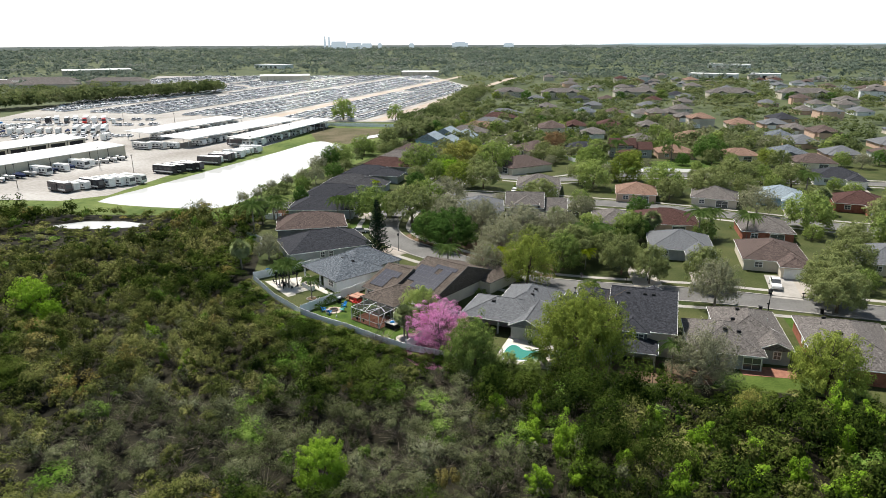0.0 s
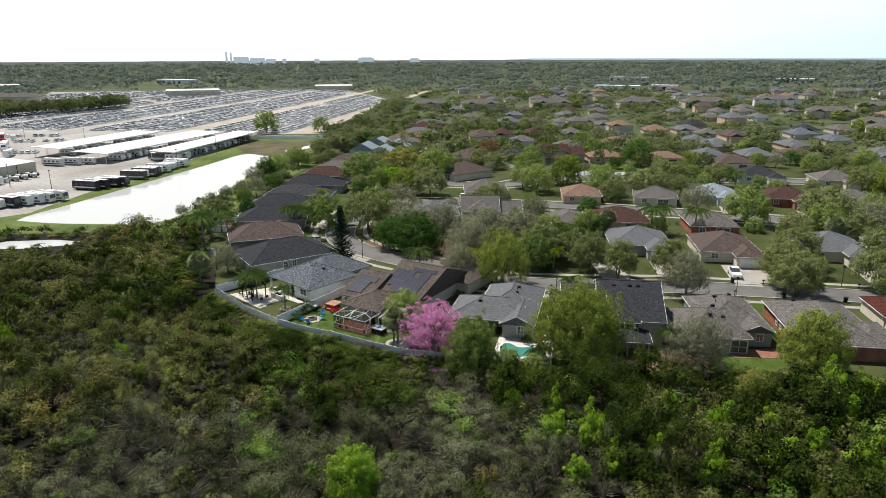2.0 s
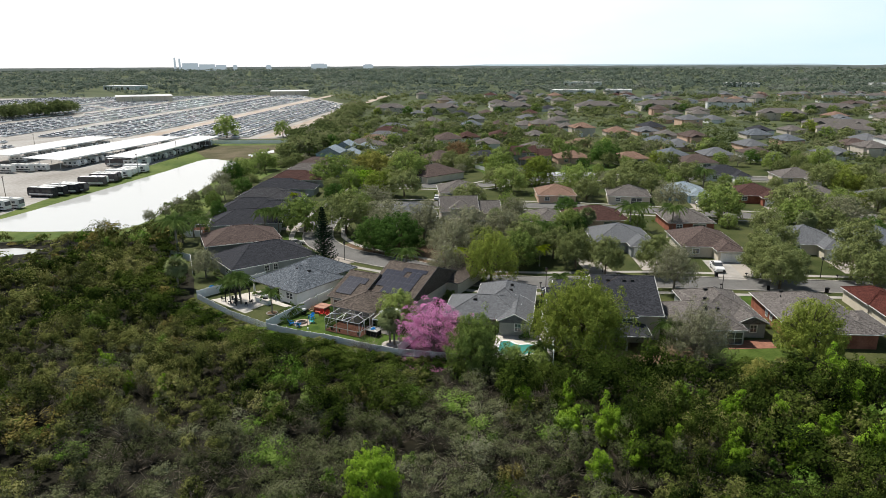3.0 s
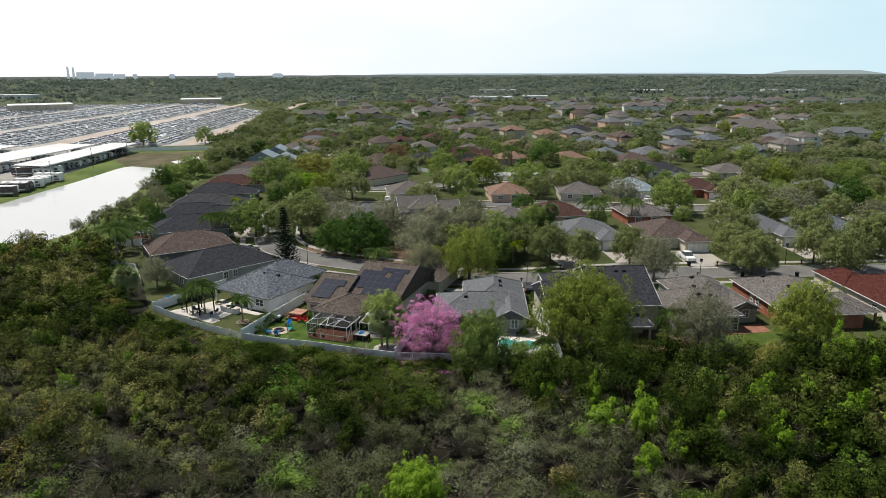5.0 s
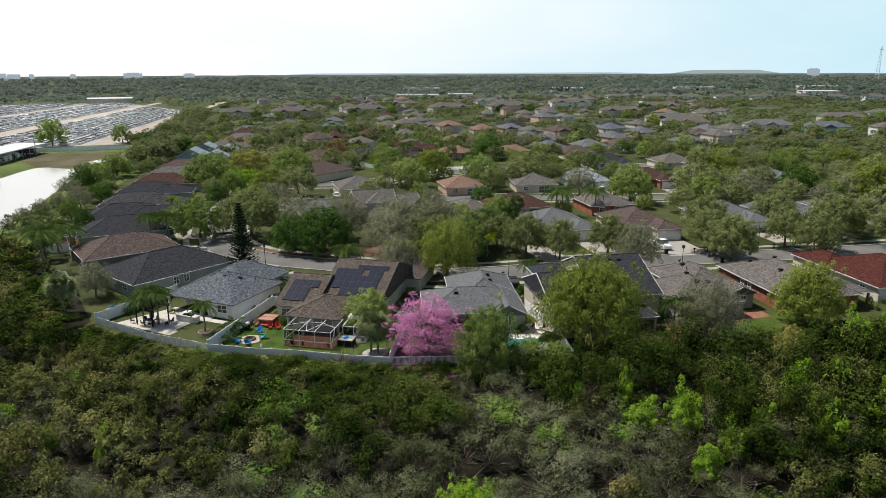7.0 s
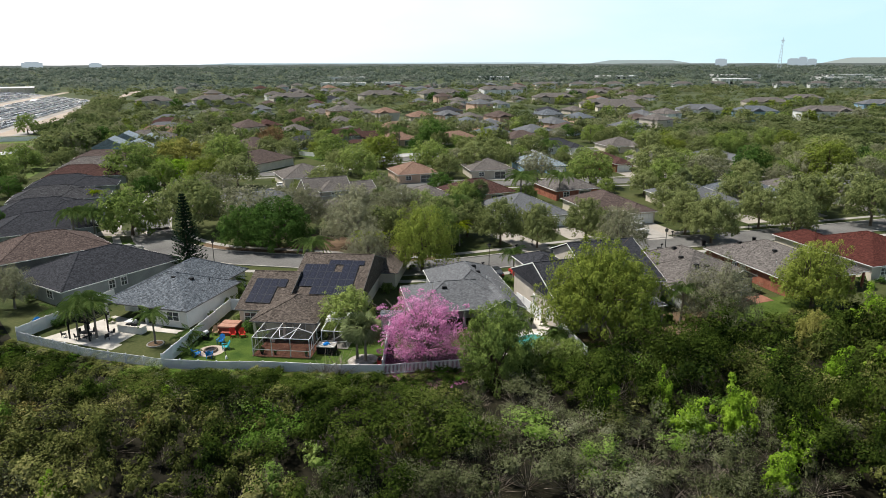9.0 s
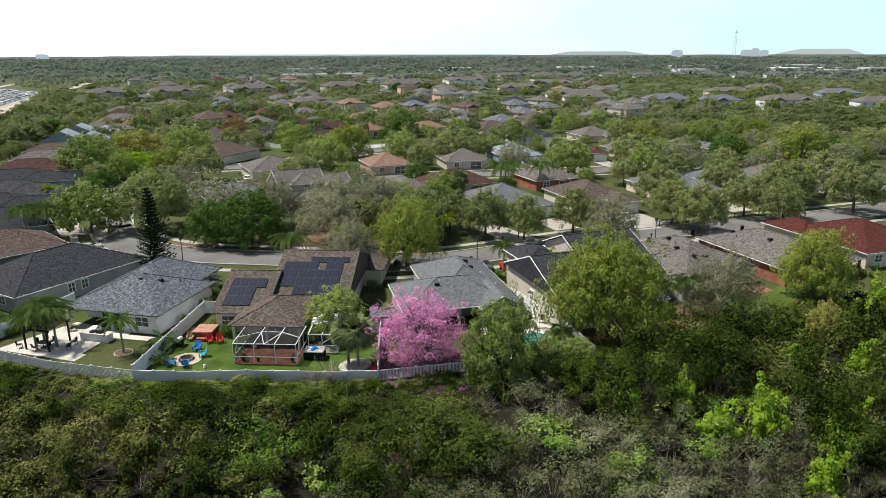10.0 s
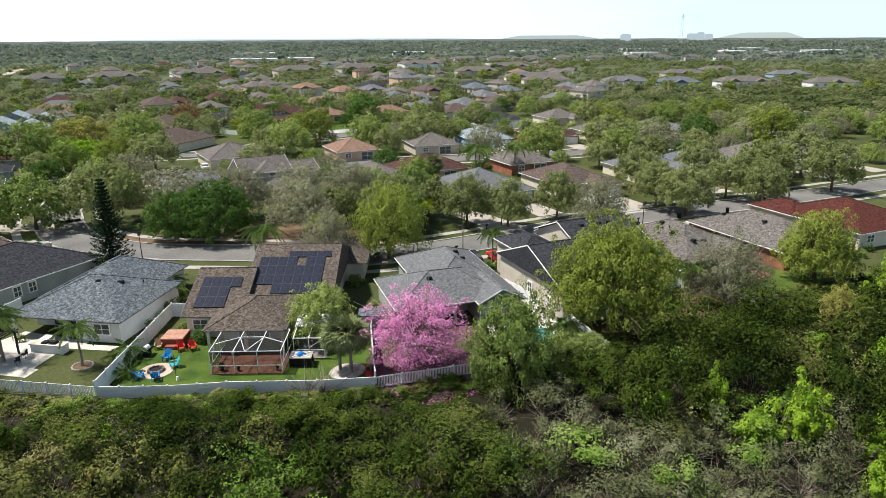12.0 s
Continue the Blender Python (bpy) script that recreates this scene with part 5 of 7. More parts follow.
# ---- the auction car park: rows of cars ----
def car_rows():
    rng = np.random.default_rng(3)
    body = Build().box(-2.3, -0.88, 0.25, 2.3, 0.88, 0.95, 0.06)
    top = Build().box(-1.6, -0.8, 0.93, 1.0, 0.8, 1.45, 0.28)
    v0, f0 = np.array(body.v + top.v), np.array(body.f + [tuple(8 + i for i in q) for q in top.f])
    dark = np.array([0] * 6 + [0, 0, 1, 1, 1, 1])
    a = radians(74.7)
    u, w = np.array([math.cos(a), math.sin(a)]), np.array([math.sin(a), -math.cos(a)])
    lot = [(-292, 450), (-42, 436), (-36, 452), (32, 700), (-24, 985), (-410, 995), (-325, 700)]
    pos, ang = [], []
    for k in range(-30, 12):
        off = -9.0 + 15.5 * k
        lane = 0 if k % 5 else 1
        for side in (-2.7, 2.7):
            if lane:
                continue
            for s in np.arange(0, 620, 2.75):
                p = np.array([-34.0, 430.0]) + w * (off + side) + u * s
                if inside(lot, *p) and rng.random() < 0.86 and noise.noise(Vector((p[0] * 0.012, p[1] * 0.012, 2))) > -0.42:
                    pos.append(p)
                    ang.append(a + math.pi / 2 + (math.pi if rng.random() < 0.3 else 0) + rng.normal() * 0.05)
    for y0, x0, x1 in ((322, -275, -205), (336, -290, -240), (362, -285, -170), (412, -285, -175), (440, -280, -190)):   # loose rows in the storage yard
        for x in np.arange(x0, x1, 3.1):
            if rng.random() < 0.7:
                pos.append(np.array([x, y0 + rng.normal() * 0.5]))
                ang.append(1.4 + rng.normal() * 0.06)
    pos, ang = np.array(pos), np.array(ang)
    n = len(pos)
    c, s = np.cos(ang)[:, None], np.sin(ang)[:, None]
    tall = rng.uniform(0.95, 1.3, n)[:, None]
    V = np.stack([pos[:, :1] + v0[:, 0] * c - v0[:, 1] * s, pos[:, 1:] + v0[:, 0] * s + v0[:, 1] * c, v0[:, 2] * tall], axis=2).reshape(-1, 3)
    F = (f0[None] + (np.arange(n) * len(v0))[:, None, None]).reshape(-1, 4)
    me = big_mesh("parked_cars", V, F, M["lot_cars"])
    me.materials.append(M["glass"])
    me.polygons.foreach_set("material_index", np.tile(dark, n).astype(np.int32))
    solo("parked_cars", me, None, "thousands of parked cars in tight rows", "cars", kind="stuff")
    return n


car_rows()
for off in (0, 77.5):
    p = Vector((-34, 430)) + Vector((math.sin(radians(74.7)), -math.cos(radians(74.7)))) * (-9 - off)
    q = p + Vector((math.cos(radians(74.7)), math.sin(radians(74.7)))) * 540
    solo("track", strip([p, p.lerp(q, 0.5), q], 9, 0.02), M["sand"], "sandy lane between rows of parked cars", "track", kind="structure")

# ---- far houses, blocks and sheds ----
def block(x, y, turn, w, d, storeys, roof, wall, label, gable=True):
    """A long apartment or terrace block with a row of windows on each storey."""
    e = 2.9 * storeys
    vols = [(-w / 2, -d / 2, w / 2, d / 2, e, 0.42, "hip")]
    if gable:
        n = max(1, int(w / 16))
        vols += [(-w / 2 + w * (k + 0.5) / n - 3.5, -d / 2 - 1.5, -w / 2 + w * (k + 0.5) / n + 3.5, 0, e, 0.5, "gable_y") for k in range(n)]
    wins = []
    for s in range(storeys):
        for k in range(int(w / 5)):
            wins.append((-w / 2 + 2.5 + 5 * k, -d / 2 + 0.43, 0.9 + 2.9 * s, 1.5, 1.3, 0))
    return house(x, y, turn, vols, roof, wall, label, windows=wins, detail=False, group="far blocks")


BLOCKS = []
for x, y, turn, w, d, st, roof, wall in [
    (104, 600, -5, 50, 16, 2, "tan", "greige"), (60, 610, -5, 40, 16, 2, "tan", "greige"), (170, 600, -5, 55, 16, 2, "tan", "greige"), (250, 592, -8, 55, 18, 2, "tan", "greige"), (312, 588, -8, 60, 18, 2, "tan", "cream"), (365, 560, -25, 55, 14, 3, "tan", "white"),
    (321, 379, -38, 60, 14, 2, "tan", "cream"), (325, 307, -38, 40, 14, 2, "grey", "white"), (338, 279, -38, 36, 14, 2, "slate", "blue"), (372, 255, -38, 46, 14, 2, "tan", "white"), (500, 341, -40, 40, 14, 2, "tan", "white"), (300, 350, -38, 44, 14, 2, "tan", "cream"),
    (430, 330, -38, 44, 14, 2, "tan", "greige"), (470, 270, -38, 40, 14, 2, "grey", "blue"), (432, 513, -30, 60, 16, 2, "tan", "greige"), (350, 470, -30, 50, 16, 2, "tan", "greige"), (400, 215, -40, 40, 14, 2, "tan", "white"),
]:
    block(x, y, turn, w * 0.7, d, st, roof, wall, "terrace block with shingle roof and front gables")
    BLOCKS.append((x, y, turn, w * 0.7))
for k in range(11):
    block(560 + 38 * k, 720 - 24 * k, -34, 26, 14, 2, "tan", "white", "far row of houses with grey roofs", False)
for x, y, w, d, h in [(357, 906, 60, 25, 6), (425, 903, 35, 20, 6), (1225, 897, 90, 40, 7), (1170, 640, 120, 40, 7), (1000, 1010, 80, 30, 6), (930, 700, 50, 30, 7), (1350, 740, 90, 40, 8), (760, 1100, 60, 30, 6), (520, 1250, 70, 30, 6), (-320, 1300, 70, 30, 6), (1120, 560, 60, 30, 6), (1280, 560, 70, 30, 7)]:
    shed = thing("warehouse", x, y, 0, -30, "far white flat-roofed commercial building", "warehouse", "far warehouses")
    part("wall", Build().box(-w / 2, -d / 2, -0.1, w / 2, d / 2, h), WALL["white"], shed)
    part("roof", Build().box(-w / 2 - 0.4, -d / 2 - 0.4, h, w / 2 + 0.4, d / 2 + 0.4, h + 0.6), M["metal_roof"], shed)
    for k in range(int(w / 12)):
        part("bay_door", Build().box(-w / 2 + 12 * k + 3, -d / 2 - 0.1, 0, -w / 2 + 12 * k + 8, -d / 2, h - 2), M["dark"], shed)

for x, y, turn, w in ((-505, 745, 8, 70), (-425, 735, 8, 62), (-470, 800, 8, 80), (-375, 790, 8, 66), (-560, 690, 8, 60)):
    house(x, y, turn, [(-w / 2, -10, w / 2, 10, 5.6, 0.4, "hip")], "tan", "greige", "long apartment building with a grey hipped roof", detail=False, group="apartment buildings")

rng = np.random.default_rng(17)
tones = ["tan"] * 4 + ["grey"] * 3 + ["russet", "clay", "maroon", "char", "slate"]
count = 0
for row in range(24):
    y0 = 300 + row * 27 + (row % 2) * 6
    for k in range(46):
        x = 40 + k * 19 + rng.uniform(-3, 3)
        y = y0 - 0.16 * (x - 100) + rng.uniform(-2, 2)
        d = math.hypot(x, y)
        if rng.random() > (0.60 if d < 480 else 0.24) or count > 205 or built_on(x, y, 10) or x > 0.95 * y + 40 or x < 46 + (y - 430) * 0.2:
            continue
        if near_line(x, y, [MAIN, NORTH, SECOND, THIRD], 12):
            continue
        count += 1
        w, dd = rng.uniform(13, 16), rng.uniform(13, 17)
        st = 2 if rng.random() < 0.18 else 1
        wall = ["cream", "greige", "white", "pink"][rng.integers(4)]
        house(x, y, -10 + rng.uniform(-8, 8), [(-w / 2, -dd / 2, w / 2, dd / 2, 2.7 * st, 0.42, "hip"), (-w / 2 + 1, -dd / 2 - 3, -w / 2 + 7.5, 0, 2.7 * st, 0.44, "hip" if k % 2 else "gable_y")], tones[rng.integers(len(tones))], wall, "%s house with shingle roof among garden trees" % ("two-storey" if st == 2 else "single-storey"),
              windows=[(w / 4, -dd / 2 + 0.43, 0.9 + 2.7 * (st - 1), 1.6, 1.3, 0)] if k % 2 else [], garage=None if k % 2 else (-w / 2 + 4.25, -dd / 2 - 2.58, 4.6, 0), detail=False, group="houses of the estate")

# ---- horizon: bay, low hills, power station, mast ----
# backdrop rings glow flat: the haze light is put into their emission colour
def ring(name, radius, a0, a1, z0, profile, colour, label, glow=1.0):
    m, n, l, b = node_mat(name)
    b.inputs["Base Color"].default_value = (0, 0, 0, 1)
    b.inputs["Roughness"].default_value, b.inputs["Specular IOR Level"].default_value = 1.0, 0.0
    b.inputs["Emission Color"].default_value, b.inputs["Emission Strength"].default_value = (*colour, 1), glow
    bd = Build()
    steps = max(8, int((a1 - a0) * 4))
    for k in range(steps):
        p, q = radians(a0 + (a1 - a0) * k / steps), radians(a0 + (a1 - a0) * (k + 1) / steps)
        bd.face((radius * math.cos(p), radius * math.sin(p), z0), (radius * math.cos(q), radius * math.sin(q), z0), (radius * math.cos(q), radius * math.sin(q), profile((k + 1) / steps)), (radius * math.cos(p), radius * math.sin(p), profile(k / steps)))
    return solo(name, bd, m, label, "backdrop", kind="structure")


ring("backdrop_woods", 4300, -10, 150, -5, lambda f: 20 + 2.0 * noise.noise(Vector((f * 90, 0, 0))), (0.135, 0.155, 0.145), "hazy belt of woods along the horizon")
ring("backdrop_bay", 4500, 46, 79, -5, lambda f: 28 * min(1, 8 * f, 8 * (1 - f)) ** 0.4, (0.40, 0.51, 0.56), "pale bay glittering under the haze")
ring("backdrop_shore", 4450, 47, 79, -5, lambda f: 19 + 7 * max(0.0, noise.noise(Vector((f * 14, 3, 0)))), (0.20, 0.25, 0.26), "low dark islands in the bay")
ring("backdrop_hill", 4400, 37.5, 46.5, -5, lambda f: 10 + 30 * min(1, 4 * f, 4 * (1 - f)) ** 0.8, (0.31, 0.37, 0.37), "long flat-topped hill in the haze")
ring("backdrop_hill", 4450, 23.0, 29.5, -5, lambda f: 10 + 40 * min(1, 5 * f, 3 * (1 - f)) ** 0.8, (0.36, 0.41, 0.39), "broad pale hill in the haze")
# no lit surface: haze over the far silhouettes is a flat emission colour
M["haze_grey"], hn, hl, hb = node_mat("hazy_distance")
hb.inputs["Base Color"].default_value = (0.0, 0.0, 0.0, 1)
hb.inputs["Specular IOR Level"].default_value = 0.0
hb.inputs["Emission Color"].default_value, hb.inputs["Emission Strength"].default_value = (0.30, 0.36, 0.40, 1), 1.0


def far_at(bearing, distance):
    return distance * math.cos(radians(bearing)), distance * math.sin(radians(bearing))


plant_site = thing("power_station", *far_at(98.2, 4150), 0, 8, "power station with two chimneys on the horizon", "power station")
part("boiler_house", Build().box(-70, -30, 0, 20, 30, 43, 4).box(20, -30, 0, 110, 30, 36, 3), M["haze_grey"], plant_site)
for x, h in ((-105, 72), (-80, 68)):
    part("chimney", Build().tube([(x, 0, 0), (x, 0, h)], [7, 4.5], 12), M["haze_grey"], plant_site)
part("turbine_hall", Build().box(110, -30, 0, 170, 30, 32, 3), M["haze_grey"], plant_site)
for bearing, w, h in ((95.2, 24, 33), (88.6, 95, 38), (92.6, 30, 32), (84.6, 60, 33), (31, 60, 46), (30.4, 40, 54), (29.8, 45, 44), (36.0, 60, 46)):
    far = thing("far_building", *far_at(bearing, 4180), 0, bearing - 90, "hazy far building on the horizon", "building", "buildings on the horizon")
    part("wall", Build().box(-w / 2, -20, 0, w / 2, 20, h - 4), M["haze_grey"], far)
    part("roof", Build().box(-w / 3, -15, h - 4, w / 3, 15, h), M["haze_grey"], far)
mast = thing("lattice_mast", *far_at(32.2, 2900), 0, 0, "tall lattice radio mast far off", "mast")
for k in range(3):
    a = 2.1 * k
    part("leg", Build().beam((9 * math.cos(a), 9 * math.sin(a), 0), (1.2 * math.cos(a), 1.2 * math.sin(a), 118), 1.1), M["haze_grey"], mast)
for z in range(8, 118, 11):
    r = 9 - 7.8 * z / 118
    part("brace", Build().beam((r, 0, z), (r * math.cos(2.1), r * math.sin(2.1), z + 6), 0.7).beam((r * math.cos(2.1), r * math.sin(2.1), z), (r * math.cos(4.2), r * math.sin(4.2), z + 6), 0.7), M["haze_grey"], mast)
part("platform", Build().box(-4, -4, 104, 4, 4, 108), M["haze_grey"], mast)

# ---- gardens of the houses along the marsh ----
def spot(turn, x, y):
    a = radians(turn)
    return x * math.cos(a) - y * math.sin(a), x * math.sin(a) + y * math.cos(a)


# solar panels lie on the rear roof planes of the cream house
def solar_array(x, y, cells, rise, slope, label):
    """cells: column, row, width, height along the slope, from the array's lower left corner."""
    wx, wy = spot(-39, x, y)
    root = thing("solar_array", wx, wy, rise, -39, label, "solar panels")
    tilt = math.degrees(math.atan(slope))
    for cx, cy, w, h in cells:
        key = ("solar", w, h)
        if key not in SHARED:
            SHARED[key] = Build().box(0.02, 0.02, 0.06, w - 0.02, h - 0.02, 0.11).mesh("panel", M["solar"])
            fr = plate([0.005, 0.035, w - 0.035, w - 0.005], [0.005, 0.035, h - 0.035, h - 0.005], lambda i, j: not (i == 1 and j == 1), 0.055, 0.118)
            fr.v = [(x, z, y) for x, y, z in fr.v]
            fr.f = [tuple(reversed(q)) for q in fr.f]
            SHARED["solar_frame", w, h] = fr.mesh("frame", M["dark_frame"])
        ob = part("panel", SHARED[key], None, root)
        ob.matrix_basis = pose(0, 0, 0, tilt, 0, 0) @ pose(cx, cy, 0)
        part("frame", SHARED["solar_frame", w, h], None, ob)


M["dark_frame"] = surface("grey_anodised_frame", (0.03, 0.032, 0.038), (0.06, 0.064, 0.07), scale=2, rough=0.4, bump=0)
solar_array(-90.0, 87.6, [(1.14 * c, 1.74 * r, 1.14, 1.74) for r, n in ((0, 3), (1, 3), (2, 4)) for c in range(n)], 2.7 + 0.37 * 1.3 + 0.02, 0.37, "ten dark solar panels on a brown shingle roof")
big = [(1.14 * c, 1.74 * r, 1.14, 1.74) for r, cols in ((0, range(2, 7)), (1, range(7)), (2, range(7)), (3, (0, 1, 2, 3, 5, 6))) for c in cols] + [(3.42 + 1.74 * k, 1.74 * 4, 1.74, 1.14) for k in range(3)]
solar_array(-84.3, 90.5, big, 2.7 + 0.355 * 2.5 + 0.02, 0.355, "large field of dark solar panels round a roof vent")

# screened pool cage
wx, wy = spot(-39, -85.3, 78.0)
cage = thing("pool_cage", wx, wy, 0, -39, "white aluminium screen enclosure over a terracotta patio", "screen enclosure")
part("patio", Build().box(-0.1, -0.1, -0.05, 7.2, 5.0, 0.06), M["brick_paving"], cage, "terracotta paved floor")
CW, CD, CH = 7.1, 4.8, 2.45
for x in (0, 2.37, 4.73, CW):
    part("post", Build().beam((x, 0, 0), (x, 0, CH), 0.075), M["alu"], cage)
for y in (1.6, 3.2):
    for x in (0, CW):
        part("post", Build().beam((x, y, 0), (x, y, CH), 0.075), M["alu"], cage)
CB = 2.62
for a, b2 in (((0, 0, CH), (CW, 0, CH)), ((0, 0, 0.9), (CW, 0, 0.9)), ((0, 0, 0.9), (0, CD, 0.9)), ((CW, 0, 0.9), (CW, CD, 0.9)), ((0, CD, CB), (CW, CD, CB)),
              ((0, 0, CH), (0, CD, CB)), ((2.37, 0, CH), (2.37, CD, CB)), ((4.73, 0, CH), (4.73, CD, CB)), ((CW, 0, CH), (CW, CD, CB)),
              ((0, 1.6, 2.5), (2.37, 3.1, 2.56)), ((2.37, 3.1, 2.56), (4.73, 3.1, 2.56)), ((4.73, 3.1, 2.56), (CW, 1.8, 2.51)), ((2.37, 2.9, 2.56), (3.55, 0, CH)), ((4.73, 2.9, 2.56), (3.55, 0, CH)),
              ((0, 0, 0.05), (0, 1.6, CH)), ((CW, 0, 0.05), (CW, 1.6, CH))):
    part("beam", Build().beam(a, b2, 0.065), M["alu"], cage)

for k in range(3):
    x0, x1 = 2.366 * k, 2.366 * (k + 1)
    part("screen", Build().face((x0, 0.01, 0.05), (x1, 0.01, 0.05), (x1, 0.01, CH), (x0, 0.01, CH)), M["screen_net"], cage, "dark insect screen")
for x in (0.01, CW - 0.01):
    part("screen", Build().face((x, 0, 0.05), (x, CD, 0.05), (x, CD, CH), (x, 0, CH)), M["screen_net"], cage, "dark insect screen")
for k in range(3):
    x0, x1 = 2.366 * k, 2.366 * (k + 1)
    part("screen", Build().face((x0, 0, CH - 0.02), (x1, 0, CH - 0.02), (x1, CD, CB - 0.02), (x0, CD, CB - 0.02)), M["screen_net"], cage, "dark insect screen")
def flower_pot(x, y, paint, r, plant_r, label):
    root = thing("flower_pot", *spot(-39, -85.3 + x, 78.0 + y), 0.06, 0, label, "flower pot", "pots in the screen enclosure")
    part("pot", Build().tube([(0, 0, 0), (0, 0, 0.12), (0, 0, r * 1.7)], [r * 0.7, r * 0.8, r], 12), M[paint], root)
    pg = np.random.default_rng(int(100 * x))
    pts = unit(pg.normal(size=(160, 3))) * plant_r * pg.uniform(0.4, 1, (160, 1)) + np.array([0, 0, r * 1.7 + plant_r * 0.7])
    lv = leaves_at(pg, pts, pts * 0 + np.array([0, 0, 1.0]), 0.09, 0.9)
    part("plant", big_mesh("plant", lv, tris(lv), LEAF["dark"]), None, root)


flower_pot(1.0, 4.2, "white", 0.26, 0.4, "white pot with a small green plant")
flower_pot(0.9, 0.6, "dark", 0.22, 0.35, "low dark pot with purple-green leaves")
flower_pot(2.6, 0.5, "dark", 0.14, 0.16, "small dark pot by the screen")
flower_pot(6.5, 0.5, "shells", 0.2, 0.2, "pale stone pot by the screen")
wx, wy = spot(-39, -77.6, 81.2)
porch = thing("porch", wx, wy, 0, -39, "small porch with a white pan roof and dark screens", "porch")
vault = Build()
ribs = [(2.3 + 3.1 * k / 5, 2.42 + 0.5 * math.sin(math.pi * (0.12 + 0.6 * k / 5))) for k in range(6)]
for (ya, za), (yb, zb) in zip(ribs, ribs[1:]):
    vault.hexa([(-0.2, ya, za - 0.08), (3.4, ya, za - 0.08), (3.4, yb, zb - 0.08), (-0.2, yb, zb - 0.08)], [(-0.2, ya, za), (3.4, ya, za), (3.4, yb, zb), (-0.2, yb, zb)])
part("roof", vault, M["metal_roof"], porch, "curved white pan roof")
for x in (0, 1.6, 3.2):
    part("post", Build().beam((x, 0, 0), (x, 0, 2.3), 0.09), M["alu"], porch)
    part("rafter", Build().beam((x, 0, 2.3), (x, 2.4, 2.5), 0.08), M["alu"], porch)
for z in (0.95, 2.3):
    part("rail", Build().beam((0, 0, z), (3.2, 0, z), 0.08), M["alu"], porch)
part("brace", Build().beam((1.6, 0.02, 1.2), (3.2, 0.02, 2.3), 0.06), M["alu"], porch)
part("floor", Build().box(-0.1, -0.1, -0.05, 3.3, 5, 0.05), M["concrete"], porch)
part("screen", Build().face((0, 0.01, 0.05), (3.2, 0.01, 0.05), (3.2, 0.01, 2.3), (0, 0.01, 2.3)), M["screen_net"], porch, "dark insect screen")
# shade at the back of the porch is put into this wall's dark colour
part("back_wall", Build().box(0, 4.6, 0, 3.2, 4.75, 2.4), M["dark"], porch, "dark shaded back wall")
bench = thing("work_table", *spot(-39, -76.6, 79.9), 0, -39, "grey weathered outdoor table with crossed battens", "table")
part("tabletop", Build().box(-1.15, -0.8, 1.0, 1.15, 0.8, 1.07, 0.02), M["concrete"], bench)
for s in (-1, 1):
    part("batten", Build().beam((-1.1, -0.75 * s, 1.1), (1.1, 0.75 * s, 1.1), 0.07), M["alu"], bench)
    for q in (-1, 1):
        part("leg", Build().box(s * 1.05 - 0.05, q * 0.7 - 0.05, 0, s * 1.05 + 0.05, q * 0.7 + 0.05, 1.0), M["dark"], bench)
part("skirt", Build().box(-1.0, -0.65, 0.05, 1.0, 0.65, 0.98), M["black"], bench, "dark boxes stacked underneath")
towel = thing("blue_tarp", *spot(-39, -76.6, 79.9), 1.14, 0, "crumpled blue tarp lying on the outdoor table", "tarp")
part("fold", Build().box(-0.45, -0.28, 0, 0.4, 0.25, 0.12, 0.1), M["blue"], towel)
part("fold", Build().box(-0.2, -0.2, 0.1, 0.3, 0.3, 0.2, 0.08), M["blue"], towel)

# lawn of the cream house
solo("garden_lawn", Build().slab([(-26.6, 117), (-22, 113), (-17.5, 110.1), (-11, 104.9), (-6.6, 101.8), (-1.4, 109.6), (-4, 113), (-15.8, 124.2), (-19, 126.2)], -0.02, 0.012), M["bright_lawn"], "watered bright green garden lawn", "lawn", kind="structure")

# hot tub
tub = thing("hot_tub", -17.3, 123.9, 0, -39, "red-brown cedar hot tub with a folding cover", "hot tub")
part("cabinet", Build().box(-1.2, -1.2, 0, 1.2, 1.2, 0.9, 0.04), M["brown_tub"], tub)
for s in (-1, 1):
    part("cover", Build().box(-1.25, -1.25 if s < 0 else 0.02, 0.9, 1.25, -0.02 if s < 0 else 1.25, 1.04, 0.04), M["tub_lid"], tub)
part("step", Build().box(-0.6, -1.85, 0, 0.6, -1.22, 0.4, 0.02), M["brown_tub"], tub)

M["fieldstone"] = surface("brown_fieldstone", (0.09, 0.07, 0.06), (0.24, 0.19, 0.155), scale=2, fine=5, each=0.4)
pit = thing("fire_pit", -21.2, 118.6, 0, 0, "ring of stones round a fire pit on sand", "fire pit")
part("sand", Build().disc(0, 0, 0, 0.03, 1.7, 24), M["sand"], pit)
for k in range(12):
    a = 2 * math.pi * k / 12
    st = part("stone", Build().box(-0.2, -0.14, 0, 0.2, 0.14, 0.26, 0.05), M["fieldstone"], pit)
    st.matrix_basis = pose(0.72 * math.cos(a), 0.72 * math.sin(a), 0.03, 0, 0, math.degrees(a) + 90)
part("ash", Build().disc(0, 0, 0.02, 0.12, 0.6, 14), M["dark"], pit)


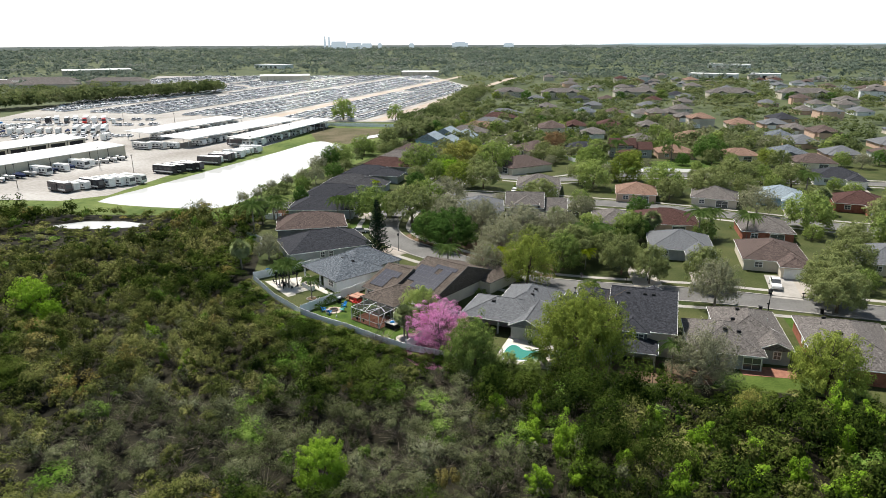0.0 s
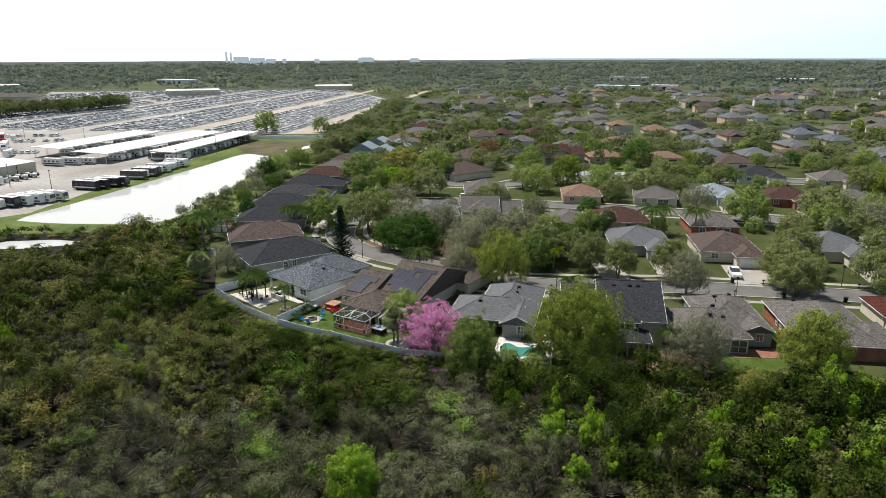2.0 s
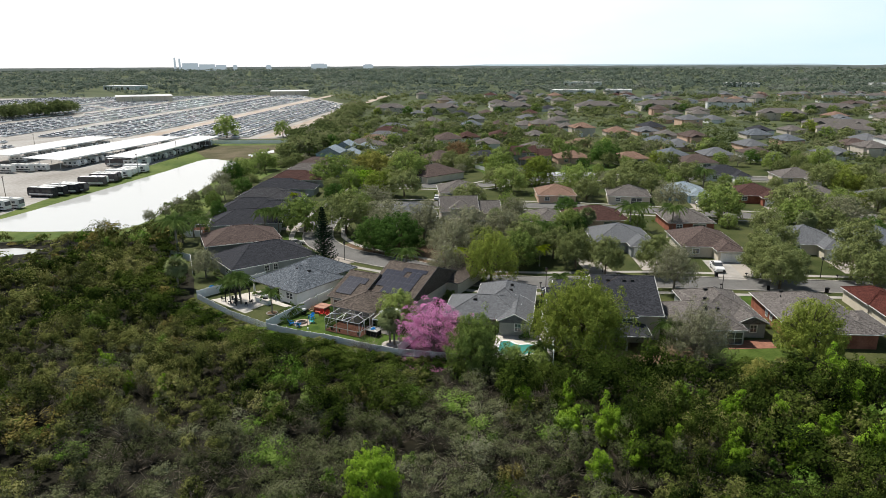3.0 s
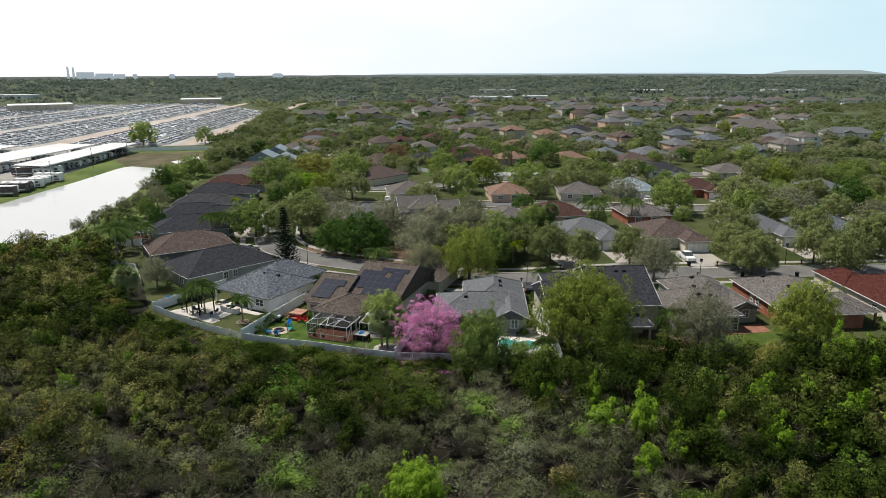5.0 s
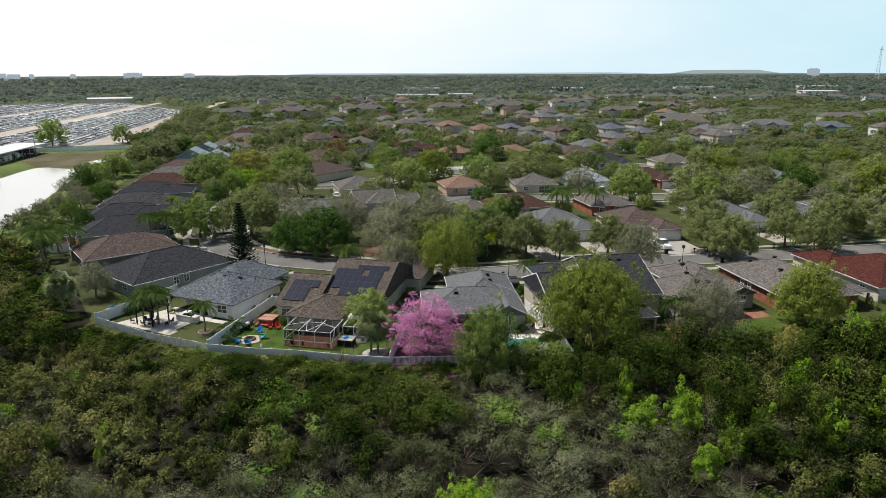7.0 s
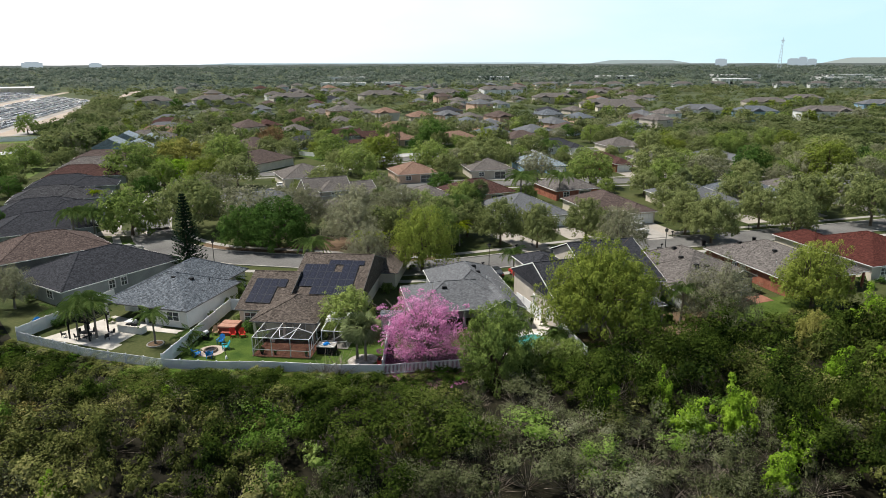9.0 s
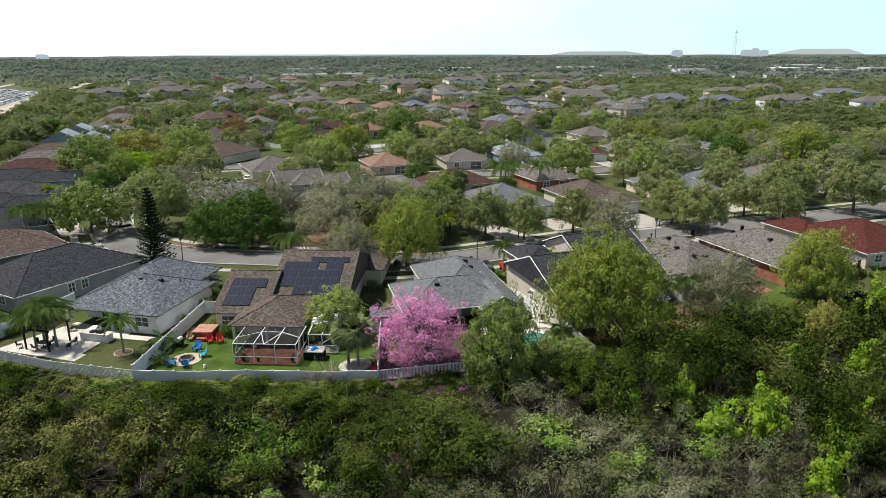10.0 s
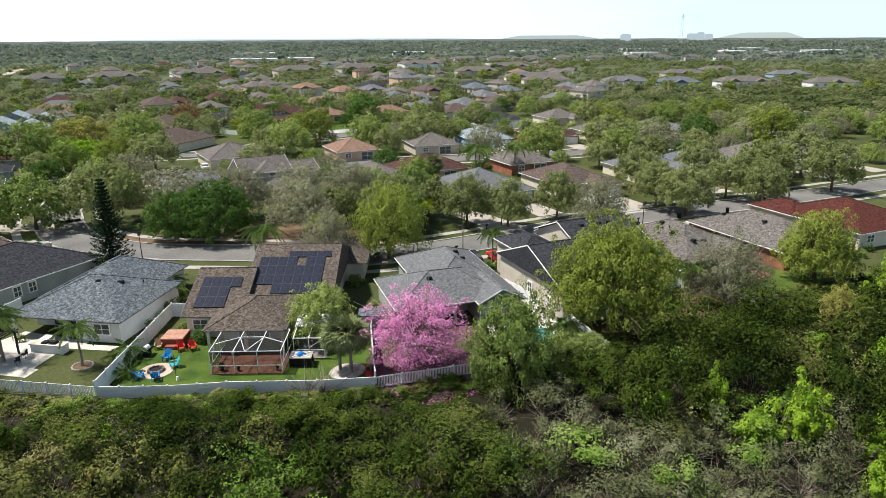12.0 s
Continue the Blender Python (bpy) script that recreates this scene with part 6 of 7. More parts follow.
def garden_chair(x, y, turn, paint, label):
    """A slatted Adirondack chair looking along its +x."""
    root = thing("garden_chair", x, y, 0, turn, label, "chair", "chairs round the fire pit")
    for k in range(5):
        part("seat_slat", Build().beam((0.35 - 0.13 * k, -0.3, 0.42 - 0.03 * k), (0.35 - 0.13 * k, 0.3, 0.42 - 0.03 * k), 0.11, 0.03), M[paint], root)
    for k in range(5):
        y0 = -0.26 + 0.13 * k
        part("back_slat", Build().beam((-0.22, y0, 0.3), (-0.62, y0 * 1.15, 1.1 - abs(k - 2) * 0.05), 0.11, 0.03), M[paint], root)
    for s in (-1, 1):
        part("arm", Build().beam((-0.45, s * 0.36, 0.62), (0.4, s * 0.36, 0.62), 0.13, 0.03), M[paint], root)
        part("leg", Build().beam((0.36, s * 0.34, 0), (0.36, s * 0.34, 0.6), 0.08), M[paint], root)
        part("leg", Build().beam((-0.5, s * 0.3, 0), (-0.2, s * 0.3, 0.36), 0.08), M[paint], root)


M["tan_wood"] = surface("tan_wood", (0.24, 0.15, 0.09), (0.38, 0.26, 0.17), scale=2, fine=6)
for x, y, turn, paint, label in [(-19.5, 120.3, -130, "blue", "bright blue slatted garden chair"), (-19.5, 118.2, 170, "teal", "pale teal slatted garden chair"), (-21.8, 116.9, 70, "blue", "dark blue folding garden chair"), (-23.0, 118.1, 10, "blue", "dark blue folding garden chair"),
                                 (-19.3, 123.6, -110, "tan_wood", "tan wooden garden chair"), (-18.6, 124.2, -110, "tan_wood", "tan wooden garden chair"), (-17.6, 121.6, -100, "red", "faded red garden chair by the hot tub"), (-16.6, 120.9, -100, "red", "faded red garden chair by the hot tub")]:
    garden_chair(x, y, turn, paint, label)
grill = thing("gas_grill", -20.8, 122.6, 0, 40, "black gas grill with a domed lid", "grill")
part("cart", Build().box(-0.35, -0.3, 0.12, 0.35, 0.3, 0.85), M["black"], grill)
part("lid", Build().tube([(-0.36, 0, 0.95), (0.36, 0, 0.95)], [0.28, 0.28], 12), M["alu"], grill, "brushed steel lid")
part("shelf", Build().box(0.36, -0.28, 0.82, 0.85, 0.28, 0.87), M["black"], grill)
bird = thing("garden_pole", -20.2, 115.6, 0, 0, "thin garden pole with a lantern at its foot", "pole")
part("pole", Build().tube([(0, 0, 0), (0, 0, 2.6)], [0.04, 0.03], 6), M["bark"], bird)
part("lantern", Build().box(-0.14, -0.5, 0, 0.14, -0.22, 0.4, 0.05), M["white"], bird)
kay = thing("kayak", -5.2, 104.1, 0, 60, "red plastic kayak lying by the fence", "kayak")
part("hull", Build().tube([(-1.4, 0, 0.2), (-0.9, 0, 0.2), (0, 0, 0.22), (0.9, 0, 0.2), (1.4, 0, 0.24)], [0.04, 0.26, 0.33, 0.26, 0.04], 10), M["red"], kay)
part("cockpit", Build().disc(0, 0, 0.5, 0.56, 0.42, 14, 0.2), M["black"], kay)
solo("shell_bed", Build().disc(-6.5, 105.9, 0, 0.05, 1.9, 20, 1.6), M["shells"], "ring of white shells round two palms", "flower bed")
ring_bed = thing("tree_ring", -26.6, 124.6, 0, 0, "low concrete ring filled with mulch round a palm", "edging")
part("kerb", Build().tube([(1.0 * math.cos(k * math.pi / 12), 1.0 * math.sin(k * math.pi / 12), 0.06) for k in range(25)], [0.1] * 25, 6, False), M["concrete"], ring_bed)
part("mulch", Build().disc(0, 0, 0, 0.07, 1.0, 20), M["mulch"], ring_bed)
solo("petal_bed", Build().disc(-0.6, 101.0, 0.005, 0.022, 6.2, 30, 5.2), M["petals"], "dark soil under the pink tree", "ground", kind="structure")
solo("petal_verge", Build().slab([(-6, 100.3), (3, 96.2), (5, 93.6), (-4, 96.5), (-7, 98.4)], 0.0, 0.015), M["petals"], "dark soil outside the fence", "ground", kind="structure")
pr = np.random.default_rng(12)
pa, pd = pr.uniform(0, 2 * math.pi, 9000), pr.uniform(0, 1, 9000) ** 0.55
pp = np.stack([-0.6 + 6.0 * pd * np.cos(pa), 100.4 + 6.3 * pd * np.sin(pa), pr.uniform(0.03, 0.07, 9000)], axis=1)
pv = leaves_at(pr, pp, np.tile([[0, 0, 1.0]], (9000, 1)), pr.uniform(0.03, 0.07, 9000), 0.4)
solo("fallen_petals", big_mesh("fallen_petals", pv, tris(pv), LEAF["pink"]), None, "fallen pink petals strewn under the tree", "petals", kind="stuff")
shed = thing("garden_shed", 1.3, 112.6, 0, -39, "small grey garden shed against the fence", "shed")
part("wall", Build().box(-1.4, -1.0, -0.1, 1.4, 1.0, 2.1), WALL["grey"], shed)
b = Build()
roof_faces(b, -1.6, -1.2, 1.6, 1.2, 2.15, 0.35, "gable_x")
part("roof", b, ROOF["slate"], shed)

# patio, pergola and bar of the white house
solo("patio", Build().slab([(-38.6, 134.6), (-31.6, 125.6), (-30.2, 126.7), (-30.6, 127.3), (-26.8, 130.6), (-25.6, 129.5), (-24.6, 130.4), (-29.5, 138.2)], 0.0, 0.05), M["pavers"], "pale paved garden patio", "patio", kind="structure")
solo("garden_path", Build().slab([(-27.2, 130.4), (-23.2, 126.2), (-22.4, 127.0), (-26.2, 131.2)], 0.0, 0.046), M["pavers"], "pale paved path along the house", "path", kind="structure")
pergola = thing("pergola", -34.4, 131.4, 0, -49, "black pergola with slatted top over a patio", "pergola")
for x in (-1.6, 1.6):
    for y in (-0.2, 3.0):
        part("post", Build().beam((x, y, 0), (x, y, 2.6), 0.16), M["black"], pergola)
for y in (-0.2, 3.0):
    part("beam", Build().beam((-2.0, y, 2.6), (2.0, y, 2.6), 0.1, 0.22), M["black"], pergola)
for k in range(9):
    part("slat", Build().beam((-1.8 + 0.45 * k, -0.6, 2.76), (-1.8 + 0.45 * k, 3.4, 2.76), 0.06, 0.12), M["black"], pergola)
bar = thing("outdoor_kitchen", -28.4, 130.6, 0, -49, "cream stucco outdoor kitchen with a grill", "outdoor kitchen")
part("counter", Build().box(-1.9, -0.5, 0, 1.9, 0.5, 0.95), WALL["white"], bar)
part("side_counter", Build().box(-1.9, 0.52, 0, -0.9, 2.0, 0.95), WALL["white"], bar)
part("top", Build().box(-2.0, -0.6, 0.95, 2.0, 0.6, 1.02), M["pavers"], bar)
part("grill", Build().box(0.2, -0.35, 1.02, 1.0, 0.35, 1.3, 0.08), M["dark"], bar)
part("grill", Build().box(-0.7, -0.35, 1.02, 0.0, 0.35, 1.2, 0.06), M["dark"], bar)


def patio_chair(x, y, turn):
    root = thing("patio_chair", x, y, 0.05, turn, "dark metal patio chair at a garden table", "chair", "patio chairs")
    part("seat", Build().box(-0.25, -0.25, 0.42, 0.25, 0.25, 0.47), M["dark"], root)
    part("backrest", Build().beam((-0.24, 0, 0.47), (-0.32, 0, 0.95), 0.46, 0.03), M["dark"], root)
    for sx in (-0.22, 0.22):
        for sy in (-0.22, 0.22):
            part("leg", Build().beam((sx, sy, 0), (sx, sy, 0.43), 0.035), M["dark"], root)


table = thing("patio_table", -33.9, 131.9, 0.05, 0, "round dark metal patio table", "table")
part("tabletop", Build().disc(0, 0, 0.7, 0.74, 0.62, 18), M["dark"], table)
part("stem", Build().tube([(0, 0, 0), (0, 0, 0.7)], [0.05, 0.05], 8), M["dark"], table)
part("foot", Build().disc(0, 0, 0, 0.04, 0.32, 12), M["dark"], table)
for k in range(4):
    patio_chair(-33.9 + 1.0 * math.cos(k * 1.57 + 0.4), 131.9 + 1.0 * math.sin(k * 1.57 + 0.4), 180 + math.degrees(k * 1.57 + 0.4))
for x, y, t in ((-31.6, 129.4, 100), (-30.8, 130.6, 140), (-36.2, 133.4, -20)):
    patio_chair(x, y, t)
drum = thing("kiddie_pool", -38.9, 138.6, 0, 50, "bright blue paddling pool leaning on the fence", "paddling pool")
part("rim", Build().tube([(0.8 * math.cos(k * math.pi / 9), 0.1, 0.85 + 0.8 * math.sin(k * math.pi / 9)) for k in range(19)], [0.09] * 19, 6, False), M["blue"], drum)
b = Build().disc(0, 0, 0, 0.06, 0.8, 20)
part("bottom", b, M["blue"], drum).matrix_basis = pose(0, 0.12, 0.85, 90, 0, 0)
solo("hedge_row", big_mesh("hedge_row", (hv := leaves_at(np.random.default_rng(2), np.random.default_rng(3).uniform((0, -0.45, 0.1), (9, 0.45, 1.1), (2600, 3)), np.tile([[0, 0, 1.0]], (2600, 1)), 0.11, 1.0)), tris(hv), LEAF["dark"]), None, "low clipped dark hedge along the fence", "hedge").matrix_basis = pose(-37.2, 137.6, 0, 0, 0, 38)

# pool and deck of the grey house
DECK = [(8.0, 96.9), (16.4, 94.2), (19.8, 99.0), (20.8, 105.2), (11.6, 106.6), (9.4, 101.0)]
POOL = [(9.4, 98.0), (12.4, 97.1), (15.6, 97.6), (16.4, 99.6), (15.4, 100.9), (13.6, 101.1), (12.6, 102.7), (11.4, 103.0), (10.2, 101.2)]
solo("pool_deck", Build().slab(DECK, 0.0, 0.07), M["pavers"], "pale paved pool deck behind a house", "deck", kind="structure")
pool = thing("swimming_pool", 0, 0, 0, 0, "turquoise freeform swimming pool in a pale deck", "swimming pool")
sp = [tuple(p) for p in smooth_line(POOL + POOL[:1], 4)][:-1]
part("water", Build().slab(sp, 0.04, 0.085), M["pool"], pool)
cp = Build()
for p, q in zip(sp, sp[1:] + sp[:1]):
    cp.beam((*p, 0.1), (*q, 0.1), 0.32, 0.07)
part("coping", cp, M["trim"], pool)
spa = thing("spa", 18.2, 98.6, 0, 0, "small round spa with pale rim", "spa")
part("rim", Build().tube([(1.1 * math.cos(k * math.pi / 10), 1.1 * math.sin(k * math.pi / 10), 0.3) for k in range(21)], [0.18] * 21, 6, False), M["trim"], spa)
part("water", Build().disc(0, 0, 0.08, 0.32, 1.05, 18), M["pool"], spa)
for x, y in ((17.6, 103.4), (18.8, 102.4)):
    patio_chair(x, y, 200)

# dark wire fence behind the two-storey house
wire = thing("wire_fence", 18.6, 92.4, 0, 0, "low dark wire fence on thin posts", "fence")
pts = [(0, 0), (4, -1.6), (8.5, -2.4), (13, -2.6), (18, -3.2), (23, -4.0)]
for (x0, y0), (x1, y1) in zip(pts, pts[1:]):
    part("post", Build().beam((x0, y0, 0), (x0, y0, 1.25), 0.07), M["dark"], wire)
    part("rail", Build().beam((x0, y0, 1.15), (x1, y1, 1.15), 0.035), M["dark"], wire)
    part("rail", Build().beam((x0, y0, 0.6), (x1, y1, 0.6), 0.025), M["dark"], wire)
solo("bare_patch", Build().slab([(18.6, 93), (26, 90.4), (34, 89.6), (42, 89), (42, 94.5), (33, 98), (20, 97.4)], -0.02, 0.008), M["mulch"], "bare sandy soil under the oak", "ground", kind="structure")
solo("verge_mulch", strip([(-10.5, 170), (-5.5, 163.6), (2, 157.6), (9, 149.6), (15.5, 141.6), (24, 138)], 4.5, 0.012), M["mulch"], "brown leaf litter along the street", "ground", kind="structure")
solo("bare_lot", Build().slab([(2, 158.5), (14, 145), (26, 139), (24, 150), (12, 166)], -0.02, 0.008), M["mulch"], "dry leaf litter under bare trees", "ground", kind="structure")
solo("driveway", Build().slab([(40.2, 131.2), (46.2, 129.8), (47.5, 145.5), (42.0, 146.5)], 0.0, 0.045), M["drive"], "pinkish paved driveway", "driveway", kind="structure")
solo("driveway", Build().slab([(-17.6, 183.6), (-16.8, 188.6), (-24.6, 194.2), (-27.4, 190.4)], 0.0, 0.045), M["drive"], "pinkish paved driveway", "driveway", kind="structure")
solo("driveway", Build().slab([(-12.6, 151.4), (-8.4, 154.6), (-12.8, 160), (-18, 156.4)], 0.0, 0.045), M["drive"], "pale concrete driveway", "driveway", kind="structure")
solo("driveway", Build().slab([(66.2, 124.5), (71.6, 122.8), (76.0, 136.6), (70.8, 138.2)], 0.0, 0.05), M["concrete"], "long pale concrete driveway with a pickup", "driveway", kind="structure")

# street furniture and vehicles
def street_lamp(x, y):
    root = thing("street_lamp", x, y, 0, 0, "black street lamp with a lantern head", "street lamp", "street lamps")
    part("pole", Build().tube([(0, 0, -0.1), (0, 0, 0.5), (0, 0, 3.9)], [0.12, 0.07, 0.05], 8), M["black"], root)
    part("lantern", Build().box(-0.17, -0.17, 3.9, 0.17, 0.17, 4.35, -0.05), M["glass"], root)
    part("cap", Build().box(-0.26, -0.26, 4.35, 0.26, 0.26, 4.55, 0.16), M["black"], root)


for x, y in ((-11.1, 156.2), (28.0, 127.0), (62, 117.4), (44, 134.5), (88, 121)):
    street_lamp(x, y)


def wheelie_bin(x, y, turn):
    root = thing("wheelie_bin", x, y, 0, turn, "black wheeled rubbish bin by the kerb", "bin", "rubbish bins")
    part("body", Build().hexa([(-0.25, -0.25, 0.05), (0.25, -0.25, 0.05), (0.25, 0.25, 0.05), (-0.25, 0.25, 0.05)], [(-0.32, -0.3, 1.0), (0.32, -0.3, 1.0), (0.32, 0.3, 1.0), (-0.32, 0.3, 1.0)]), M["black"], root)
    part("lid", Build().box(-0.35, -0.33, 1.0, 0.35, 0.36, 1.08, 0.03), M["black"], root)
    wheels(root, (-0.28,), 0.3, 0.12, 0.06)


for x, y in ((12.5, 133.6), (10.2, 137.6), (60.5, 117.5), (66.5, 126.2), (71.5, 116.0), (82, 112.2), (99, 113)):
    wheelie_bin(x, y, x * 31 % 90)


def mailbox(x, y):
    root = thing("mailbox", x, y, 0, 0, "black mailbox on a short post", "mailbox", "mailboxes")
    part("post", Build().beam((0, 0, 0), (0, 0, 1.05), 0.1), M["black"], root)
    part("box", Build().tube([(-0.26, 0, 1.15), (0.26, 0, 1.15)], [0.13, 0.13], 8), M["black"], root)


for x, y in ((27, 127.4), (39, 133.2), (62.5, 118.6), (72, 123.8), (90, 118.6)):
    mailbox(x, y)
park(CARS["pickup"], 69.6, 130.6, -109)
park(CARS["silver"], -22.6, 172.8, 10)
park(CARS["red"], 29.4, 120.8, 70)
park(CARS["dark"], 26.6, 123.4, 70)
park(CARS["white"], 24.4, 222.4, 75)
park(CARS["pickup"], 28.4, 222.0, 80)
park(CARS["dark"], 37.5, 190.5, 10)
park(CARS["white"], 104.5, 193.5, 60)
park(CARS["dark"], 112, 127.4, 160)
park(CARS["dark"], 117.5, 125.6, 160)
park(CARS["silver"], 138, 150, 70)
park(CARS["white"], 52, 292, 20)
park(CARS["dark"], 26, 272, 10)
for c in (*CARS.values(), *FLEET.values()):
    if c.name not in STOOD:
        for o in (*c.children_recursive, c):
            bpy.data.objects.remove(o)
copy_thing(cage, pose(-50.6, 197.5, 0, 0, 0, -90))


# ---- trees ----
PROTO = {}
KINDS = [
    ("lime", 5.0, 4.9, 1.3, "round live oak with fresh lime-green leaves"), ("olive", 5.0, 3.6, 2.9, "street oak with olive-green leaves"), ("grey", 5.0, 3.6, 2.8, "half-bare street oak with greyish young leaves"),
    ("green", 5.0, 4.4, 1.8, "green broadleaf tree with a dense crown"), ("dark", 5.0, 4.0, 1.8, "dense dark green oak with a broad crown"), ("vivid", 5.0, 4.0, 1.6, "vivid green low tree with fresh leaves"),
    ("rust", 5.0, 4.4, 1.8, "rust-coloured tree in spring leaf"), ("gold", 5.0, 4.2, 1.8, "golden-leaved broad tree in a garden"),
]
for k, (leaf, rx, rz, z0, label) in enumerate(KINDS):
    sparse = leaf == "grey"
    for lod, (n, size, cl) in (("", (13500, 0.135, 230)), ("_mid", (4800, 0.195, 150)), ("_far", (900, 0.46, 60))):
        n, size = (int(n * 0.8), size * 0.8) if sparse else (n, size)
        PROTO[leaf + lod] = [broad_tree("tree", 100 + 3 * k + len(lod), rx, rz, z0, leaf, "pale_bark" if sparse else "bark", label, leaves=n, size=size, clumps=cl, count=18 if sparse and not lod else 9 if not lod else 4, hollow=0.3 if sparse else 0.5, rough=0.22, trunk_r=0.26, dome=0.5), False]
PROTO["queen"] = [palm("palm", 4.8, 24, 2.5, "palm", "queen palm with arching feathery fronds", 1, droop=0.95, rise=0.85), False]
PROTO["lime_palm"] = [palm("palm", 4.6, 22, 2.5, "palm_lime", "palm with glowing lime-yellow fronds", 2, droop=0.9, rise=0.85), False]
PROTO["small_palm"] = [palm("palm", 1.4, 16, 1.9, "palm", "low young palm with feathery fronds", 3, radius=0.1), False]
PROTO["cycad"] = [palm("palm", 0.4, 22, 1.5, "palm", "spiky cycad with a rosette of stiff fronds", 4, radius=0.18, droop=0.35, tilt=(0, 80), width=0.3), False]
PROTO["fan"] = [fan_palm("palm", 4.2, 110, 2.0, "cabbage palm with a round grey-green head"), False]
PROTO["bush"] = [broad_tree("bush", 77, 1.0, 0.62, 0.1, "green", "bark", "rounded green garden bush by a house wall", leaves=380, size=0.12, clumps=14, trunk_r=0.05, count=3, category="bush"), False]
PROTO["dark_bush"] = [broad_tree("bush", 78, 1.0, 0.7, 0.1, "dark", "bark", "dark clipped garden bush by a house wall", leaves=380, size=0.12, clumps=14, trunk_r=0.05, count=3, category="bush"), False]
PROTO["sapling"] = [broad_tree("sapling", 79, 1.7, 2.4, 0.4, "vivid", "bark", "slim sapling in vivid fresh green leaf", leaves=4500, size=0.105, clumps=42, trunk_r=0.07, count=12, rough=0.7, hollow=0.25), False]


def plant(key, x, y, r=None, h=None, turn=None, s=1.0):
    ob, used = PROTO[key]
    sx = sz = s
    if r:
        r0, h0 = SIZE[ob.name]
        sx, sz = r / r0, (h or r * 1.7) / h0
    m = pose(x, y, 0, 0, 0, turn if turn is not None else (x * 37.7 + y * 11.3) % 360) @ Matrix.Diagonal((sx, sx, sz, 1))
    made = ob
    if used:
        made = copy_thing(ob, m)
    PROTO[key][1] = True
    made.matrix_basis = m
    return made


# kind, place, half width, height
TREES = [
    ("grey", 8.8, 135.2, 4.2, 8.5), ("green", 26.8, 141.7, 4.6, 8.5), ("olive", 39.4, 138.6, 4.6, 9), ("olive", 43.8, 132.8, 4.0, 8.5), ("olive", 54.4, 130.6, 4.5, 8.8),
    ("grey", 52.6, 119.8, 4.9, 9.5), ("olive", 76, 123.8, 5.2, 9), ("olive", 74.6, 116.6, 5.4, 9.5), ("olive", 93.4, 118.6, 4.6, 8.8), ("olive", 90.2, 109.6, 4.5, 9), ("olive", 98, 113.4, 4.3, 8.6), ("olive", 115.7, 106.6, 6.0, 10.5), ("dark", -3.4, 164.2, 4.9, 8.2), ("dark", 2.0, 160, 6.6, 9.8),
    ("green", 9.6, 92.2, 2.3, 4.0), ("green", 13.0, 90.8, 2.2, 3.4), ("green", -4.6, 114, 3.9, 6.2), ("grey", -41.4, 149.4, 3.4, 6.4), ("grey", 14, 152, 6, 9.5),
    ("green", -20, 186, 7, 10), ("olive", -9, 182, 7.5, 11), ("grey", 2, 176, 6.5, 10), ("green", -9, 259, 8.5, 11.5), ("gold", 8, 270, 9.5, 10.5), ("vivid", 2, 248, 7, 7), ("green", 20, 262, 8, 11.5), ("grey", 20, 163, 6.5, 10), ("grey", 29, 160, 6, 9.5),
    ("grey", 10, 168, 6.5, 10), ("olive", 30, 147, 5.5, 9), ("dark", 113, 281, 7.2, 11), ("green", 59, 263, 6.5, 9.5), ("lime", 67, 240, 7, 11), ("green", 74, 220, 7, 10.5), ("olive", 87, 213, 7, 10), ("green", 99, 174, 7, 10.5),
    ("grey", 92, 189, 6, 9), ("olive", 119, 168, 8, 11), ("grey", 123, 154, 7, 10), ("dark", 149, 157, 6, 10), ("lime", 163, 142, 8, 12), ("olive", 180, 150, 8, 12), ("olive", 112, 120, 6.5, 10), ("olive", 128, 118, 6.5, 10.5),
    ("green", -36, 300, 6, 9), ("olive", -27, 330, 6, 9), ("dark", -46, 268, 4.2, 9), ("green", -43, 275, 6, 9), ("grey", -14, 398, 6, 9), ("rust", 52, 310, 6, 9), ("green", -5, 200, 6, 9), ("grey", 2, 204, 6, 9),
    ("olive", 88, 136, 5.5, 9), ("olive", 108, 133, 5.5, 9), ("green", 47, 163, 4.5, 8), ("dark", 50, 165, 4, 7), ("green", 112, 158, 6, 9), ("green", -65, 437, 8, 14), ("green", -31, 437, 6, 10), ("grey", -73, 195, 2.0, 4.2),
    ("grey", -64, 206, 1.9, 4.2), ("grey", -61, 213, 1.8, 4), ("grey", -58.5, 222, 2.1, 4.6), ("grey", -55, 231, 2.2, 5), ("grey", -52, 240, 2.2, 5), ("grey", -46, 236, 3.6, 7), ("green", -48, 222, 2.6, 6), ("grey", -50, 262, 4, 6.5), ("dark", -44, 200, 2.5, 7),
    ("lime", 6, 232, 6, 9), ("olive", 30, 200, 6, 9), ("olive", 14, 228, 6.5, 9.5), ("green", 52, 228, 6.5, 10), ("olive", 104, 232, 7, 9), ("olive", 120, 225, 7, 9),
]
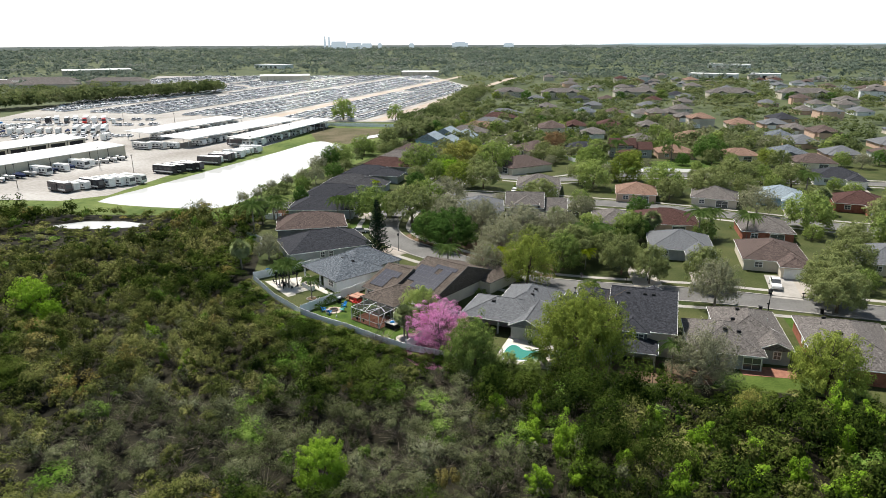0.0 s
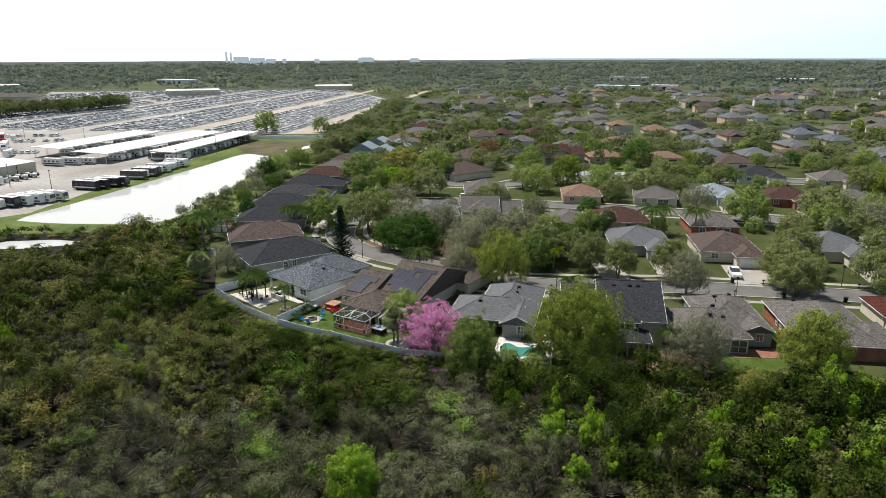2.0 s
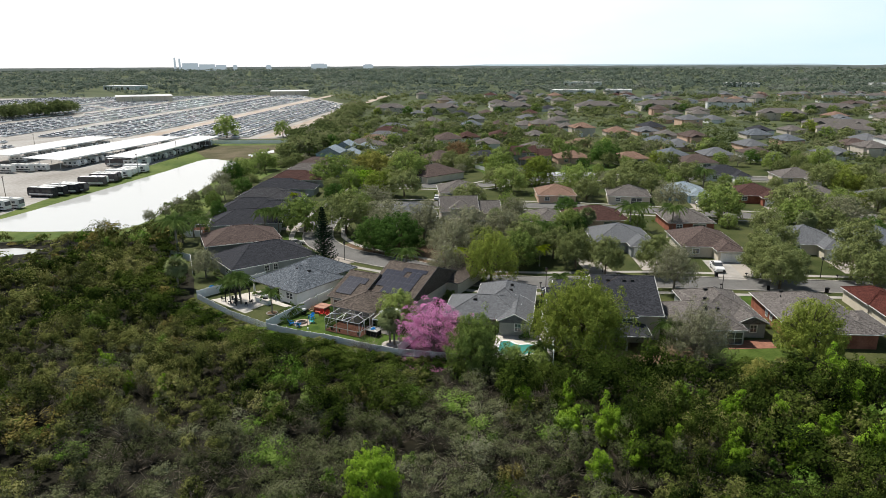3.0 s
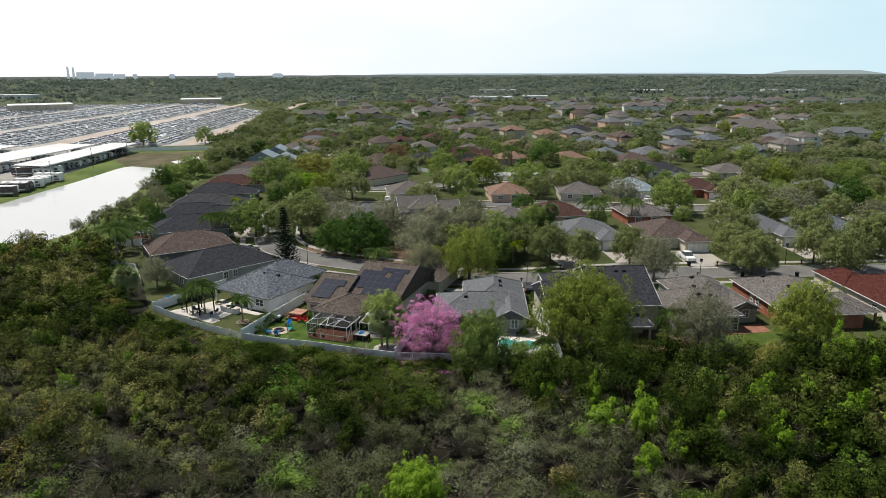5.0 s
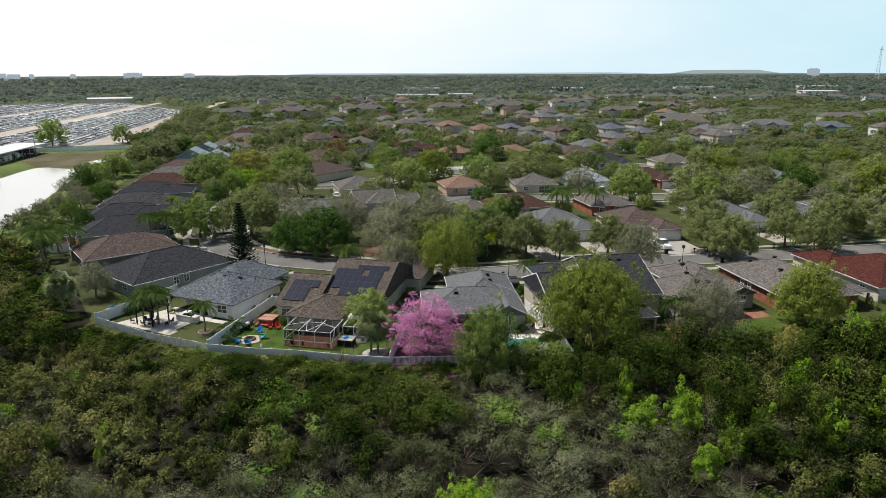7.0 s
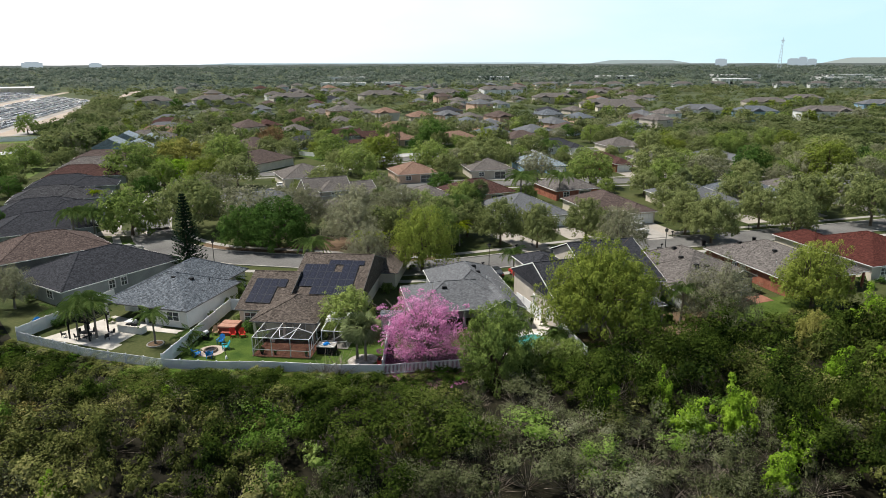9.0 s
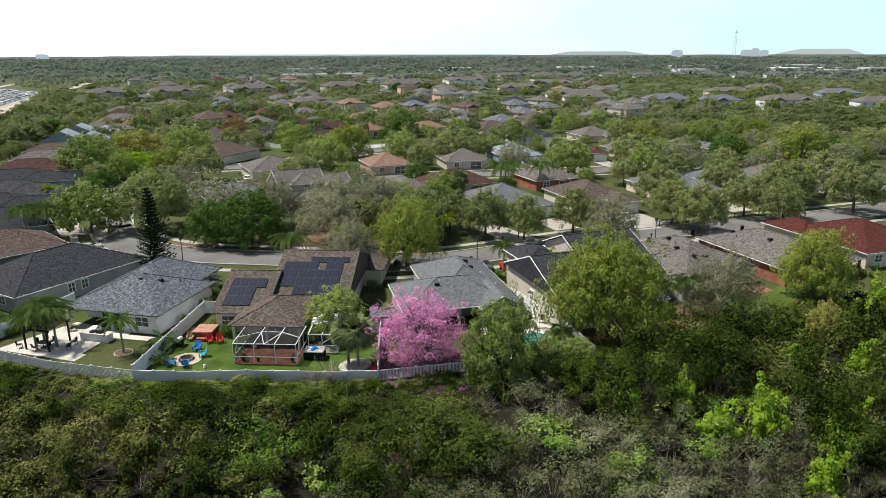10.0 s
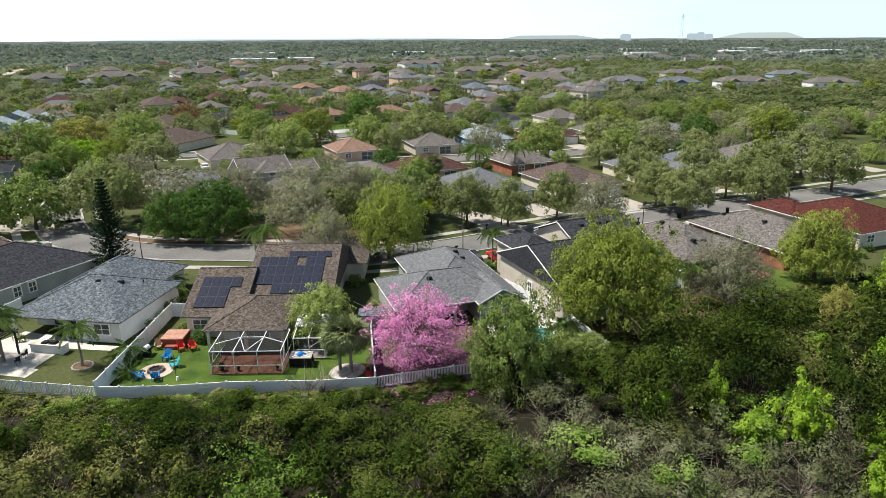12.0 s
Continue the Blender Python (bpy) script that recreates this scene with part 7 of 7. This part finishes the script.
# the trees that stand nearest, each grown at its own size
for seed, leaf, x, y, r, h, z0, n, size, clumps, label in [
    (301, "lime", 21.6, 94.8, 7.7, 12.8, 3.6, 34000, 0.125, 420, "large round live oak in fresh lime-green leaf"), (302, "grey", 38.9, 90.0, 5.5, 9.2, 1.6, 17000, 0.085, 260, "half-bare oak with a haze of greyish young leaves"),
    (303, "lime", 56.0, 86.2, 5.3, 9.8, 2.2, 16000, 0.115, 260, "lime-green young oak on a garden lawn"), (304, "lime", 17.8, 132.4, 6.1, 11.2, 2.4, 17000, 0.12, 280, "lime-green street oak with a dark trunk"),
    (305, "green", 4.4, 93.2, 4.7, 8.9, 0.6, 20000, 0.105, 240, "feathery green tree leaning over a fence"),
]:
    tree = broad_tree("tree", seed, r, (h - z0) / 2, z0, leaf, "pale_bark" if leaf == "grey" else "bark", label, clumps=clumps, leaves=n, size=size, trunk_r=0.3, count=26, hollow=0.3, rough=0.3, dome=0.35, core_size=1.5)
    tree.matrix_basis = pose(x, y, 0)
PLANTED = []
for key, x, y, r, h in TREES:
    lod = "" if y < 172 and x < 90 else "_mid" if y < 320 else "_far"
    plant(key + lod, x, y, r, h)
    PLANTED.append((x, y))
for key, x, y, s in [
    ("queen", 1, 139.5, 1.25), ("lime_palm", 11.7, 140.5, 1.15), ("fan", -6.9, 106.6, 1.0), ("fan", -6.3, 105.5, 1.05), ("queen", -33.6, 133, 1.05), ("queen", -32.6, 131, 1.0), ("queen", -34.6, 131.6, 0.9), ("queen", -26.6, 124.6, 0.85),
    ("small_palm", -22.6, 122.8, 1.0), ("small_palm", -23.6, 122.0, 0.8), ("cycad", -23.6, 119, 0.95), ("queen", -30.5, 186, 1.3), ("queen", -28.5, 188, 1.2), ("queen", -27, 185.5, 1.2), ("lime_palm", -22.8, 222, 0.8), ("queen", 28.5, 121, 0.9), ("queen", -50.5, 170, 1.7), ("queen", -46, 178, 1.3), ("fan", -46, 143, 1.2), ("queen", -49, 186, 1.3), ("fan", -51, 181, 1.3),
    ("small_palm", 22.3, 105, 1.4), ("small_palm", 21.5, 99, 1.3), ("small_palm", 16.3, 96.8, 1.2), ("small_palm", 15.2, 95.8, 1.2), ("queen", 35.5, 93, 1.0), ("small_palm", -36.5, 140.5, 1.2), ("small_palm", -33.6, 142.6, 1.1), ("lime_palm", 32, 142, 0.9), ("queen", 36.5, 150, 1.5), ("queen", 34, 152.5, 1.4),
    ("queen", 66, 165, 1.5), ("queen", 78, 164, 1.4), ("queen", 70, 168, 1.4), ("fan", 30, 171, 1.3), ("fan", 54, 166, 1.3), ("queen", 120, 215, 1.5), ("queen", 98, 284, 1.6), ("queen", 75, 285, 1.6), ("fan", 112, 192, 1.4), ("small_palm", -16.4, 141, 1.3), ("fan", 108, 150, 1.3), ("fan", 134, 164, 1.3),
]:
    plant(key, x, y, s=s)

# trees of the estate between the houses and along its streets
def near_road(x, y, margin):
    p = Vector((x, y))
    for line in ROAD_PTS:
        for q in line:
            if (p - q).length < margin:
                return True
    return False


ROAD_PTS = [smooth_line(line, 4) for _, line, _ in ROADS]
rng = np.random.default_rng(21)
wanted = ["olive"] * 9 + ["grey"] * 6 + ["green"] * 7 + ["lime"] * 4 + ["dark"] * 2
tries = 0
while len(PLANTED) < 300 and tries < 20000:
    tries += 1
    x, y = rng.uniform(-50, 235), rng.uniform(100, 470)
    if not inside(LAWNS, x, y) or built_on(x, y, 2.4) or near_road(x, y, 5.5):
        continue
    if (x < -12 and y < 215) or (x < 84 and y < 140):
        continue
    if any((x - a) ** 2 + (y - b) ** 2 < 5.6 ** 2 for a, b in PLANTED):
        continue
    d = math.hypot(x, y)
    if x < 0.75 * y and built_on(x + 7 * x / d, y + 7 * y / d, 1.5) and rng.random() < 0.75:      # gardens behind the houses stay open
        continue
    r = rng.uniform(2.6, 4.7) * (1.25 if x > 0.75 * y + 5 else 1.0)
    plant(wanted[rng.integers(len(wanted))] + ("_mid" if y < 300 else "_far"), x, y, r, r * rng.uniform(1.45, 1.7))
    PLANTED.append((x, y))
# oaks in front of the far blocks
for x, y, turn, w in BLOCKS:
    c, sn = math.cos(radians(turn)), math.sin(radians(turn))
    for k in range(3):
        u, v, r = w * (-0.4 + 0.4 * k) + rng.uniform(-3, 3), -rng.uniform(13, 20), rng.uniform(4.2, 6.2)
        plant(wanted[rng.integers(len(wanted))] + "_far", x + c * u - sn * v, y + sn * u + c * v, r, r * rng.uniform(1.3, 1.6))
for hx, hy, a, x0, y0, x1, y1 in FOOT[:70]:
    for _ in range(3):
        side = rng.integers(4)
        lx, ly = ((rng.uniform(x0, x1), y0 - 0.7), (x1 + 0.7, rng.uniform(y0, y1)), (rng.uniform(x0, x1), y1 + 0.7), (x0 - 0.7, rng.uniform(y0, y1)))[side]
        x, y = hx + lx * math.cos(a) - ly * math.sin(a), hy + lx * math.sin(a) + ly * math.cos(a)
        if not built_on(x, y, 0.3) and inside(LAWNS, x, y):
            plant("bush" if rng.random() < 0.6 else "dark_bush", x, y, s=rng.uniform(0.6, 1.2))

for x, y, s in ((-15.2, 133.4, 1.0), (-13.6, 135.6, 1.2), (-11.9, 138.6, 1.1), (-16.3, 131.6, 0.8), (-14.4, 134.4, 0.9)):
    plant("bush", x, y, s=s)
for x, y, s in ((-13.0, 136.8, 1.1), (-12.4, 139.8, 1.2)):
    plant("small_palm", x, y, s=s)

# ---- Norfolk pine: tiers of drooping branches ----
def tier_pine(x, y, h, r):
    rng = np.random.default_rng(4)
    root = thing("pine", x, y, label="tall dark Norfolk pine with tiers of branches", category="tree")
    part("trunk", Build().tube([(0, 0, -0.1), (0, 0, h)], [0.22, 0.03], 8), M["bark"], root)
    c, o, s = [], [], []
    for k in range(26):                       # whorls of branches that sag and lift again at the tips
        f = k / 26
        z, rad = 0.8 + (h - 1.0) * f, (r * (1 - f) ** 0.85 + 0.15) * rng.uniform(0.88, 1.1)
        for j in range(8):
            a = 2 * math.pi * (j / 8 + 0.17 * k) + rng.normal() * 0.08
            for q in np.linspace(0.08, 1, 18):
                for side in (-1, 1):
                    off = side * 0.16 * (1.1 - q)
                    c.append((math.cos(a) * rad * q - math.sin(a) * off, math.sin(a) * rad * q + math.cos(a) * off, z - 0.16 * rad * math.sin(math.pi * q) + 0.1 * rad * q * q))
                    o.append((math.cos(a) * 0.2, math.sin(a) * 0.2, 1))
                    s.append(0.19 + 0.09 * (1 - f))
    v = leaves_at(rng, np.array(c) + rng.normal(size=(len(c), 3)) * 0.06, np.array(o), np.array(s), 0.5, 0.4)
    part("crown", big_mesh("crown", v, tris(v), LEAF["pine"]), None, root)


tier_pine(-15.9, 153.4, 14.2, 3.1)

# ---- the pink trumpet tree: blossom on bare limbs ----
def pink_tree(x, y):
    rng = np.random.default_rng(9)
    v, tips = crown_cloud(rng, 4.6, 4.1, 230, 17500, 0.09, 0.3, 0.3, 0.5, 0.9, 0.7, 0.22, 0.0)
    v[:, :2] *= 5.4 / np.percentile(np.hypot(v[:, 0], v[:, 1]), 97)
    tips[:, :2] *= 1.1
    root = thing("pink_trumpet_tree", x, y, label="pink trumpet tree in full blossom on bare limbs", category="tree")
    part("trunk", limbs(rng, 1.7, 0.26, tips, 60, 0.35), M["pale_bark"], root)
    part("crown", big_mesh("crown", v, tris(v), LEAF["pink"]), None, root, "cloud of pink blossom")


pink_tree(-0.4, 101.6)

# ---- thicket of the marsh ----
def thicket(name, spots, leaf, label, seed, count, leaf_size, clumps=11, loose=0.3, core=2.9, category="shrubs", steady=False, inner=0.2):
    """Shrubs at spots (x, y, radius, height), joined into one tangle of leaves."""
    rng = np.random.default_rng(seed)
    vs = []
    shapes = {}
    for x, y, r, h in spots:
        size = min((0.9, 1.3, 1.8, 2.5, 3.4, 4.8, 7.0), key=lambda q: abs(q - r)) if steady else 1.0
        if size not in shapes:
            n = int(count * (size / 1.3) ** 1.5) if steady else count
            shapes[size] = [crown_cloud(rng, 1.0, 1.0, clumps, n, leaf_size / size, 0.0, 0.55, 0.35, 0.3, loose, 0.1, inner, core)[0] for _ in range(6)]
        v = shapes[size][rng.integers(6)]
        a = rng.uniform(0, 2 * math.pi)
        c, s = math.cos(a), math.sin(a)
        vs.append(np.stack([x + r * (v[:, 0] * c - v[:, 1] * s), y + r * (v[:, 0] * s + v[:, 1] * c), v[:, 2] * h * 0.5], axis=1))
    v = np.concatenate(vs)
    return solo(name, big_mesh(name, v, tris(v), LEAF[leaf]), None, label, category, kind="stuff")


def brush(name, spots, seed, count, label):
    """Bare twigs fanning up from each spot."""
    rng = np.random.default_rng(seed)
    n = len(spots)
    s = np.array(spots)
    which = np.repeat(np.arange(n), count)
    k = len(which)
    d = unit(rng.normal(size=(k, 3)) * np.array([1, 1, 0.35]) + np.array([0, 0, 0.9]))
    length = s[which, 3] * rng.uniform(0.45, 1.05, k)
    start = np.stack([s[which, 0], s[which, 1], np.zeros(k)], axis=1) + d * (length * rng.uniform(0.0, 0.45, k))[:, None]
    end = start + d * (length * 0.55)[:, None] + rng.normal(size=(k, 3)) * 0.12
    w = unit(np.cross(d, rng.normal(size=(k, 3)))) * rng.uniform(0.010, 0.026, k)[:, None]
    v = np.stack([start - w, start + w, end + w * 0.3, end - w * 0.3], axis=1).reshape(-1, 3)
    return solo(name, big_mesh(name, v, quads(v), M["twig"]), None, label, "shrubs", kind="stuff")


FENCE_LINE = smooth_line([(-44, 150), (-41.3, 135.6), (-33.9, 124.3), (-27.2, 116.7), (-22, 112.5), (-17.5, 109.6), (-10.9, 104.3), (-6.3, 101.2), (3.2, 97)], 6)
rng = np.random.default_rng(5)
SP = {(s, z): [] for s in ("myrtle", "scrub", "holly", "fresh", "amber") for z in (0, 1, 2)}
twigs = []
for gx in np.arange(-200, 130, 2.85):
    for gy in np.arange(20, 206, 2.85):
        x, y = gx + rng.uniform(-1.4, 1.4), gy + rng.uniform(-1.4, 1.4)
        if not inside(MARSH, x, y) or x < -0.95 * y - 22 or (x > -20 and x > 0.9 * (y - 30) + 22 and x > 0.75 * y + 14):
            continue
        if (x + 97) ** 2 / 15 ** 2 + (y - 181) ** 2 / 5 ** 2 < 1 or (x + 2) ** 2 / 7 ** 2 + (y - 97) ** 2 / 3.2 ** 2 < 1:
            continue
        tall = 0.5 + 0.5 * noise.noise(Vector((x * 0.07, y * 0.07, 3.0)))
        sort = noise.noise(Vector((x * 0.035, y * 0.035, 9.0))) + 0.35 * noise.noise(Vector((x * 0.15, y * 0.15, 5.0))) + rng.uniform(-0.42, 0.42)
        dry = math.exp(-((x + 2) / 24) ** 2 - ((y - 72) / 16) ** 2)
        edge = inside(MARSH, x + 3, y + 4) and inside(MARSH, x, y + 4)
        p = rng.random()
        if p < 0.05 + 0.06 * (x > 10):
            kind = "fresh"
        elif p < 0.065:
            kind = "amber"
        elif sort + 1.5 * dry > (0.5 if x < -24 else 0.36) and not (x > 6 and y > 76) and x < 14 + 6 * rng.random():
            kind = "scrub"
        elif sort < -0.28 or (x > 3 and y > 80 and rng.random() < 0.85) or (-3 < x < 7 and y > 82) or (x > 4 and y > 74 + 0.1 * x and rng.random() < 0.6) or (abs(x + 20) < 9 and y > 98) or (x > 16 and rng.random() < 0.45):
            kind = "holly"
        else:
            kind = "myrtle"
        r = rng.choice([1.0, 1.4, 1.9, 2.5], p=[0.2, 0.33, 0.28, 0.19]) * rng.uniform(0.85, 1.2)
        h = (0.5 + 1.2 * r + 1.9 * tall + rng.uniform(-0.5, 0.9)) * rng.uniform(0.72, 1.32) * (1 if edge else 0.6)
        gap = min((Vector((x, y)) - q).length for q in FENCE_LINE)
        h = min(h, 0.33 * gap + 0.3)
        if x > 31 and not inside(MARSH, x, y + 11):
            h = min(h, 2.2)
        if x > 31 and not inside(MARSH, x, y + 5.5):
            h, r = min(h, 0.9), min(r, 1.1)
        if x > 19 and not inside(MARSH, x, y + 7):
            h = min(h, 2.6)
        if 7 < x < 19 and y > 85:
            h = min(h, 1.7)
        if gap < 3.4:
            if x < -19 and gap < 2.6 or gap < 1.6:
                continue
            r = min(r, 1.2)
        if x > -10 and gap < 7:
            h, r = min(h, 1.0 + 0.12 * gap), min(r, 1.3)
        if (x + 95) ** 2 / 24 ** 2 + (y - 170) ** 2 / 19 ** 2 < 1:
            h, r = min(h * 0.45, 1.3), r * 0.8
        if kind == "scrub":
            h *= 0.85
        if kind == "holly":
            h, r = h * (1.45 if x > 2 else 1.15), r * 1.3
        reach = min(math.hypot(x - a, y - b) for a, b in ((0, 0), (-19, 5), (-33, 19), (-38, 54)))
        far = 0 if reach < 68 else 1 if reach < 106 else 2
        SP[kind, int(far)].append((x, y, r, h))
        if kind == "scrub" or p > 0.8:
            twigs.append((x + rng.uniform(-1, 1), y + rng.uniform(-1, 1), r, h * rng.uniform(1.0, 1.25)))
for x, y, r, h in [(-64.3, 96.4, 3.0, 5.2), (-52.6, 84.7, 3.0, 5.0), (-48.6, 93.4, 2.6, 5.0), (-57, 90, 1.8, 3.6), (-70, 104, 2.4, 4.4)]:
    SP["amber", 1].append((x, y, r, h))
for q, q2 in zip(FENCE_LINE[6:], FENCE_LINE[7:]):          # low weeds between the fence and the thicket
    side = Vector((q2.y - q.y, -(q2.x - q.x))).normalized()
    for _ in range(9):
        w = q.lerp(q2, rng.random()) - side * rng.uniform(-2.9, -0.75)
        kind = ("myrtle", "fresh", "holly", "myrtle", "scrub")[rng.integers(5)]
        SP[kind, 0].append((w.x, w.y, rng.uniform(0.4, 0.95), rng.uniform(0.3, 0.95)))
LOOK = {"myrtle": "dense green wax myrtle thicket", "scrub": "greyish half-bare marsh scrub", "holly": "dark glossy evergreen thicket", "fresh": "fresh bright green shrubs in the marsh", "amber": "amber-tinged shrubs in the marsh"}
for i, ((kind, far), spots) in enumerate(SP.items()):
    if spots:
        n, size = ((430, 0.112), (210, 0.175), (95, 0.28))[far]
        thicket("marsh_shrubs", spots, kind, LOOK[kind], 30 + i, int(n * (1.05 if kind == "scrub" else 1)), size * (0.76 if kind == "scrub" else 1), core=(2.0, 1.7, 1.4)[far], steady=True)
near_twigs = [t for t in twigs if math.hypot(t[0] + 25, t[1] - 80) < 62]
brush("bare_brush", near_twigs, 50, 74, "grey bare twigs rising through the marsh scrub")
brush("bare_brush", [(-4.4, 83.2, 1.5, 4.2), (-3.6, 82.6, 1.5, 3.6), (-9, 64, 1.5, 3.5), (8, 68, 1, 3), (-12, 104.5, 1, 4), (-10.5, 103.8, 1, 4)], 51, 150, "dead grey bush standing bare in the thicket")
for x, y, r, h in [(10.8, 72.5, 1.9, 5.0), (7.2, 79.5, 1.8, 4.6), (26.8, 74.8, 1.9, 5.2), (31.2, 70, 2.1, 5.8), (10.8, 63.8, 1.7, 4.4), (15.9, 65.3, 1.8, 4.8), (25.8, 61.8, 2.1, 5.4), (34, 61.8, 2.2, 5.4), (51.2, 76, 2.3, 7.0), (48.3, 69.7, 2.1, 5.8),
                   (43.7, 60.6, 2.2, 5.6), (54, 73.3, 2.1, 6.2), (12.2, 77, 1.3, 5.6), (15.1, 70.8, 2.0, 6.4), (-1, 74.4, 0.8, 2.6), (21, 66, 1.7, 5.0), (37, 68.5, 1.7, 5.2), (40.5, 64.5, 1.8, 5.0), (-39.7, 92.4, 1.4, 4.2), (-49.3, 102.8, 1.5, 4.6), (-45, 97, 1.1, 3.6), (-28.8, 107.6, 1.2, 2.3), (-30.2, 107.4, 0.9, 1.9), (-16.1, 99.8, 1.2, 2.4), (29, 66, 1.4, 4.4)]:
    plant("sapling", x, y, r, h)
for key, x, y, r, h in [("vivid", -14.2, 65.2, 3.1, 6.2), ("vivid_mid", -76.8, 115.0, 4.2, 8.0), ("vivid", -71, 111, 2.4, 5), ("vivid", 57, 70, 2.1, 6.2), ("gold", 40.5, 77.6, 2.2, 5.4)]:
    plant(key, x, y, r, h)

# ---- far woods ----
rng = np.random.default_rng(8)
YARD = [(-340, 195), (-50, 190), (-40, 240), (-20, 330), (-28, 425), (50, 704), (-20, 1010), (-420, 1010), (-340, 700)]
spots, spots2 = [], []
for _ in range(19000):
    d = 190 * math.exp(rng.uniform(0, 3.15))
    a = radians(rng.uniform(8, 130))
    x, y = d * math.cos(a), d * math.sin(a)
    if inside(LAWNS, x, y) or inside(YARD, x, y) or inside(MARSH, x, y) or built_on(x, y, 7.0):
        continue
    if d < 1400 and noise.noise(Vector((x * 0.006, y * 0.006, 1.0))) < -0.12 and rng.random() < 0.65:
        continue
    s = 3.1 + d / 480
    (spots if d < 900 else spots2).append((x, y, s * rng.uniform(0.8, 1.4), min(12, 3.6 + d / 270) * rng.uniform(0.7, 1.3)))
for _ in range(330):
    f = rng.random()
    x, y = -22 + 62 * f + rng.uniform(-9, 9), 340 + 360 * f
    spots.append((x, y, rng.uniform(3, 5), rng.uniform(5, 9)))
for _ in range(85):
    f = rng.random()
    spots.append((-62 + 34 * f + rng.uniform(-3, 9), 205 + 135 * f, rng.uniform(1.2, 2.6), rng.uniform(2, 4.5)))
for _ in range(300):
    f = rng.random()
    spots.append((-345 + 115 * f + rng.uniform(-14, 14), 490 + 190 * f + rng.uniform(-12, 12), rng.uniform(4, 7), rng.uniform(8, 14)))
for _ in range(2600):
    x, y = rng.uniform(-5, 235), rng.uniform(285, 480)
    if inside(LAWNS, x, y) and not built_on(x, y, 1.5) and not near_road(x, y, 4.5) and noise.noise(Vector((x * 0.03, y * 0.03, 4.0))) > -0.25 and len(spots) < 9000 and rng.random() < 0.36:
        spots.append((x, y, rng.uniform(2.2, 4.4), rng.uniform(3.5, 8)))
thicket("far_woods", spots, "wood", "woods and garden trees beyond the estate", 13, 118, 0.19, 12, 0.3, inner=0.0)
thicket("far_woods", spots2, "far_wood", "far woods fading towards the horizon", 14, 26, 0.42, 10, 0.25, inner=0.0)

# prototypes that stand nowhere
for key, (ob, used) in PROTO.items():
    if not used:
        for o in (*ob.children_recursive, ob):
            bpy.data.objects.remove(o)
